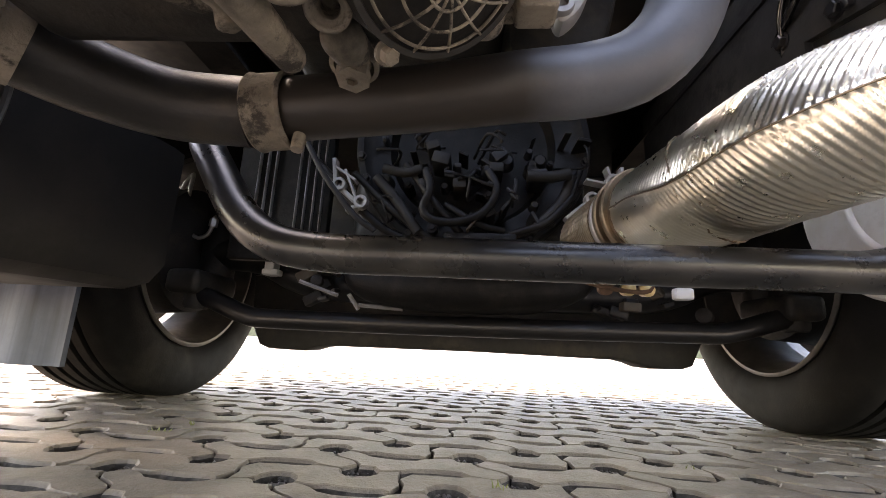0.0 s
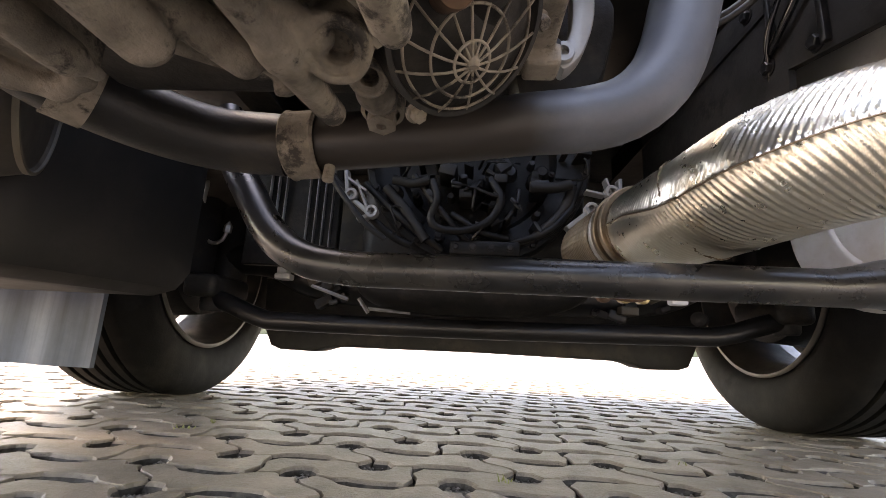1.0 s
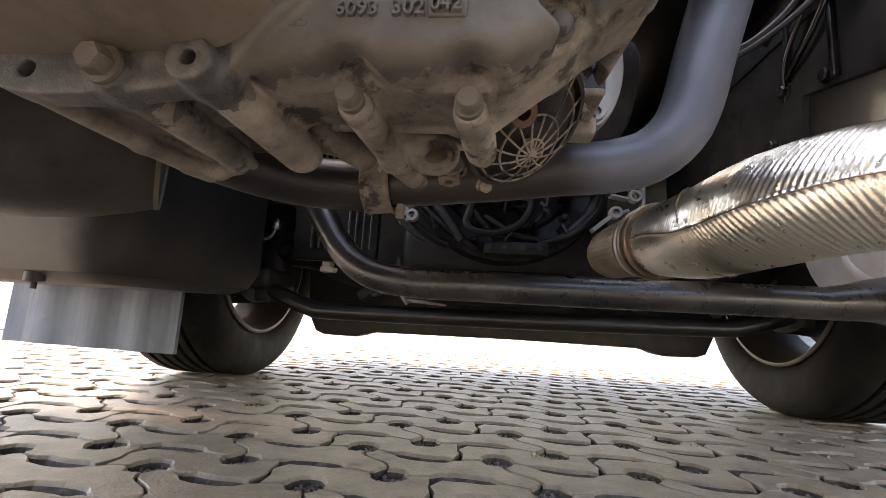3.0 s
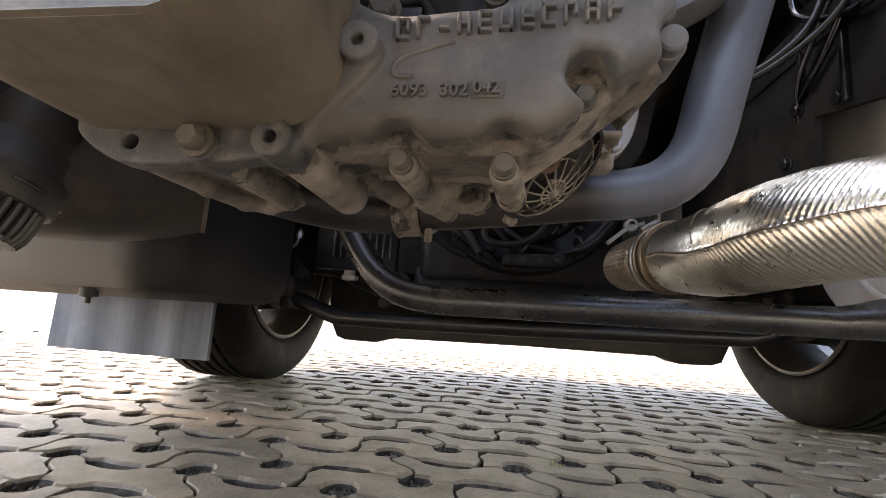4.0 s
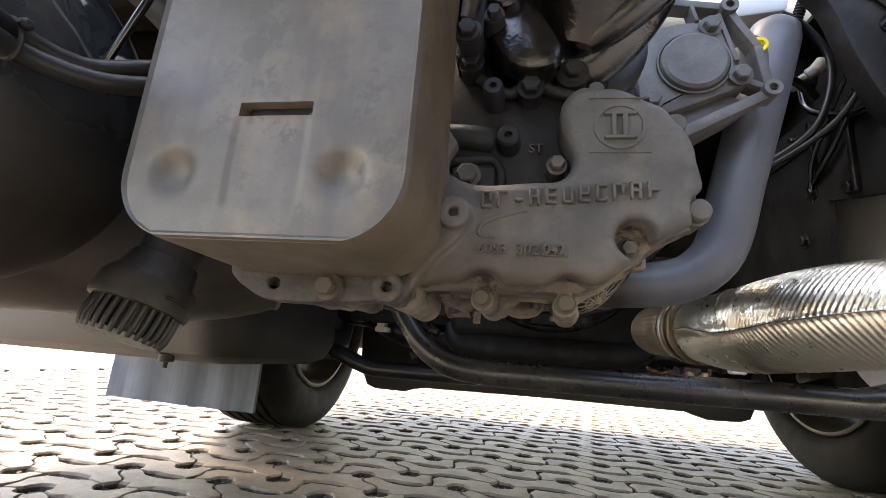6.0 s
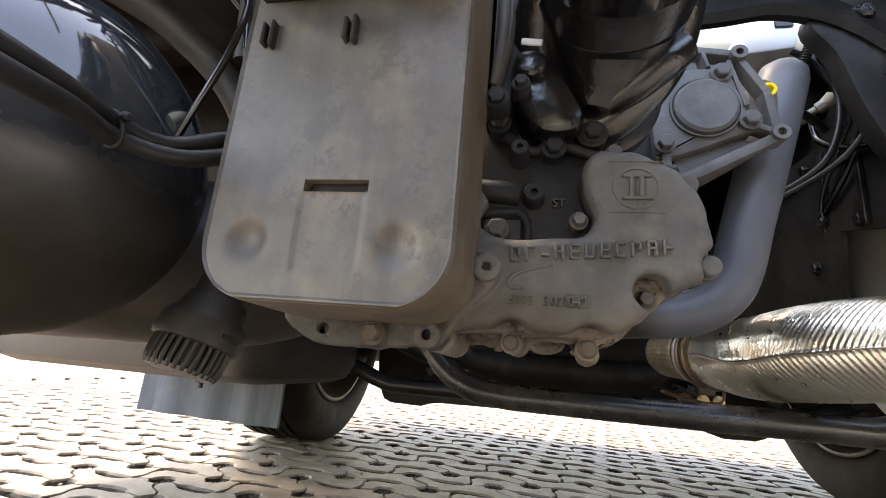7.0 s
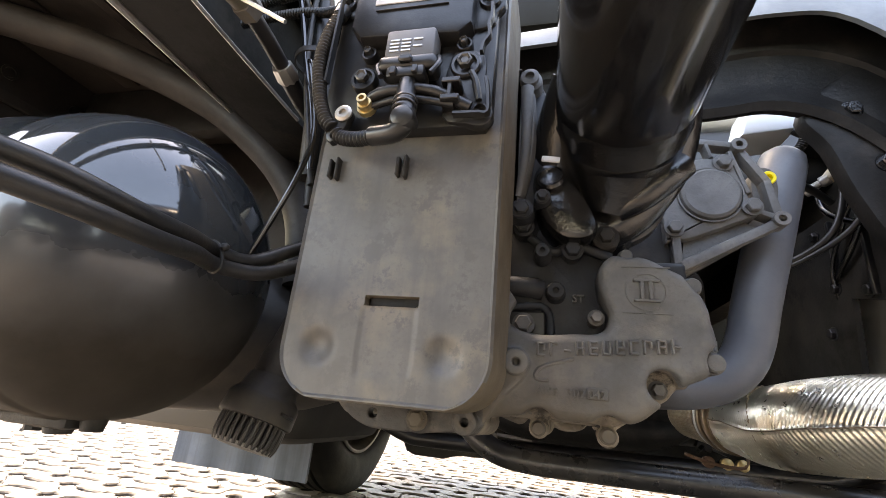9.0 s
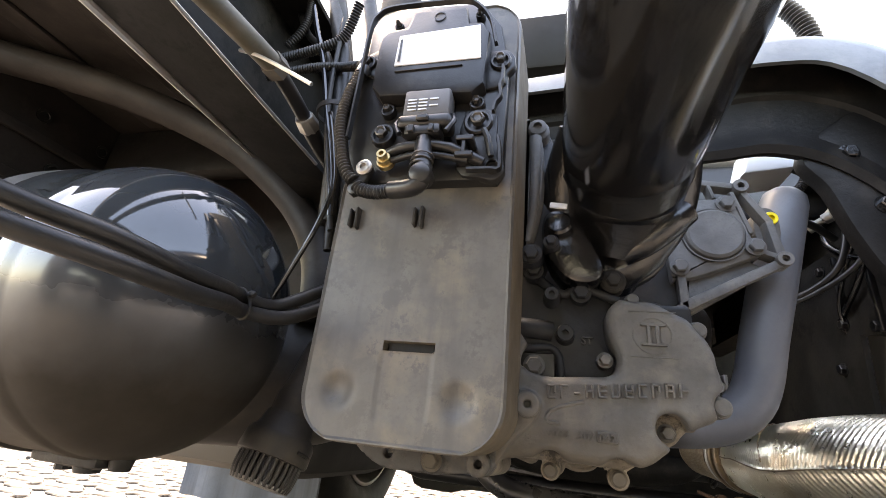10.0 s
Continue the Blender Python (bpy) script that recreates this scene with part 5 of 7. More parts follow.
# bare bracket and dark cover beside the case
bm = prism(BM(), closed_curve([(0.064, 0.60), (0.068, 0.55), (0.056, 0.505), (0.036, 0.483), (0.029, 0.500), (0.043, 0.530), (0.047, 0.60)], 4), (0, 0.47, 0), REAR, 0.02, 0.003)
part("side_bracket", bm, M_FLANGE, gearbox, "pale bare alloy bracket")
part("bracket_eye", lathe(BM(), (0.034, 0.466, 0.500), REAR, [(0.012, -0.02), (0.012, 0.0), (0.011, 0.002), (0.006, 0.002), (0.006, -0.01), (0, -0.01)], 24), M_FLANGE, gearbox)
bm = prism(BM(), closed_curve([(0.00, 0.66), (0.115, 0.66), (0.112, 0.56), (0.088, 0.510), (0.05, 0.495), (0.00, 0.50)], 4), (0, 0.56, 0), REAR, 0.06, 0.012)
part("side_cover", bm, M_CAST_DARK, gearbox)

# side casting above the rear wall
bm = BM()
prism(bm, [(-0.213, 0.60), (-0.195, 0.60), (-0.170, 0.66), (-0.160, 0.74), (-0.175, 0.80), (-0.185, 0.82), (-0.213, 0.82)], (0, 0.178, 0), REAR, 0.10, 0.008)
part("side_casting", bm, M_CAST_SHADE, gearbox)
part("casting_arm", prism(BM(), closed_curve([(-0.217, 0.620), (-0.203, 0.622), (-0.193, 0.655), (-0.186, 0.700), (-0.185, 0.745), (-0.188, 0.782), (-0.190, 0.805), (-0.202, 0.818), (-0.217, 0.812)], 4), (0, 0.158, 0), REAR, 0.05, 0.010), M_CAST, gearbox)
part("casting_rib", tube(BM(), [(-0.205, 0.160, 0.630, 0.004), (-0.1985, 0.156, 0.680, 0.006), (-0.197, 0.155, 0.735, 0.007), (-0.198, 0.156, 0.785, 0.009)], None, 12), M_CAST, gearbox)
for x_, z_, r_ in ((-0.200, 0.612, 0.009), (-0.176, 0.628, 0.0065)):
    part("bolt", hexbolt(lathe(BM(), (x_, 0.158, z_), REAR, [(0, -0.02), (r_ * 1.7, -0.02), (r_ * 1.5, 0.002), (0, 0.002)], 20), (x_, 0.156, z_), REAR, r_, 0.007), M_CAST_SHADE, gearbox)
bm = BM()
lathe(bm, (-0.195, 0.156, 0.800), REAR, [(0.018, -0.05), (0.016, -0.004), (0.012, 0), (0.012, 0.006), (0.006, 0.008), (0.006, 0.002), (0, 0.002)], 24)
part("bolt", bm, M_CAST, gearbox)

# power take-off lid with its bracket
pto = thing("take_off_lid", "round grey lid in a cast bracket beside the shaft", "housing lid", (0.09, 0.40, 0.69))
bm = BM()
prism(bm, closed_curve([(0.018, 0.672), (0.030, 0.668), (0.060, 0.672), (0.135, 0.702), (0.158, 0.712), (0.163, 0.727), (0.150, 0.742), (0.146, 0.780), (0.132, 0.812), (0.112, 0.820), (0.06, 0.815), (0.02, 0.79)], 4), (0, 0.405, 0), REAR, 0.10, 0.006)
part("lid_seat", bm, M_CAST, pto)
part("lid", lathe(BM(), (0.091, 0.402, 0.748), REAR, [(0.050, -0.01), (0.050, 0.002), (0.0475, 0.002), (0.0465, -0.001), (0.0445, 0.006), (0.040, 0.009), (0.030, 0.008), (0, 0.009)], 56), M_CAST, pto)


def strut(p, q, w0, w1, y_):
    """A flat cast strut between two points of the rear face."""
    a_, b_ = Vector(p), Vector(q)
    nrm = Vector((-(b_ - a_).y, (b_ - a_).x)).normalized()
    return prism(BM(), [tuple(a_ - nrm * w0), tuple(b_ - nrm * w1), tuple(b_ + nrm * w1), tuple(a_ + nrm * w0)], (0, y_, 0), REAR, 0.024, 0.003)


for p, q, w0, w1 in (((0.030, 0.618), (0.187, 0.700), 0.009, 0.0075), ((0.187, 0.703), (0.176, 0.775), 0.0075, 0.006), ((0.178, 0.770), (0.141, 0.838), 0.006, 0.006), ((0.141, 0.840), (0.040, 0.858), 0.006, 0.006),
                     ((0.148, 0.75), (0.128, 0.83), 0.004, 0.004), ((0.036, 0.612), (0.034, 0.685), 0.007, 0.007), ((0.100, 0.818), (0.092, 0.850), 0.0035, 0.0035), ((0.155, 0.72), (0.185, 0.706), 0.005, 0.005)):
    part("strut", strut(p, q, w0, w1, 0.402), M_CAST, pto)
bm = BM()
prism(bm, [(0.02, 0.605), (0.05, 0.615), (0.17, 0.69), (0.14, 0.71), (0.03, 0.67)], (0, 0.42, 0), REAR, 0.05, 0.003)
part("back_web", bm, M_CAST, pto)
for x_, z_, k_ in ((0.187, 0.703, "bore"), (0.028, 0.609, "bore"), (0.149, 0.724, "hex"), (0.032, 0.687, "hex"), (0.115, 0.805, "hex"), (0.142, 0.839, "bore")):
    bm = BM()
    if k_ == "bore":
        ring_boss(bm, (x_, 0.396, z_), REAR, 0.0125, 0.0058, 0.03)
    else:
        hexbolt(bm, (x_, 0.400, z_), REAR, 0.0115, 0.010)
    part("bolt", bm, M_CAST, pto)
yellow = single("yellow_plug", lathe(BM(), (0.184, 0.412, 0.782), (0, -1, -0.1), [(0.0115, -0.012), (0.0115, 0), (0.0105, 0.0015), (0.006, 0.0015), (0.0055, -0.004), (0, -0.004)], 28), M_YELLOW, "bright yellow plastic plug in the grey bracket", "plug")
bm = BM()
prism(bm, closed_curve([(0.165, 0.74), (0.19, 0.735), (0.202, 0.76), (0.20, 0.80), (0.18, 0.81), (0.163, 0.79)], 3), (0, 0.425, 0), REAR, 0.03, 0.004)
part("plug_lug", bm, M_CAST, pto)

# ---- propeller shaft ----
shaft = thing("propeller_shaft", "glossy black propeller shaft with universal joint", "shaft", (-0.083, 0.1, 0.66))
SX, SZ = -0.083, 0.745
part("tube", lathe(BM(), (SX, 0.16, SZ), (0, -1, 0), [(0.070, -0.02), (0.074, 0.0), (0.079, 0.01), (0.079, 0.04), (0.080, 0.05), (0.080, 1.6)], 64), M_GLOSS, shaft)
for pts_ in ([(-0.140, 0.13, 0.775, 0.024), (-0.155, 0.17, 0.735, 0.026), (-0.160, 0.195, 0.695, 0.027), (-0.150, 0.208, 0.655, 0.026), (-0.125, 0.214, 0.622, 0.024), (-0.10, 0.218, 0.608, 0.022)],
             [(-0.025, 0.13, 0.765, 0.022), (-0.022, 0.17, 0.725, 0.025), (-0.030, 0.197, 0.685, 0.026), (-0.055, 0.210, 0.645, 0.025), (-0.080, 0.216, 0.620, 0.023), (-0.10, 0.218, 0.608, 0.021)]):
    part("yoke_ear", tube(BM(), pts_, None, 28, 0.006, shape=lambda s_, w: 1 + 0.12 * math.cos(2 * w) + 0.04 * math.cos(4 * w)), M_YOKE, shaft)
part("yoke_body", tube(BM(), [(-0.083, 0.140, 0.742, 0.0785), (-0.084, 0.170, 0.715, 0.0740), (-0.087, 0.192, 0.682, 0.0600), (-0.092, 0.205, 0.650, 0.0440), (-0.098, 0.212, 0.625, 0.0300)], None, 40, 0.006), M_YOKE, shaft)
part("yoke_lug", tube(BM(), [(-0.088, 0.196, 0.626, 0.0150), (-0.062, 0.186, 0.640, 0.0180), (-0.034, 0.180, 0.662, 0.0190), (-0.012, 0.180, 0.680, 0.0165)], None, 24, 0.005), M_YOKE, shaft)
part("weld_line", lathe(BM(), (SX, 0.156, SZ - 0.004), (0, -1, 0.16), [(0.0795, -0.003), (0.0815, 0.0), (0.0795, 0.003)], 64), M_YOKE, shaft)
part("yoke_neck", lathe(BM(), (SX, 0.215, 0.70), (0, -1, 0.35), [(0, -0.03), (0.058, -0.03), (0.068, -0.01), (0.070, 0.02), (0.072, 0.05), (0, 0.05)], 40), M_YOKE, shaft)
bm = lathe(BM(), (-0.172, 0.200, 0.705), (-0.75, -0.55, 0.25), [(0, 0.020), (0.018, 0.020), (0.021, 0.016), (0.023, -0.02), (0, -0.02)], 32)
part("bearing_cup", bm, M_YOKE, shaft)
bm = BM()
lathe(bm, (-0.09, 0.225, 0.695), (1, 0.1, 0.1), [(0, -0.07), (0.020, -0.07), (0.024, -0.03), (0.03, 0.0), (0.024, 0.03), (0.020, 0.06), (0, 0.06)], 24)
lathe(bm, (-0.09, 0.235, 0.695), (0.2, 0.3, -1), [(0, -0.06), (0.022, -0.06), (0.026, 0.0), (0.026, 0.04), (0.02, 0.06), (0, 0.06)], 24)
part("cross", bm, M_YOKE, shaft)
bm = tube(BM(), [(-0.09, 0.235, 0.700, 0.035), (-0.087, 0.255, 0.670, 0.040), (-0.085, 0.28, 0.645, 0.036), (-0.083, 0.31, 0.625, 0.03)], None, 28, 0.008)
part("flange_yoke", bm, M_YOKE, shaft)
part("flange", lathe(BM(), (SX, 0.30, SZ - 0.04), (0, 1, 0), [(0, 0), (0.075, 0), (0.085, 0.006), (0.085, 0.03), (0.06, 0.06), (0, 0.06)], 48), M_BLACK, shaft)
part("flange_bolt", hexbolt(lathe(BM(), (-0.101, 0.192, 0.590), REAR, [(0, -0.02), (0.0155, -0.02), (0.0155, 0.0), (0.013, 0.002), (0, 0.002)], 24), (-0.101, 0.191, 0.590), REAR, 0.009, 0.008), M_CAST_DARK, shaft)
bm = prism(BM(), closed_curve([(-0.176, 0.680), (-0.155, 0.677), (-0.140, 0.655), (-0.120, 0.622), (-0.112, 0.598), (-0.122, 0.580), (-0.152, 0.580), (-0.176, 0.604), (-0.187, 0.640), (-0.186, 0.668)], 4), (0, 0.166, 0), REAR, 0.055, 0.010)
part("yoke_ear", bm, M_YOKE, shaft, "wet-looking black forged ear")
part("bearing_cap", lathe(BM(), (-0.166, 0.164, 0.655), (-0.15, -1, 0.25), [(0, -0.02), (0.017, -0.02), (0.017, 0.002), (0.014, 0.005), (0.011, 0.003), (0, 0.001)], 32), M_YOKE, shaft)
# white plate that stands for the glint on the forged ear
glint = BM()
box(glint, (-0.178, 0.158, 0.676), (-0.156, 0.161, 0.684), 0.001, 1, Matrix.Rotation(radians(8), 3, "Y"))
part("paper_tag", glint, M_WHITE, shaft, "small white plate standing in for a glint")

# ---- gear actuator cover with its control unit ----
actuator = thing("actuator_cover", "tall grey plastic actuator cover, dusty, on the gearbox end", "cover", (-0.314, 0.1, 0.38))
AX0, AX1, AZ0, AZ1, AY, AR = -0.416, -0.213, 0.380, 0.925, 0.050, 0.046


def half_width(z_):
    w_ = (AX1 - AX0) / 2
    for edge, sgn in ((AZ0, 1), (AZ1, -1)):
        d_ = (z_ - edge) * sgn
        if d_ < AR:
            return w_ - AR + math.sqrt(max(0, AR * AR - (AR - d_) ** 2))
    return w_


def face_y(x_, z_):
    """Depth of the cover's face: two thumb-sized hollows, a slot and a faint label panel."""
    y_ = AY
    for cx_, cz_ in ((-0.378, 0.427), (-0.257, 0.425)):
        r2 = ((x_ - cx_) ** 2 + (z_ - cz_) ** 2) / 0.0135 ** 2
        y_ += 0.008 * math.exp(-r2 ** 1.6)
    if abs(x_ + 0.3095) < 0.0245 and abs(z_ - 0.4715) < 0.0042:
        y_ += 0.02
    if abs(x_ + 0.311) < 0.026 and 0.405 < z_ < 0.466:
        y_ += 0.0009
    return y_


bm = BM()
NU = 84
zs = [AZ0 + AR * (1 - math.cos(math.pi / 2 * k / 14)) for k in range(14)]
zs += [AZ0 + AR + (0.13 - AR) * k / 50 for k in range(50)]
zs += [AZ0 + 0.13 + (AZ1 - AR - AZ0 - 0.13) * k / 40 for k in range(40)]
zs += [AZ1 - AR + AR * math.sin(math.pi / 2 * k / 14) for k in range(15)]
xc = (AX0 + AX1) / 2
grid = []
for z_ in zs:
    w_ = max(half_width(z_), 0.004)
    row = []
    for i in range(NU + 1):
        u_ = -1 + 2 * i / NU
        x_ = xc + u_ * w_
        d_ = min((1 - abs(u_)) * w_, z_ - AZ0, AZ1 - z_)
        lip = 0.0035 if d_ < 0.0008 else (0.0 if d_ < 0.004 else 0.0022)
        row.append(bm.verts.new((x_, face_y(x_, z_) + lip, z_)))
    grid.append(row)
for p, q in zip(grid, grid[1:]):
    for i in range(NU):
        bm.faces.new((p[i], p[i + 1], q[i + 1], q[i]))
rim = grid[0] + [r[-1] for r in grid[1:]] + grid[-1][-2::-1] + [r[0] for r in grid[-2:0:-1]]
cx_, cz_ = xc, (AZ0 + AZ1) / 2
prev = rim
for y_, k_ in ((0.060, 1.006), (0.115, 1.022), (0.160, 1.03)):
    ring = [bm.verts.new((cx_ + (v.co.x - cx_) * k_, y_, cz_ + (v.co.z - cz_) * (1 + (k_ - 1) * 0.4))) for v in rim]
    for k in range(len(rim)):
        l = (k + 1) % len(rim)
        bm.faces.new((prev[k], prev[l], ring[l], ring[k]))
    prev = ring
bm.faces.new(prev)
act_body = part("cover_body", bm, M_COVER, actuator)
act_body.data.materials.append(M_COVER_SIDE)
for p in act_body.data.polygons:
    if abs(p.normal.y) < 0.5:
        p.material_index = 1
for x0 in (-0.398, -0.322):
    bm = BM()
    box(bm, (x0, 0.044, 0.600), (x0 + 0.004, 0.056, 0.622), 0.0015, 1)
    box(bm, (x0 + 0.008, 0.044, 0.598), (x0 + 0.012, 0.056, 0.624), 0.0015, 1)
    part("clip_rib", bm, M_PLASTIC, act_body)
# black insert that stands for the shade inside the slot
part("slot_back", box(BM(), (-0.3335, 0.0600, 0.4670), (-0.2855, 0.068, 0.4765), 0.0005, 1), M_OILY, act_body)
bm = BM()
prism(bm, [(-0.411, 0.66), (-0.404, 0.648), (-0.232, 0.648), (-0.225, 0.660), (-0.224, 0.80), (-0.236, 0.87), (-0.258, 0.906), (-0.275, 0.914), (-0.375, 0.922), (-0.400, 0.912), (-0.412, 0.89)], (0, 0.036, 0), REAR, 0.016, 0.003)
plate = part("carrier_plate", bm, M_UNIT, actuator, "black ribbed carrier plate")
RIM_LINE = [(-0.404, 0.70), (-0.404, 0.79), (-0.4035, 0.870), (-0.396, 0.893), (-0.378, 0.903), (-0.32, 0.902), (-0.280, 0.898), (-0.264, 0.889), (-0.247, 0.862), (-0.238, 0.82)]
for line in (RIM_LINE, [(-0.2285, 0.785), (-0.2285, 0.765), (-0.231, 0.757), (-0.2295, 0.742), (-0.2345, 0.734), (-0.2365, 0.722)], [(-0.2300, 0.690), (-0.2275, 0.675), (-0.2265, 0.650), (-0.235, 0.6495), (-0.26, 0.650)]):
    bm = BM()
    fine_ = smooth_path([(x_, 0.0205, z_) for x_, z_ in line], 0.004)
    rows_ = []
    for k, p in enumerate(fine_):
        a_, b_ = Vector(fine_[max(k - 1, 0)][:3]), Vector(fine_[min(k + 1, len(fine_) - 1)][:3])
        n_ = (b_ - a_).cross(Vector((0, 1, 0))).normalized() * 0.0022
        p = Vector(p[:3])
        rows_.append([bm.verts.new(q) for q in (p - n_ + Vector((0, 0.002, 0)), p - n_ * 0.6 - Vector((0, 0.005, 0)), p + n_ * 0.6 - Vector((0, 0.005, 0)), p + n_ + Vector((0, 0.002, 0)))])
    for p, q in zip(rows_, rows_[1:]):
        for k in range(4):
            bm.faces.new((p[k], p[(k + 1) % 4], q[(k + 1) % 4], q[k]))
    bm.faces.new(rows_[0])
    bm.faces.new(rows_[-1][::-1])
    part("edge_rib", bm, M_UNIT, plate)
for pts_ in ([(-0.262, 0.835), (-0.247, 0.823), (-0.226, 0.822), (-0.217, 0.810), (-0.217, 0.796), (-0.226, 0.784), (-0.229, 0.770), (-0.262, 0.770)],
             [(-0.385, 0.845), (-0.403, 0.840), (-0.419, 0.834), (-0.422, 0.822), (-0.416, 0.810), (-0.403, 0.806), (-0.385, 0.80)],
             [(-0.270, 0.735), (-0.240, 0.735), (-0.233, 0.720), (-0.2325, 0.700), (-0.226, 0.672), (-0.223, 0.655), (-0.233, 0.6445), (-0.250, 0.648), (-0.275, 0.66)]):
    part("lug", prism(BM(), closed_curve(pts_, 3), (0, 0.0315, 0), REAR, 0.010, 0.002), M_UNIT, plate)
bm = BM()
prism(bm, [(-0.386, 0.772), (-0.373, 0.755), (-0.262, 0.749), (-0.249, 0.762), (-0.246, 0.838), (-0.256, 0.856), (-0.272, 0.857), (-0.277, 0.884), (-0.345, 0.888), (-0.352, 0.862), (-0.377, 0.860), (-0.386, 0.848)], (0, 0.016, 0), REAR, 0.022, 0.004)
unit = part("control_unit", bm, M_UNIT, actuator, "smooth black control unit lid")
part("label", prism(BM(), [(-0.360, 0.798), (-0.254, 0.797), (-0.258, 0.849), (-0.359, 0.846)], (0, 0.0145, 0), REAR, 0.0014, 0.0003), M_WHITE, unit, "white paper label")
part("label_bar", box(BM(), (-0.356, 0.0128, 0.803), (-0.3535, 0.0138, 0.838), 0.0002, 1), M_BLACK, unit)
part("relief_line", box(BM(), (-0.358, 0.0135, 0.788), (-0.275, 0.0165, 0.7893), 0.0004, 1), M_UNIT, unit)
part("relief_mark", lathe(BM(), (-0.310, 0.0160, 0.872), REAR, [(0.0075, 0), (0.0075, 0.001), (0.0062, 0.001), (0.0062, 0)], 28), M_UNIT, unit)
bm = BM()
box(bm, (-0.337, 0.008, 0.712), (-0.283, 0.034, 0.752), 0.004, 2)
plug = part("connector", bm, M_CONNECTOR, actuator, "dark grey cable connector with small print")
bm = BM()
box(bm, (-0.341, 0.004, 0.699), (-0.279, 0.032, 0.716), 0.006, 3)
box(bm, (-0.330, 0.004, 0.688), (-0.290, 0.028, 0.701), 0.003, 2)
box(bm, (-0.317, -0.001, 0.703), (-0.303, 0.008, 0.711), 0.002, 1)
box(bm, (-0.325, 0.000, 0.689), (-0.318, 0.010, 0.698), 0.001, 1)
box(bm, (-0.302, 0.000, 0.689), (-0.296, 0.010, 0.698), 0.001, 1)
part("latch", bm, M_UNIT, plug)
for s_ in (-1, 1):
    part("latch_arm", tube(BM(), [(-0.310 + s_ * 0.029, 0.02, 0.722), (-0.310 + s_ * 0.033, 0.012, 0.708), (-0.310 + s_ * 0.026, 0.008, 0.692)], 0.003, 8), M_UNIT, plug)
for k in range(4):
    for j in range(2 + k % 2):
        x0 = -0.331 + 0.0125 * j
        part("print_bar", box(BM(), (x0, 0.0070, 0.722 + 0.0045 * k), (x0 + 0.010, 0.0082, 0.7240 + 0.0045 * k), 0.0001, 1), M_STEEL, plug)
bm = BM()
tube(bm, [(-0.352, 0.022, 0.674), (-0.338, 0.016, 0.678), (-0.31, 0.014, 0.680), (-0.28, 0.016, 0.676), (-0.245, 0.026, 0.662)], 0.006, 12)
tube(bm, [(-0.352, 0.022, 0.666), (-0.31, 0.016, 0.670), (-0.26, 0.020, 0.662)], 0.004, 10)
part("cable_bridge", bm, M_UNIT, actuator)
for x_, z_, r_ in ((-0.366, 0.709, 0.015), (-0.254, 0.718, 0.0165), (-0.2355, 0.660, 0.0085), (-0.364, 0.743, 0.009), (-0.257, 0.744, 0.009), (-0.404, 0.822, 0.012), (-0.233, 0.803, 0.0125), (-0.369, 0.880, 0.006), (-0.262, 0.882, 0.006)):
    bm = BM()
    lathe(bm, (x_, 0.028, z_), REAR, [(r_, -0.02), (r_, -0.001), (r_ * 0.9, 0.001), (r_ * 0.72, 0.001), (r_ * 0.70, -0.004), (0, -0.004)], 28)
    b_ = part("screw_boss", bm, M_UNIT, actuator)
    if r_ != 0.0085:
        part("screw", lathe(BM(), (x_, 0.025, z_), REAR, [(0, -0.002), (r_ * 0.5, -0.002), (r_ * 0.5, 0.004), (r_ * 0.38, 0.005), (r_ * 0.25, 0.003), (0, 0.003)], 6), M_SCREW, b_)
bm = tube(BM(), [(-0.2365, 0.024, 0.668), (-0.241, 0.022, 0.690), (-0.246, 0.023, 0.702)], 0.0035, 8)
part("web", bm, M_UNIT, actuator)
bm = BM()
box(bm, (-0.273, 0.010, 0.662), (-0.254, 0.036, 0.668), 0.001, 1)
box(bm, (-0.273, 0.010, 0.682), (-0.254, 0.036, 0.688), 0.001, 1)
box(bm, (-0.267, 0.012, 0.666), (-0.262, 0.034, 0.684), 0.001, 1)
part("cable_clip", bm, M_UNIT, actuator)
bm = BM()
lathe(bm, (-0.353, 0.026, 0.666), (0.0, -1, 0.1), [(0, 0), (0.010, 0), (0.010, 0.006), (0.008, 0.006), (0.0075, 0.012), (0.0055, 0.012), (0.0055, 0.019), (0.003, 0.019), (0.003, 0.012), (0, 0.012)], 12)
part("brass_valve", bm, M_BRASS, actuator, "small brass test valve")
bm = BM()
lathe(bm, (-0.3755, 0.021, 0.658), REAR, [(0, -0.004), (0.0075, -0.004), (0.0095, 0.004), (0.007, 0.006), (0.004, 0.006), (0.004, 0.003), (0, 0.003)], 20)
part("screw", bm, M_STEEL, actuator, "pale round-headed screw")


def corrugated(pts, r_, pitch=0.0054):
    fine_ = smooth_path(pts, pitch / 12)
    return tube(BM(), fine_, r_, 14, raw=True, shape=lambda s_, w: 1 + 0.14 * math.sin(2 * math.pi * s_ / pitch))


cable = thing("control_cable", "black corrugated cable sleeve with elbow plug", "cable", (-0.33, 0.02, 0.65))
part("elbow", tube(BM(), [(-0.308, 0.016, 0.690), (-0.307, 0.010, 0.672), (-0.304, 0.005, 0.650), (-0.301, 0.003, 0.636), (-0.304, 0.003, 0.627), (-0.314, 0.005, 0.622), (-0.336, 0.010, 0.623)], 0.0095, 20, 0.003), M_UNIT, cable)
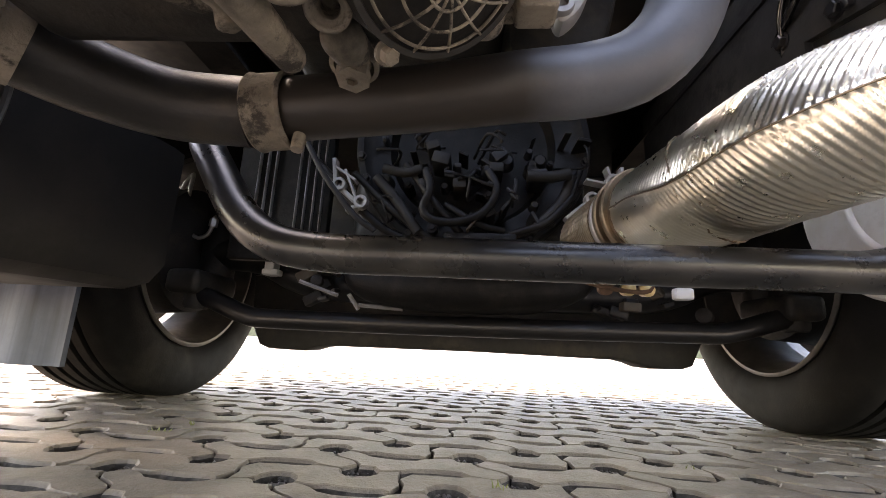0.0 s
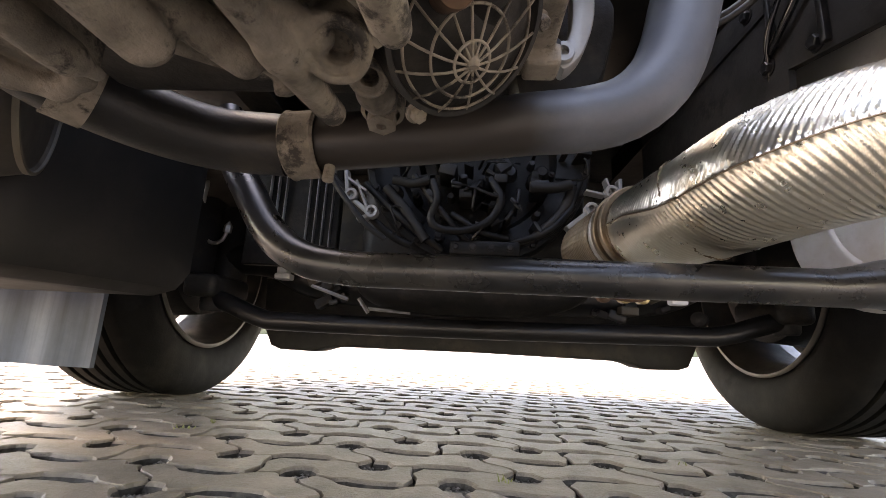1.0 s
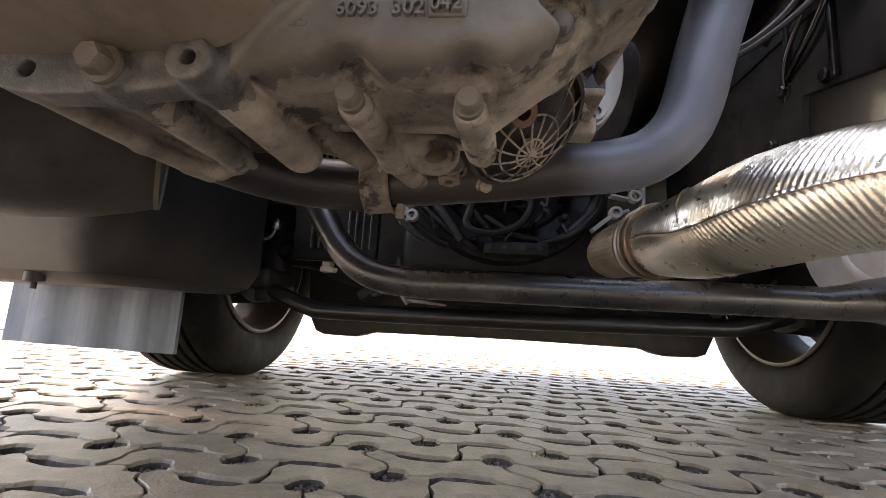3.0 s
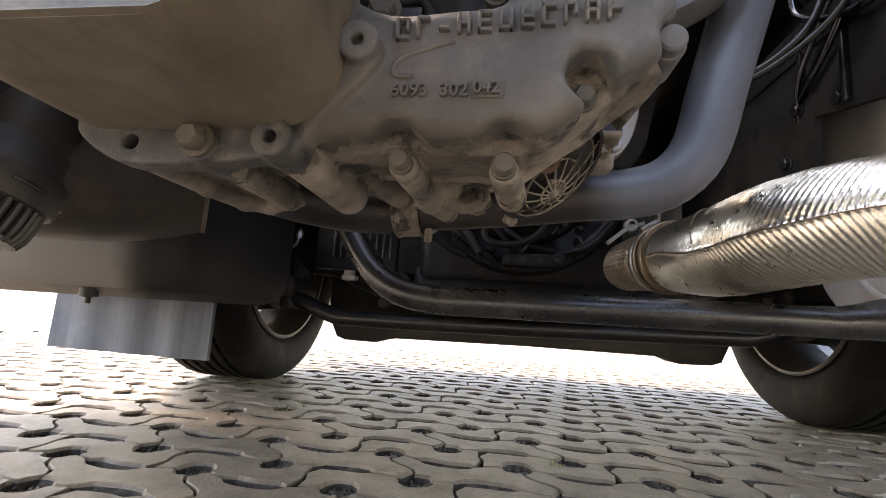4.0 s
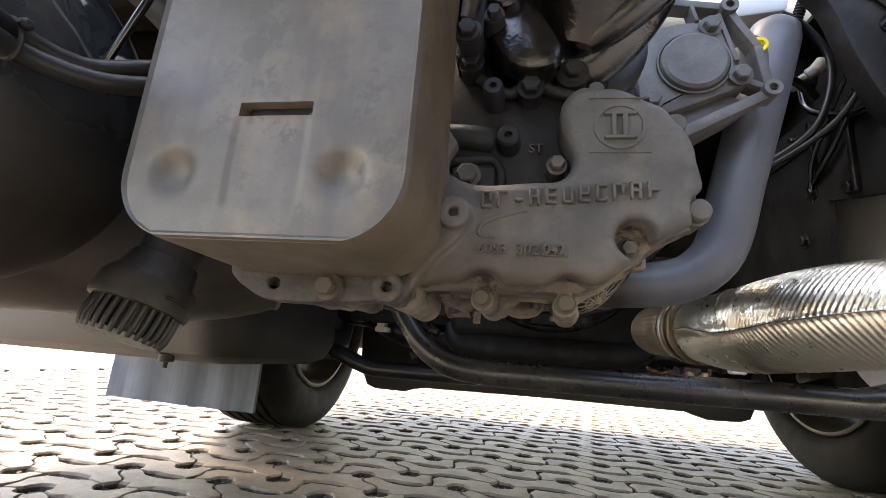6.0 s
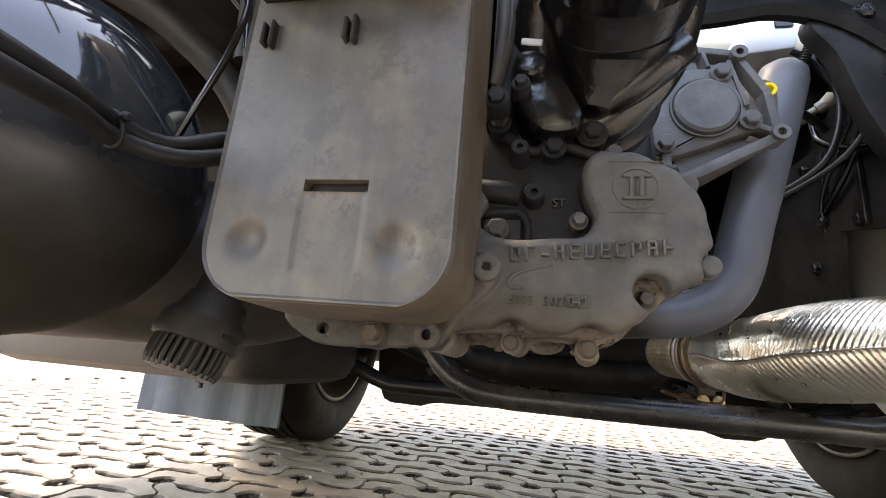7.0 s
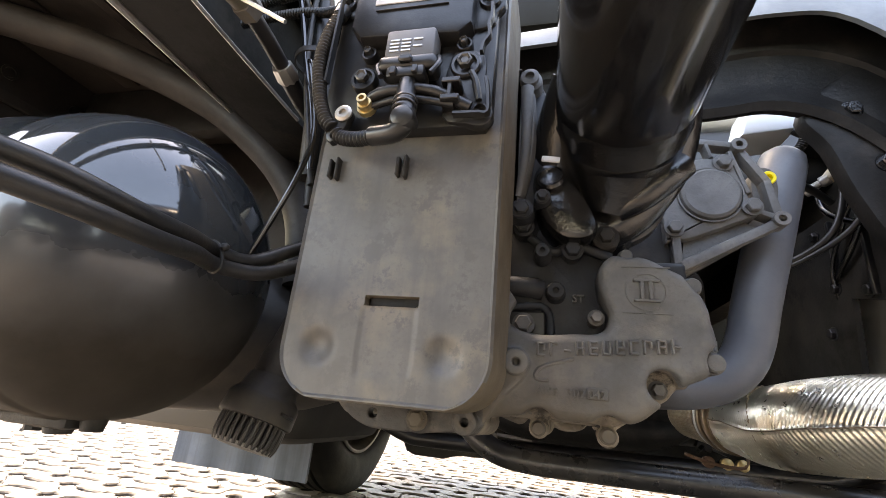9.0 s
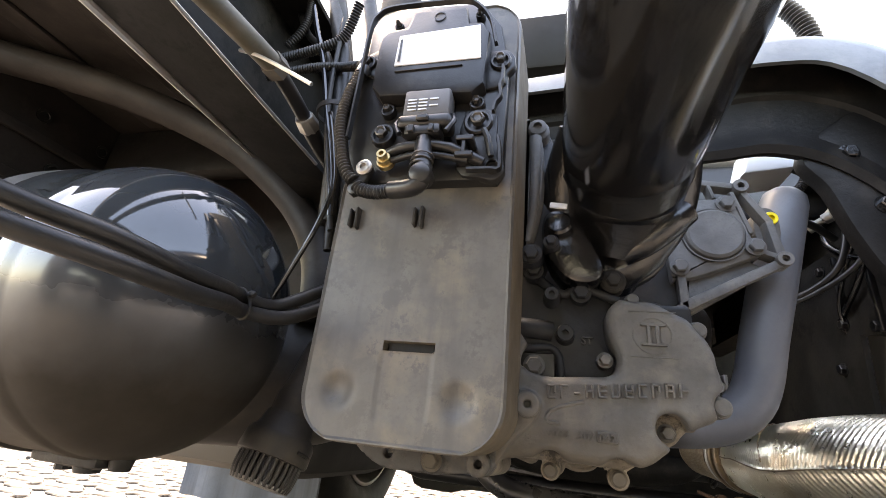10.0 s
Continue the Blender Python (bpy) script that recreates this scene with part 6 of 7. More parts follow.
part("elbow_cap", lathe(BM(), (-0.3025, 0.000, 0.634), (0.05, -1, -0.1), [(0, -0.01), (0.0122, -0.01), (0.0126, 0.002), (0.0105, 0.006), (0.006, 0.008), (0, 0.008)], 28), M_UNIT, cable)
for z_ in (0.657, 0.6515, 0.646):
    part("collar", lathe(BM(), (-0.305 + (z_ - 0.652) * 0.1, 0.006, z_), (-0.1, 0.25, 1), [(0.0112, -0.0018), (0.0122, -0.0012), (0.0122, 0.0012), (0.0112, 0.0018)], 24), M_UNIT, cable)
part("sleeve", corrugated([(-0.334, 0.010, 0.623), (-0.355, 0.015, 0.624), (-0.374, 0.019, 0.630), (-0.381, 0.020, 0.636)], 0.0070, 0.0044), M_HOSE, cable)
part("sleeve", corrugated([(-0.386, 0.020, 0.642), (-0.397, 0.020, 0.655), (-0.408, 0.020, 0.682), (-0.417, 0.020, 0.73), (-0.415, 0.022, 0.77), (-0.409, 0.026, 0.80)], 0.0070, 0.0044), M_HOSE, cable)
part("sleeve_end", lathe(BM(), (-0.408, 0.027, 0.804), (0.25, 0.15, 1), [(0, -0.004), (0.0085, -0.004), (0.0088, 0.008), (0.006, 0.012), (0, 0.012)], 20), M_UNIT, cable)
part("clamp_plate", prism(BM(), closed_curve([(-0.392, 0.632), (-0.382, 0.626), (-0.368, 0.652), (-0.369, 0.664), (-0.379, 0.667), (-0.389, 0.650)], 3), (0, 0.019, 0), REAR, 0.008, 0.002), M_UNIT, cable)

# ---- hoses in front of the tank ----
hose1 = thing("air_hose", "black rubber air hoses tied together by the tank", "hose", (-0.6, 0.0, 0.5))
part("hose_run", tube(BM(), [(-0.60, -0.32, 0.53), (-0.530, -0.235, 0.518), (-0.482, -0.19, 0.504), (-0.455, -0.15, 0.4985), (-0.447, -0.09, 0.494), (-0.458, -0.04, 0.4985), (-0.476, 0.005, 0.5035), (-0.466, 0.045, 0.504), (-0.447, 0.085, 0.530), (-0.42, 0.14, 0.57)], 0.0075, 16), M_HOSE, hose1)
part("hose_run", tube(BM(), [(-0.58, -0.32, 0.505), (-0.515, -0.235, 0.494), (-0.470, -0.19, 0.485), (-0.445, -0.15, 0.480), (-0.440, -0.09, 0.479), (-0.452, -0.04, 0.485), (-0.469, 0.005, 0.4885), (-0.452, 0.045, 0.492), (-0.434, 0.085, 0.513), (-0.41, 0.14, 0.55)], 0.0075, 16), M_HOSE, hose1)
TIE = [(2 * math.pi * k / 24) for k in range(25)]
bm = tube(BM(), [(-0.4725 + 0.0070 * math.cos(w) + 0.0084 * math.sin(w), 0.004, 0.496 - 0.0150 * math.cos(w) + 0.0039 * math.sin(w)) for w in TIE], 0.0016, 8)
box(bm, (-0.466, 0.0, 0.502), (-0.459, 0.008, 0.509), 0.002, 1)
part("cable_tie", bm, M_PLASTIC, hose1)
part("thin_line", tube(BM(), [(-0.496, 0.08, 0.521), (-0.478, 0.08, 0.565), (-0.458, 0.08, 0.617), (-0.447, 0.08, 0.673), (-0.458, 0.08, 0.73), (-0.476, 0.08, 0.792)], 0.0035, 10), M_GLOSS, hose1)

# loom and lines beside the actuator
loom = thing("cable_loom", "bundle of black cables and corrugated sleeves", "cable", (-0.5, 0.12, 0.8))
for pts_, r_ in (([(-0.46, 0.12, 0.60), (-0.475, 0.12, 0.72), (-0.499, 0.12, 0.827), (-0.534, 0.12, 0.945), (-0.584, 0.12, 1.003), (-0.63, 0.12, 1.10)], 0.006), ([(-0.44, 0.13, 0.60), (-0.465, 0.13, 0.75), (-0.49, 0.13, 0.88), (-0.52, 0.13, 1.0), (-0.54, 0.12, 1.08)], 0.012),
                 ([(-0.45, 0.10, 0.62), (-0.485, 0.10, 0.76), (-0.50, 0.10, 0.86), (-0.505, 0.10, 1.0)], 0.004), ([(-0.43, 0.15, 0.70), (-0.45, 0.15, 0.85), (-0.475, 0.15, 1.0), (-0.50, 0.15, 1.1)], 0.014), ([(-0.42, 0.14, 0.64), (-0.43, 0.14, 0.78), (-0.45, 0.14, 0.9), (-0.44, 0.14, 1.02)], 0.009)):
    part("cable_run", tube(BM(), pts_, r_, 14), M_HOSE, loom)
part("sleeve", corrugated([(-0.470, 0.08, 1.005), (-0.495, 0.10, 0.965), (-0.52, 0.10, 0.946), (-0.561, 0.10, 0.936), (-0.62, 0.10, 0.925)], 0.0075, 0.0044), M_HOSE, loom)
part("sleeve", corrugated([(-0.455, 0.09, 0.885), (-0.485, 0.10, 0.896), (-0.52, 0.10, 0.901), (-0.565, 0.10, 0.90), (-0.62, 0.10, 0.893)], 0.0065, 0.0044), M_HOSE, loom)
part("sleeve", corrugated([(-0.585, 0.10, 1.10), (-0.574, 0.10, 1.03), (-0.58, 0.10, 0.985), (-0.60, 0.10, 0.955)], 0.0065, 0.0044), M_HOSE, loom)
part("cable_run", tube(BM(), [(-0.590, 0.10, 1.10), (-0.553, 0.10, 0.99), (-0.525, 0.10, 0.915), (-0.496, 0.10, 0.81), (-0.469, 0.10, 0.717), (-0.455, 0.10, 0.64)], 0.0045, 12), M_GLOSS, loom, "shiny black cable")
part("cable_run", tube(BM(), [(-0.560, 0.12, 1.12), (-0.525, 0.12, 1.00), (-0.505, 0.12, 0.94), (-0.495, 0.12, 0.86), (-0.482, 0.12, 0.76), (-0.47, 0.12, 0.64)], 0.0125, 16), M_HOSE, loom)
part("cable_tie", lathe(BM(), (-0.478, 0.09, 0.80), (-0.2, 0, 1), [(0.022, -0.004), (0.024, -0.004), (0.024, 0.004), (0.022, 0.004)], 20, True), M_PLASTIC, loom)
bm = tube(BM(), [(-0.545, -0.03, 0.803), (-0.515, -0.035, 0.787), (-0.48, -0.035, 0.766), (-0.432, -0.03, 0.737)], 0.0024, 8)
part("tie_strip", bm, M_STEEL, loom, "pale cable tie end")

strut_rod = thing("linkage_rod", "dusty brown linkage rod with a bolted end", "rod", (-0.55, 0.0, 0.79))
part("tube", tube(BM(), [(-0.53, -0.42, 0.735), (-0.525, -0.25, 0.765), (-0.52, -0.106, 0.789), (-0.52, 0.002, 0.808)], 0.0135, 24), M_ROD, strut_rod)
part("rod", tube(BM(), [(-0.52, 0.0, 0.808), (-0.52, 0.05, 0.80), (-0.52, 0.092, 0.790)], 0.0105, 16), M_BLACK, strut_rod)
part("nut", lathe(BM(), (-0.52, 0.004, 0.808), (0.0, 1, 0.15), [(0, -0.010), (0.017, -0.010), (0.017, 0.010), (0, 0.010)], 6), M_BEIGE, strut_rod, "dusty pale lock nut")
part("nut", lathe(BM(), (-0.52, 0.095, 0.789), (0.0, 1, -0.2), [(0, -0.012), (0.014, -0.012), (0.016, 0.006), (0.010, 0.02), (0, 0.02)], 8), M_STEEL, strut_rod, "bare steel joint nut")
part("joint", tube(BM(), [(-0.52, 0.10, 0.788), (-0.52, 0.14, 0.778), (-0.52, 0.20, 0.77)], 0.013, 16), M_BLACK, strut_rod)

# ---- frame ----
def rail(name, x0, x1, z0, z1, label):
    """A channel-section chassis rail along the lorry."""
    r_ = thing(name, label, "chassis rail", ((x0 + x1) / 2, 0.5, z0), "chassis rails")
    t_ = 0.008 if x1 > x0 else -0.008
    out_ = [(x0, z0), (x1, z0), (x1, z0 + 0.009), (x0 + t_, z0 + 0.009), (x0 + t_, z1 - 0.009), (x1, z1 - 0.009), (x1, z1), (x0, z1)]
    part("channel", prism(BM(), out_, (0, -3.4, 0), REAR, 5.2, 0.0), M_DARKPANEL, r_)
    return r_


left_rail = rail("frame_rail", -0.655, -0.565, 0.79, 1.06, "black painted steel chassis rail with a pale edge")
rail("frame_rail", 0.53, 0.44, 0.79, 1.06, "black painted steel chassis rail over the exhaust")
part("worn_edge", tube(BM(), [(-0.664, -0.42, 0.793, 0.008), (-0.664, -0.1, 0.792, 0.0062), (-0.664, 0.05, 0.791, 0.0045), (-0.664, 0.17, 0.791, 0.003)], None, 8), M_STEEL, left_rail, "pale steel flange edge")
# pale strip that stands for the highlight on the inner lower edge
part("inner_edge", tube(BM(), [(-0.5635, -0.42, 0.791), (-0.5635, -0.1, 0.791), (-0.5635, 0.2, 0.791)], 0.0028, 8), M_STEEL, left_rail, "thin pale strip for the highlight on the rail's edge")
bm = prism(BM(), [(-0.30, 0.63), (-0.54, 0.615), (-0.72, 0.66), (-0.735, 0.50), (-1.3, 0.46), (-1.3, 0.86), (-0.30, 0.86)], (0.445, 0, 0), (-1, 0, 0), 0.012, 0.002)
bracket = tagged(finish("bracket_plate", bm, M_DARKPANEL), "black steel bracket plate hanging from the rail", "bracket")
for y_, z_ in ((0.60, 0.835), (0.70, 0.835), (0.80, 0.825), (0.66, 0.665), (0.76, 0.69), (0.80, 0.60)):
    part("bolt", hexbolt(BM(), (0.445, y_, z_), (-1, 0, 0), 0.011, 0.009), M_BLACK, bracket)
for y_, z_, n_ in ((0.64, 0.75, 0.10), (0.74, 0.77, 0.06)):
    part("stiffener", box(BM(), (0.435, y_ - 0.006, z_ - n_), (0.446, y_ + 0.006, z_ + 0.07), 0.003, 2), M_BLACK, bracket)
for pts_, r_ in (([(0.425, 0.52, 0.93), (0.428, 0.58, 0.84), (0.432, 0.66, 0.76), (0.434, 0.72, 0.72), (0.452, 0.79, 0.70)], 0.006),
                 ([(0.428, 0.56, 0.94), (0.426, 0.60, 0.87), (0.430, 0.68, 0.80), (0.432, 0.74, 0.73), (0.452, 0.77, 0.66)], 0.0045),
                 ([(0.455, 0.50, 0.81), (0.430, 0.56, 0.775), (0.430, 0.64, 0.80), (0.428, 0.72, 0.86), (0.43, 0.74, 0.93)], 0.007)):
    part("cable_run", tube(BM(), pts_, r_, 12), M_GLOSS, bracket, "shiny black cable")
deck = thing("side_deck", "dark dusty underside of the side deck", "deck", (-1.0, 0.2, 1.0))
part("deck_sheet", box(BM(), (-1.30, -0.22, 1.030), (-0.655, 0.95, 1.06), 0.004, 1), M_DECK, deck)
part("deck_rib", box(BM(), (-1.30, 0.36, 0.90), (-0.665, 0.40, 1.030), 0.01, 2), M_DARKPANEL, deck)
part("deck_side", box(BM(), (-0.70, -0.22, 0.88), (-0.675, 0.3, 1.030), 0.004, 1), M_DARKPANEL, deck)
part("upright", box(BM(), (-0.565, 0.30, 0.80), (-0.475, 0.33, 1.45), 0.006, 2), M_DARKPANEL, deck)
part("inner_sheet", box(BM(), (-1.30, 0.60, 0.60), (-0.66, 0.63, 1.030), 0.01, 2), M_DECK, deck)
part("skirt", box(BM(), (-1.30, -0.22, 0.72), (-1.28, 0.60, 1.04), 0.004, 1), M_DECK, deck)
for x_, w_ in ((-1.14, 0.022), (-0.98, 0.012), (-0.84, 0.016)):
    part("pressed_rib", box(BM(), (x_ - w_, -0.21, 1.021), (x_ + w_, 0.345, 1.031), 0.004, 2), M_DECK, deck)
for z_ in (0.80, 0.90):
    part("pressed_rib", box(BM(), (-1.281, -0.21, z_ - 0.012), (-1.270, 0.59, z_ + 0.012), 0.004, 2), M_DECK, deck)
for y_, z_ in ((0.20, 0.955), (0.34, 0.955), (0.26, 0.850)):
    part("drain_hole", lathe(BM(), (-1.279, y_, z_), (1, 0, 0), [(0.016, 0.0), (0.016, 0.003), (0.011, 0.003), (0.010, 0.001), (0, 0.001)], 20), M_BLACK, deck)
part("bent_tube", tube(BM(), [(-1.25, 0.05, 0.988), (-1.04, 0.18, 0.975), (-0.86, 0.28, 0.920), (-0.74, 0.32, 0.84), (-0.65, 0.33, 0.75), (-0.60, 0.33, 0.66), (-0.58, 0.33, 0.55)], 0.031, 28), M_DECK, deck, "dust-brown bent tube")

arch = thing("crossmember", "black painted bent steel crossmember over the gearbox", "crossmember", (0.1, 0.4, 0.9))


def swept(profile, line):
    """A section (y, z offsets) carried along a line in the x, z plane; the fourth number stretches it."""
    bm_ = BM()
    rows_ = [[bm_.verts.new((q[0], y_, q[2] + dz * q[3])) for y_, dz in profile] for q in line]
    k_ = len(profile)
    for p, q in zip(rows_, rows_[1:]):
        for i in range(k_):
            bm_.faces.new((p[i], p[(i + 1) % k_], q[(i + 1) % k_], q[i]))
    bm_.faces.new(rows_[0])
    bm_.faces.new(rows_[-1][::-1])
    return bm_


line = smooth_path([(-0.56, 0, 1.03, 1), (-0.40, 0, 1.075, 1), (-0.2, 0, 1.090, 1), (0.1, 0, 1.118, 1.2), (0.2, 0, 1.130, 1.3), (0.28, 0, 1.132, 1.5), (0.35, 0, 1.115, 2.2), (0.41, 0, 1.075, 3.0), (0.46, 0, 1.010, 3.2)], 0.02)
part("flange", swept([(0.3295, -0.066), (0.331, -0.058), (0.341, -0.024), (0.347, -0.014), (0.358, -0.008), (0.44, -0.006), (0.44, -0.014), (0.362, -0.016), (0.352, -0.024), (0.337, -0.067)], line), M_LIP, arch, "dusty front lip, the sky's reflection put into its grey")
line = smooth_path([(-0.56, 0, 1.0, 1), (-0.40, 0, 1.045, 1), (-0.2, 0, 1.060, 1), (0.1, 0, 1.080, 1), (0.2, 0, 1.090, 1), (0.28, 0, 1.090, 1.15), (0.35, 0, 1.070, 1.4), (0.41, 0, 1.025, 1.7), (0.46, 0, 0.960, 2)], 0.02)
part("web", swept([(0.372, 0.020), (0.392, -0.02), (0.398, -0.060), (0.406, -0.066), (0.409, -0.12), (0.402, -0.150), (0.392, -0.172), (0.400, -0.186), (0.420, -0.180), (0.432, -0.10), (0.43, 0.02)], line), M_OILY, arch)
part("leg", prism(BM(), closed_curve([(0.47, 1.00), (0.40, 1.03), (0.29, 0.955), (0.245, 0.895), (0.275, 0.835), (0.298, 0.75), (0.335, 0.665), (0.40, 0.62), (0.47, 0.64)], 4), (0, 0.405, 0), REAR, 0.03, 0.008), M_OILY, arch)
for x_, z_ in ((0.315, 0.90), (0.345, 0.80)):
    part("bolt", hexbolt(BM(), (x_, 0.405, z_), REAR, 0.012, 0.010), M_YOKE, arch)
part("gusset", box(BM(), (0.395, 0.36, 0.72), (0.44, 0.47, 0.96), 0.012, 2), M_BLACK, arch)
for x_, z_ in ((0.395, 1.045), (-0.40, 1.055)):
    part("bolt", hexbolt(BM(), (x_, 0.322, z_ - 0.005), REAR, 0.012, 0.012), M_STEEL, arch)

# parts behind the gearbox
white_box = thing("relay_box", "small white box with a round hole behind the gearbox", "box", (0.3, 0.62, 0.95))
part("case", prism(BM(), [(0.235, 0.985), (0.340, 0.998), (0.362, 1.080), (0.335, 1.088), (0.262, 1.075)], (0, 0.60, 0), REAR, 0.10, 0.006), M_WHITE, white_box)
part("opening", box(BM(), (0.305, 0.596, 1.045), (0.338, 0.6, 1.075), 0.001, 1), M_BLACK, white_box)
side_loom = thing("engine_loom", "black engine cables with a pale sensor plug", "cable", (0.35, 0.65, 0.85))
for pts_, r_ in (([(0.33, 0.60, 0.99), (0.365, 0.60, 0.96), (0.40, 0.60, 0.88), (0.385, 0.62, 0.78), (0.345, 0.67, 0.735), (0.29, 0.70, 0.715)], 0.0065), ([(0.36, 0.58, 1.0), (0.415, 0.56, 0.93), (0.42, 0.55, 0.84), (0.40, 0.60, 0.77), (0.345, 0.67, 0.725), (0.28, 0.70, 0.70)], 0.0055),
                 ([(0.30, 0.62, 0.94), (0.33, 0.64, 0.90), (0.38, 0.66, 0.88), (0.42, 0.68, 0.86)], 0.008)):
    part("cable_run", tube(BM(), pts_, r_, 12), M_UNIT, side_loom)
part("sleeve", corrugated([(0.30, 0.60, 0.92), (0.34, 0.60, 0.95), (0.36, 0.58, 1.01)], 0.009), M_HOSE, side_loom)
part("sensor", lathe(BM(), (0.390, 0.671, 0.894), (0.6, -0.6, 0.3), [(0, -0.02), (0.013, -0.02), (0.013, -0.005), (0.008, 0), (0.008, 0.012), (0.012, 0.014), (0.012, 0.03), (0, 0.032)], 12), M_STEEL, side_loom, "bare steel sensor body")
part("sensor_cap", lathe(BM(), (0.415, 0.650, 0.912), (0.5, -0.3, 0.6), [(0, -0.012), (0.012, -0.012), (0.013, 0.008), (0, 0.016)], 16), M_CREAM, side_loom, "cream plastic cap")

# ---- cab ----
cab = thing("cab", "white lorry cab with dark underside", "cab", (0, 1.6, 0.9))
bm = BM()
box(bm, (-1.22, 0.78, 1.16), (1.22, 2.35, 3.2), 0.06, 3)
part("shell", bm, M_WHITE, cab)
bm = BM()
box(bm, (-1.20, 0.82, 0.98), (1.20, 2.33, 1.15), 0.02, 2)
part("floor", bm, M_BLACK, cab)
bm = BM()
box(bm, (-1.18, 2.05, 0.30), (1.18, 2.30, 1.1), 0.06, 3)
part("bumper", bm, M_PLASTIC, cab)
part("rear_duct", box(BM(), (-0.36, 0.60, 1.352), (-0.05, 0.79, 1.552), 0.01, 2), M_OLIVE, cab, "dark olive air duct on the back wall")
part("wall_hose", corrugated([(0.33, 0.70, 1.75), (0.40, 0.68, 1.62), (0.47, 0.68, 1.50), (0.50, 0.70, 1.38)], 0.022, 0.011), M_HOSE, cab, "grey corrugated hose")
part("wall_hole", lathe(BM(), (0.52, 0.778, 1.60), REAR, [(0, 0), (0.014, 0), (0.014, 0.003), (0, 0.003)], 20), M_BLACK, cab)
for s_ in (-1, 1):
    bm = BM()
    box(bm, (s_ * 0.95 - 0.28, 0.97, 0.96), (s_ * 0.95 + 0.28, 2.1, 1.0), 0.02, 2)
    part("wheel_arch", bm, M_PLASTIC, cab)

# ---- unseen panel along the other side, added to block light ----
fairing = thing("side_light_blocker", "unseen dark side panel added to block light", "fairing", (1.22, -0.3, 0.3))
part("panel", box(BM(), (1.20, -1.55, 0.46), (1.24, 1.02, 1.14), 0.012, 2), M_DARKPANEL, fairing)
for y_ in (-1.2, -0.3, 0.6):
    part("stay", box(BM(), (0.53, y_ - 0.02, 0.95), (1.20, y_ + 0.02, 1.0), 0.006, 2), M_DARKPANEL, fairing)

# ---- the unseen rear end behind the camera: wheels, and a deck added to block light ----

# added out of view to shade the ground and darken reflections
unseen_rear_deck = thing("unseen_rear_deck", "unseen black deck and coupling plate added to cut rear light", "deck", (0, -1.9, 1.06))
part("deck_plate", box(BM(), (-0.70, -1.75, 1.062), (0.62, -0.62, 1.09), 0.006, 2), M_DARKPANEL, unseen_rear_deck)
part("coupling_plate", box(BM(), (-0.45, -2.75, 1.10), (0.40, -1.80, 1.16), 0.03, 3), M_DARKPANEL, unseen_rear_deck)
for y_ in (-0.95, -1.75, -2.9):
    part("crossbeam", box(BM(), (-0.60, y_ - 0.05, 0.82), (0.50, y_ + 0.05, 1.05), 0.01, 2), M_DARKPANEL, unseen_rear_deck)


def rear_wheel(side):
    """Twin rear tyres under a plastic mudguard."""
    w = new("rear_wheel")
    w.parent = rear_axle
    w.location = Vector((side * 0.93, -2.2, 0)) - rear_axle.location
    w["label"] = "black twin tyres standing on the ground"
    for off in (-0.16, 0.16):
        part("tyre", lathe(BM(), (side * 0.93 + off, -2.2, 0.49), (1, 0, 0), [(0.29, -0.12), (0.40, -0.145), (0.47, -0.13), (0.49, -0.10), (0.49, 0.10), (0.47, 0.13), (0.40, 0.145), (0.29, 0.12), (0.0, 0.10)], 48), M_RUBBER, w)
    return w


rear_axle = thing("rear_axle", "black rear axle housing with twin lorry wheels", "axle", (0, -2.2, 0.49))
bm = tube(BM(), [(-0.75, -2.2, 0.49, 0.07), (-0.3, -2.2, 0.49, 0.08), (-0.15, -2.2, 0.49, 0.19), (0.15, -2.2, 0.49, 0.19), (0.3, -2.2, 0.49, 0.08), (0.75, -2.2, 0.49, 0.07)], None, 24, 0.05)
part("housing", bm, M_BLACK, rear_axle)
rear_wheel(-1)
rear_wheel(1)
for s_ in (-1, 1):
    guard = thing("mudguard", "black plastic mudguard over the rear wheel", "mudguard", (s_ * 0.93, -2.2, 1.0), "mudguards")
    part("sheet", prism(BM(), [(-2.2 + 0.62 * math.cos(k * math.pi / 12), 0.49 + 0.60 * math.sin(k * math.pi / 12)) for k in range(13)] + [(-2.2 + 0.60 * math.cos(k * math.pi / 12), 0.49 + 0.58 * math.sin(k * math.pi / 12)) for k in range(12, -1, -1)], (s_ * 0.93 + 0.31, 0, 0), (1, 0, 0), 0.62, 0.0), M_PLASTIC, guard)

# ---- ground ----
ground = BM()
v = [ground.verts.new(p) for p in ((-400, -400, -0.0240), (400, -400, -0.0240), (400, 400, -0.0240), (-400, 400, -0.0240))]
ground.faces.new(v)
single("ground", ground, M_GROUND, "pale paved yard reaching to the horizon", "ground", kind="structure")
bed = BM()
v = [bed.verts.new(p) for p in ((-3.6, 0.0, -0.017), (3.2, 0.0, -0.017), (3.2, 5.2, -0.017), (-3.6, 5.2, -0.017))]
bed.faces.new(v)
pavement = single("pavement", bed, M_SAND, "interlocking grey-brown concrete pavers with gritty drain holes", "pavement", kind="structure")

# the bond repeats along A1 and A2; each repeat holds two drain holes, HA and HB, and two pavers
A1, A2 = Vector((0.2435, -0.0080)), Vector((0.0310, 0.1900))
HA, HB = Vector((-0.544, 0.794)), Vector((-0.469, 0.667))


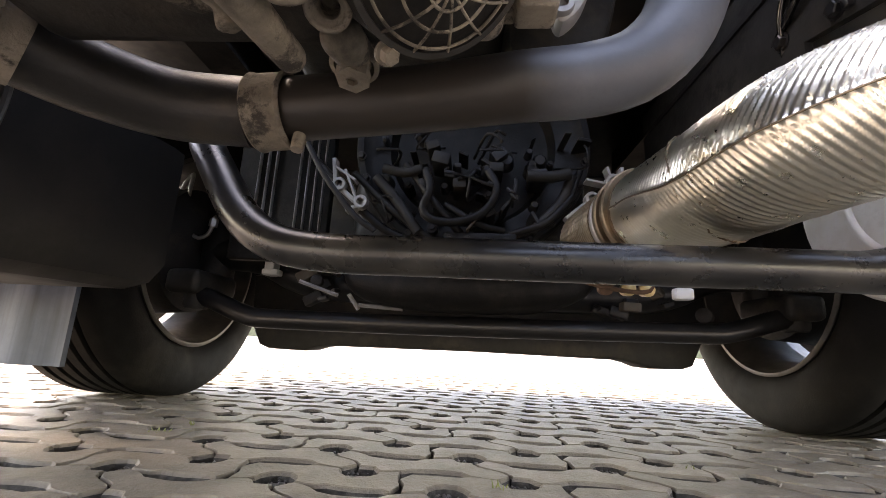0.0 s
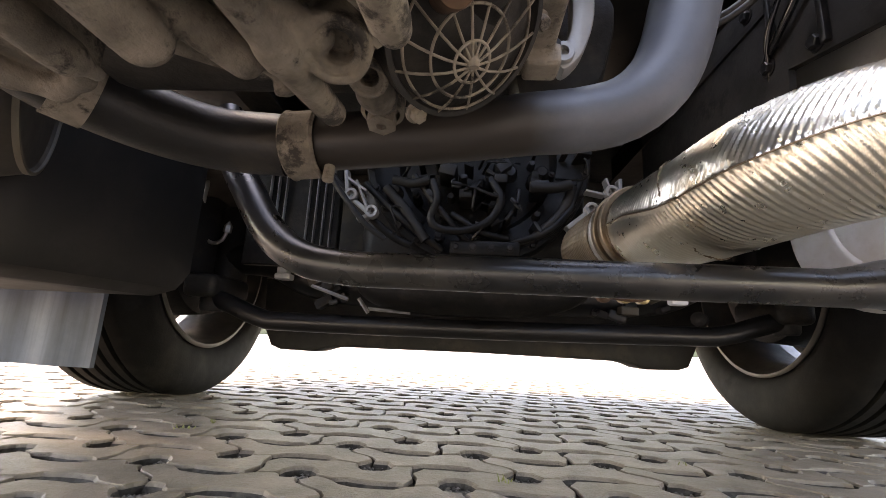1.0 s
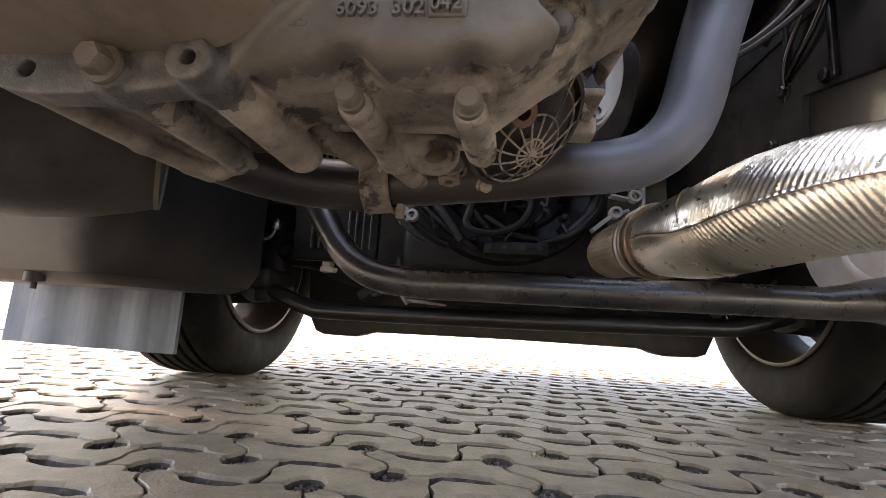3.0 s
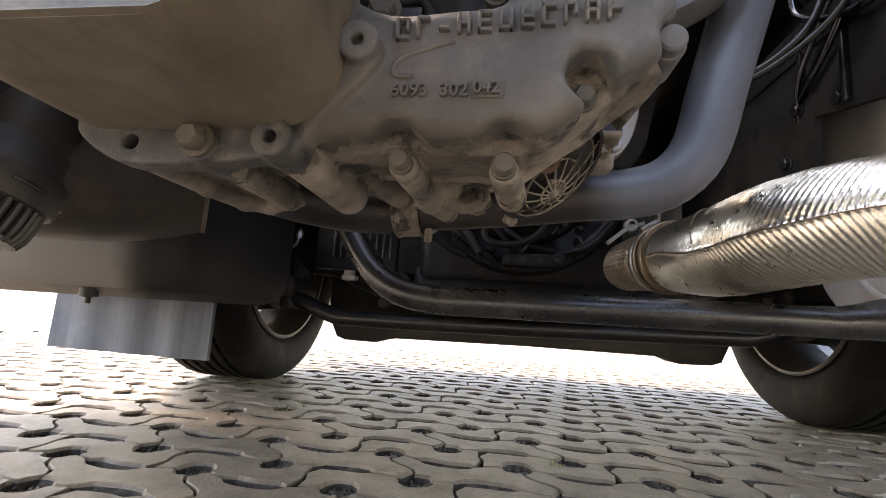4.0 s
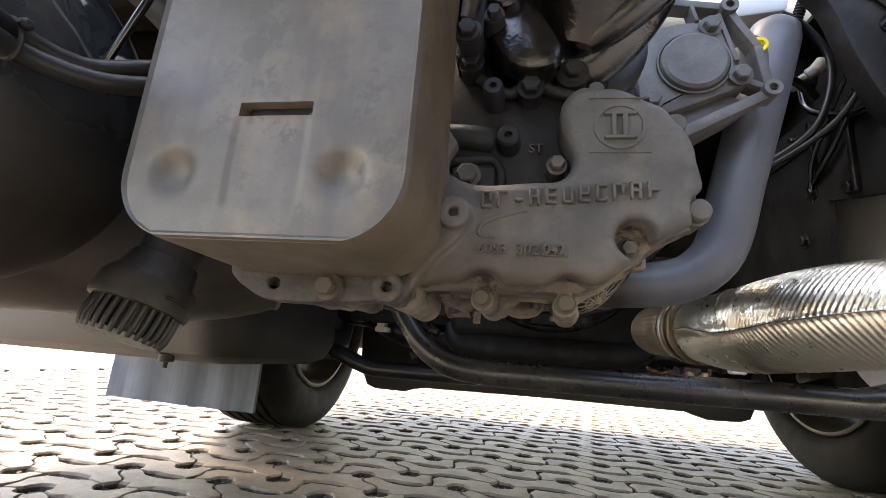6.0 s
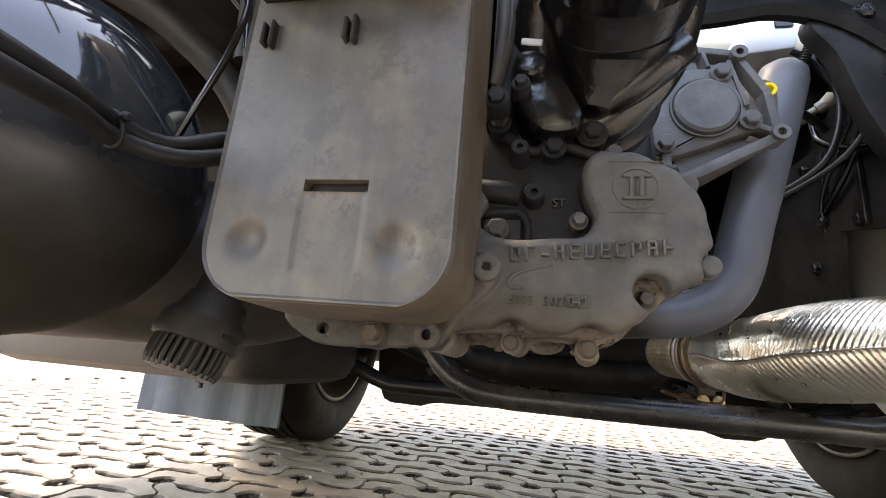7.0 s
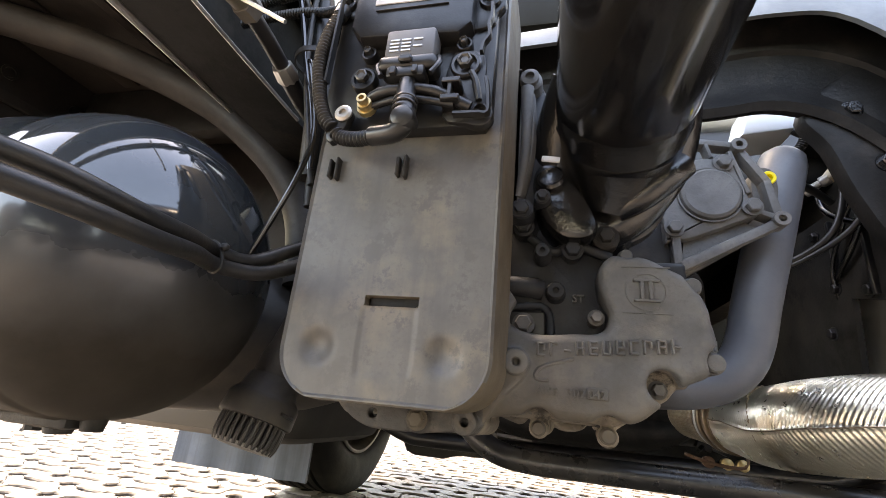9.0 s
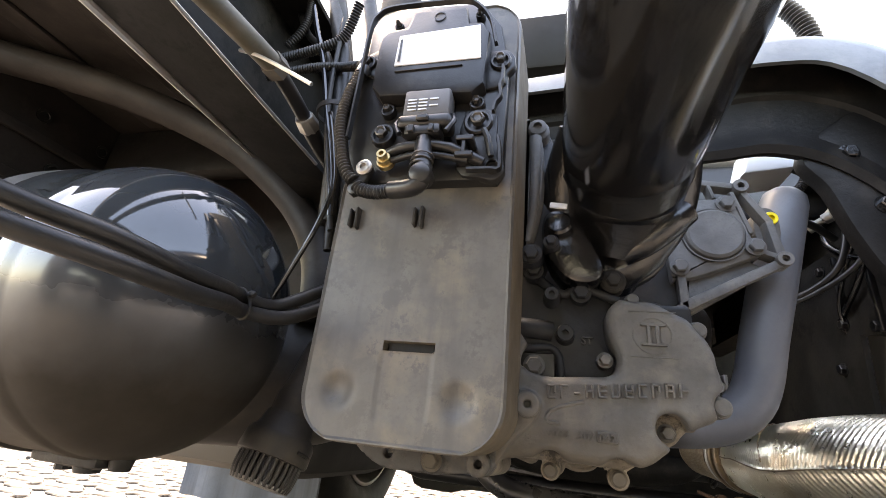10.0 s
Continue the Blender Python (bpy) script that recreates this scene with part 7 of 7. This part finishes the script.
def hole_edge(c, angles):
    """Points on the rim of a worn hexagonal drain hole."""
    out_ = []
    for w_ in angles:
        r_ = 0.0255 / math.cos(radians((w_ + 4) % 60 - 30)) ** 0.9
        out_.append((c + r_ * Vector((math.cos(radians(w_)), math.sin(radians(w_)))), 0.0052))
    return out_


def seam(o, bow, t_, side_):
    """A point of the paver's edge along a seam that bows by bow and opens into a groove half way; side_: 1 above it, -1 below."""
    g_ = max(0.0, min(1.0, (0.5 - abs(t_ - 0.47)) / 0.10 - 2.55))
    open_ = 0.0011 + 0.0096 * g_ * g_ * (3 - 2 * g_)
    n_ = Vector((-A1.y, A1.x)).normalized()
    return (o + A1 * t_ + n_ * (bow * math.sin(math.pi * t_) ** 1.4 + side_ * open_), 0.0014 + 0.0048 * g_)


def joint(p, q, wave, side_):
    """A tight S-shaped joint from p to q; side_: 1 for the paver on its left."""
    d_ = q - p
    n_ = Vector((-d_.y, d_.x)).normalized()
    return [(p + d_ * t_ + n_ * (wave * math.sin(2 * math.pi * (t_ - 0.5) * 1.25) + side_ * 0.0010), 0.0015) for t_ in (0.24, 0.36, 0.46, 0.54, 0.64, 0.76)]


BOW_A, BOW_B = -0.028, 0.021
STEPS = (0.14, 0.20, 0.26, 0.32, 0.40, 0.48, 0.56, 0.63, 0.69, 0.75, 0.86)


def paver_x():
    """A paver between a B row and the A row above it, its four corners cut by holes."""
    b0, b1, a0, a1 = HB, HB + A1, HA, HA + A1
    out_ = hole_edge(b0, (112, 84, 56, 24)) + [seam(b0, BOW_B, t_, 1) for t_ in STEPS] + hole_edge(b1, (160, 130))
    out_ += joint(b1, a1, 0.011, 1) + hole_edge(a1, (292, 264, 236, 204))
    out_ += [seam(a0, BOW_A, t_, -1) for t_ in STEPS[::-1]] + hole_edge(a0, (336, 308))
    return out_ + joint(b0, a0, 0.011, -1)[::-1]


def paver_y():
    """A paver between an A row and the next B row, with a hole cut into each long side."""
    a0, b0 = HA, HB + A2
    foot0, foot1 = seam(a0 - A1, BOW_A, 0.72, 1)[0], seam(a0, BOW_A, 0.72, 1)[0]
    head0, head1 = seam(b0 - A1, BOW_B, 0.28, -1)[0], seam(b0, BOW_B, 0.28, -1)[0]
    out_ = [seam(a0 - A1, BOW_A, t_, 1) for t_ in (0.745, 0.86)] + hole_edge(a0, (186, 156, 126, 96, 66, 36, 6, -14)) + [seam(a0, BOW_A, t_, 1) for t_ in STEPS[:9]]
    out_ += joint(foot1, head1, 0.004, 1)[1:5]
    out_ += [seam(b0, BOW_B, t_, -1) for t_ in (0.255, 0.14)] + hole_edge(b0, (366, 336, 306, 276, 246, 216, 186, 166)) + [seam(b0 - A1, BOW_B, t_, -1) for t_ in (0.86, 0.75, 0.69, 0.63, 0.56, 0.48, 0.40, 0.32)]
    return out_ + joint(foot0, head0, 0.004, -1)[::-1][1:5]


CENTRES = (HA.lerp(HB, 0.5) + A1 * 0.5, HA.lerp(HB + A2, 0.5))


def stone_mesh_data(shape, jit):
    """Outline, inward directions and edge widths of one paver with its own worn outline, about its centre."""
    full = [(p - CENTRES[shape] + Vector((random.uniform(-jit, jit), random.uniform(-jit, jit))), e_ * random.uniform(0.8, 1.25)) for p, e_ in (paver_y() if shape else paver_x())]
    pts_ = [p for p, e_ in full]
    inward = []
    for k in range(len(pts_)):
        d_ = (pts_[(k + 1) % len(pts_)] - pts_[k]).normalized() + (pts_[k] - pts_[k - 1]).normalized()
        inward.append(Vector((-d_.y, d_.x)).normalized())
    return pts_, inward, [e_ for p, e_ in full]


def stone_rings(bm_, data, ox, oy, oz, tilt):
    """Walls, a worn edge and a slightly cushioned top."""
    pts_, inward, edge = data
    rings_ = []
    for out_, ins_, z_ in ((0.0, 0.0, -0.034), (0.0, 0.0, -0.0125), (0.45, 0.0, -0.0056), (0.84, 0.0003, -0.0016), (1.0, 0.0012, 0.0)):
        ring_ = []
        for p, e_, n_ in zip(pts_, edge, inward):
            q = p + n_ * (e_ * out_ + ins_)
            ring_.append(bm_.verts.new((ox + q.x, oy + q.y, oz + z_ + tilt[0] * q.x + tilt[1] * q.y)))
        rings_.append(ring_)
    n_ = len(pts_)
    for i_, (p, q) in enumerate(zip(rings_, rings_[1:])):
        for k in range(n_):
            l = (k + 1) % n_
            f_ = bm_.faces.new((p[k], p[l], q[l], q[k]))
            f_.smooth = False
            f_.material_index = 1 if i_ < 2 else 0
    bm_.faces.new(rings_[-1]).smooth = False


random.seed(11)
near, cells = [], []
for j in range(-5, 26):
    for i in range(-16, 16):
        o = A1 * i + A2 * j
        if -3.3 < o.x + HA.x < 2.9 and 0.05 < o.y + HA.y < 5.0:
            cells.append((math.hypot(o.x + HA.x + 0.3, (o.y + HA.y - 0.75) * 1.3), o))
            for shape in (0, 1):
                c_ = o + CENTRES[shape]
                near.append((math.hypot(c_.x + 0.3, (c_.y - 0.75) * 1.3), c_.x, c_.y, shape))
near.sort()
cells.sort(key=lambda c_: c_[0])
far = near[300:]
# angular gravel lying in the drain holes and grooves
bits_v, bits_f = [], []


def gravel_bit(x_, y_, z_, r_):
    k0 = len(bits_v)
    w_ = random.uniform(0, 6.28)
    pts_ = [(math.cos(w_ + k * 1.571) * r_ * random.uniform(0.7, 1.3), math.sin(w_ + k * 1.571) * r_ * random.uniform(0.7, 1.3), random.uniform(-0.3, 0.3) * r_) for k in range(4)]
    for p in pts_ + [(0, 0, r_ * random.uniform(0.5, 1.0))]:
        bits_v.append((x_ + p[0], y_ + p[1], z_ + p[2]))
    bits_f.extend([(k0 + k, k0 + (k + 1) % 4, k0 + 4) for k in range(4)])


for rank, (d_, o) in enumerate(cells[:460]):
    for hole_c in (HA + o, HB + o):
        k0 = len(bits_v)
        bits_v.extend([(hole_c.x + 0.0275 * math.cos(k * 1.0472), hole_c.y + 0.0275 * math.sin(k * 1.0472), -0.0145 + random.uniform(-0.001, 0.001)) for k in range(6)])
        bits_f.append(tuple(range(k0, k0 + 6)))
        for _ in range(44 if rank < 160 else 18):
            w_, q = random.uniform(0, 6.28), math.sqrt(random.random())
            gravel_bit(hole_c.x + 0.0235 * q * math.cos(w_), hole_c.y + 0.0235 * q * math.sin(w_), random.uniform(-0.0145, -0.0095), random.uniform(0.002, 0.0046))
    if rank < 170:
        for o_, bow in ((HA + o, BOW_A), (HB + o, BOW_B)):
            for _ in range(16):
                p = seam(o_, bow, random.uniform(0.27, 0.67), random.uniform(-0.8, 0.8))[0]
                gravel_bit(p.x, p.y, random.uniform(-0.0165, -0.0135), random.uniform(0.001, 0.0028))
gravel_me = bpy.data.meshes.new("gravel")
gravel_me.from_pydata(bits_v, [], bits_f)
gravel_me.materials.append(M_GRAVEL)
gravel = new("gravel", gravel_me)
tagged(gravel, "dark grey gravel bits filling the paver holes", "gravel", kind="stuff")
variants = [[stone_mesh_data(shape, 0.0007) for _ in range(4)] for shape in (0, 1)]
stone_me = [[], []]
for shape in (0, 1):
    for data in variants[shape]:
        stone_bm = BM()
        stone_rings(stone_bm, data, 0, 0, 0, (0, 0))
        bmesh.ops.recalc_face_normals(stone_bm, faces=stone_bm.faces)
        me_ = bpy.data.meshes.new("paver")
        stone_bm.to_mesh(me_)
        stone_bm.free()
        me_.materials.append(M_STONE)
        me_.materials.append(M_JOINT)
        stone_me[shape].append(me_)
for d_, ox, oy, shape in near[:300]:
    st = new("paver", random.choice(stone_me[shape]))
    st.location = (ox, oy, random.uniform(-0.0008, 0.0008))
    st.rotation_euler = (random.uniform(-0.007, 0.007), random.uniform(-0.004, 0.004), 0)
    st.parent = pavement
bmf = BM()
for d_, ox, oy, shape in far:
    stone_rings(bmf, random.choice(variants[shape]), ox, oy, random.uniform(-0.0008, 0.0008), (random.uniform(-0.003, 0.003), random.uniform(-0.006, 0.006)))
rest = part("paver_field", bmf, M_STONE, pavement, smooth=False)
rest["kind"] = "stuff"
rest.data.materials.append(M_JOINT)

# ---- weeds in the joints ----
def weed(at, n_, h, spread):
    bm_ = BM()
    for _ in range(n_):
        a_ = random.uniform(0, 2 * math.pi)
        p0 = Vector(at) + Vector((random.uniform(-spread, spread), random.uniform(-spread, spread), -0.012))
        hh = h * random.uniform(0.5, 1.0)
        p1 = p0 + Vector((math.cos(a_) * hh * 0.4, math.sin(a_) * hh * 0.4, hh))
        tube(bm_, [(*p0, 0.0016), (*(p0.lerp(p1, 0.5) + Vector((0, 0, hh * 0.1))), 0.0013), (*p1, 0.0003)], None, 5, 0.02)
    return single("weed", bm_, M_GRASS, "small dry weed growing in a paver joint", "weed", "weeds")


weed((-0.635, 1.02, 0), 26, 0.018, 0.018)
weed((-0.62, 1.10, 0), 7, 0.025, 0.008)
weed((0.02, 0.81, 0), 6, 0.024, 0.012)
weed((-0.71, 0.95, 0), 14, 0.012, 0.016)
weed((0.36, 1.0, 0), 6, 0.02, 0.02)

# ---- far edge of the yard ----
bm = BM()
box(bm, (-40, 45, -0.02), (40, 48, 1.3), 0.1, 2)
single("hedge", bm, M_HEDGE, "low green hedge along the far edge of the yard", "hedge", kind="stuff")
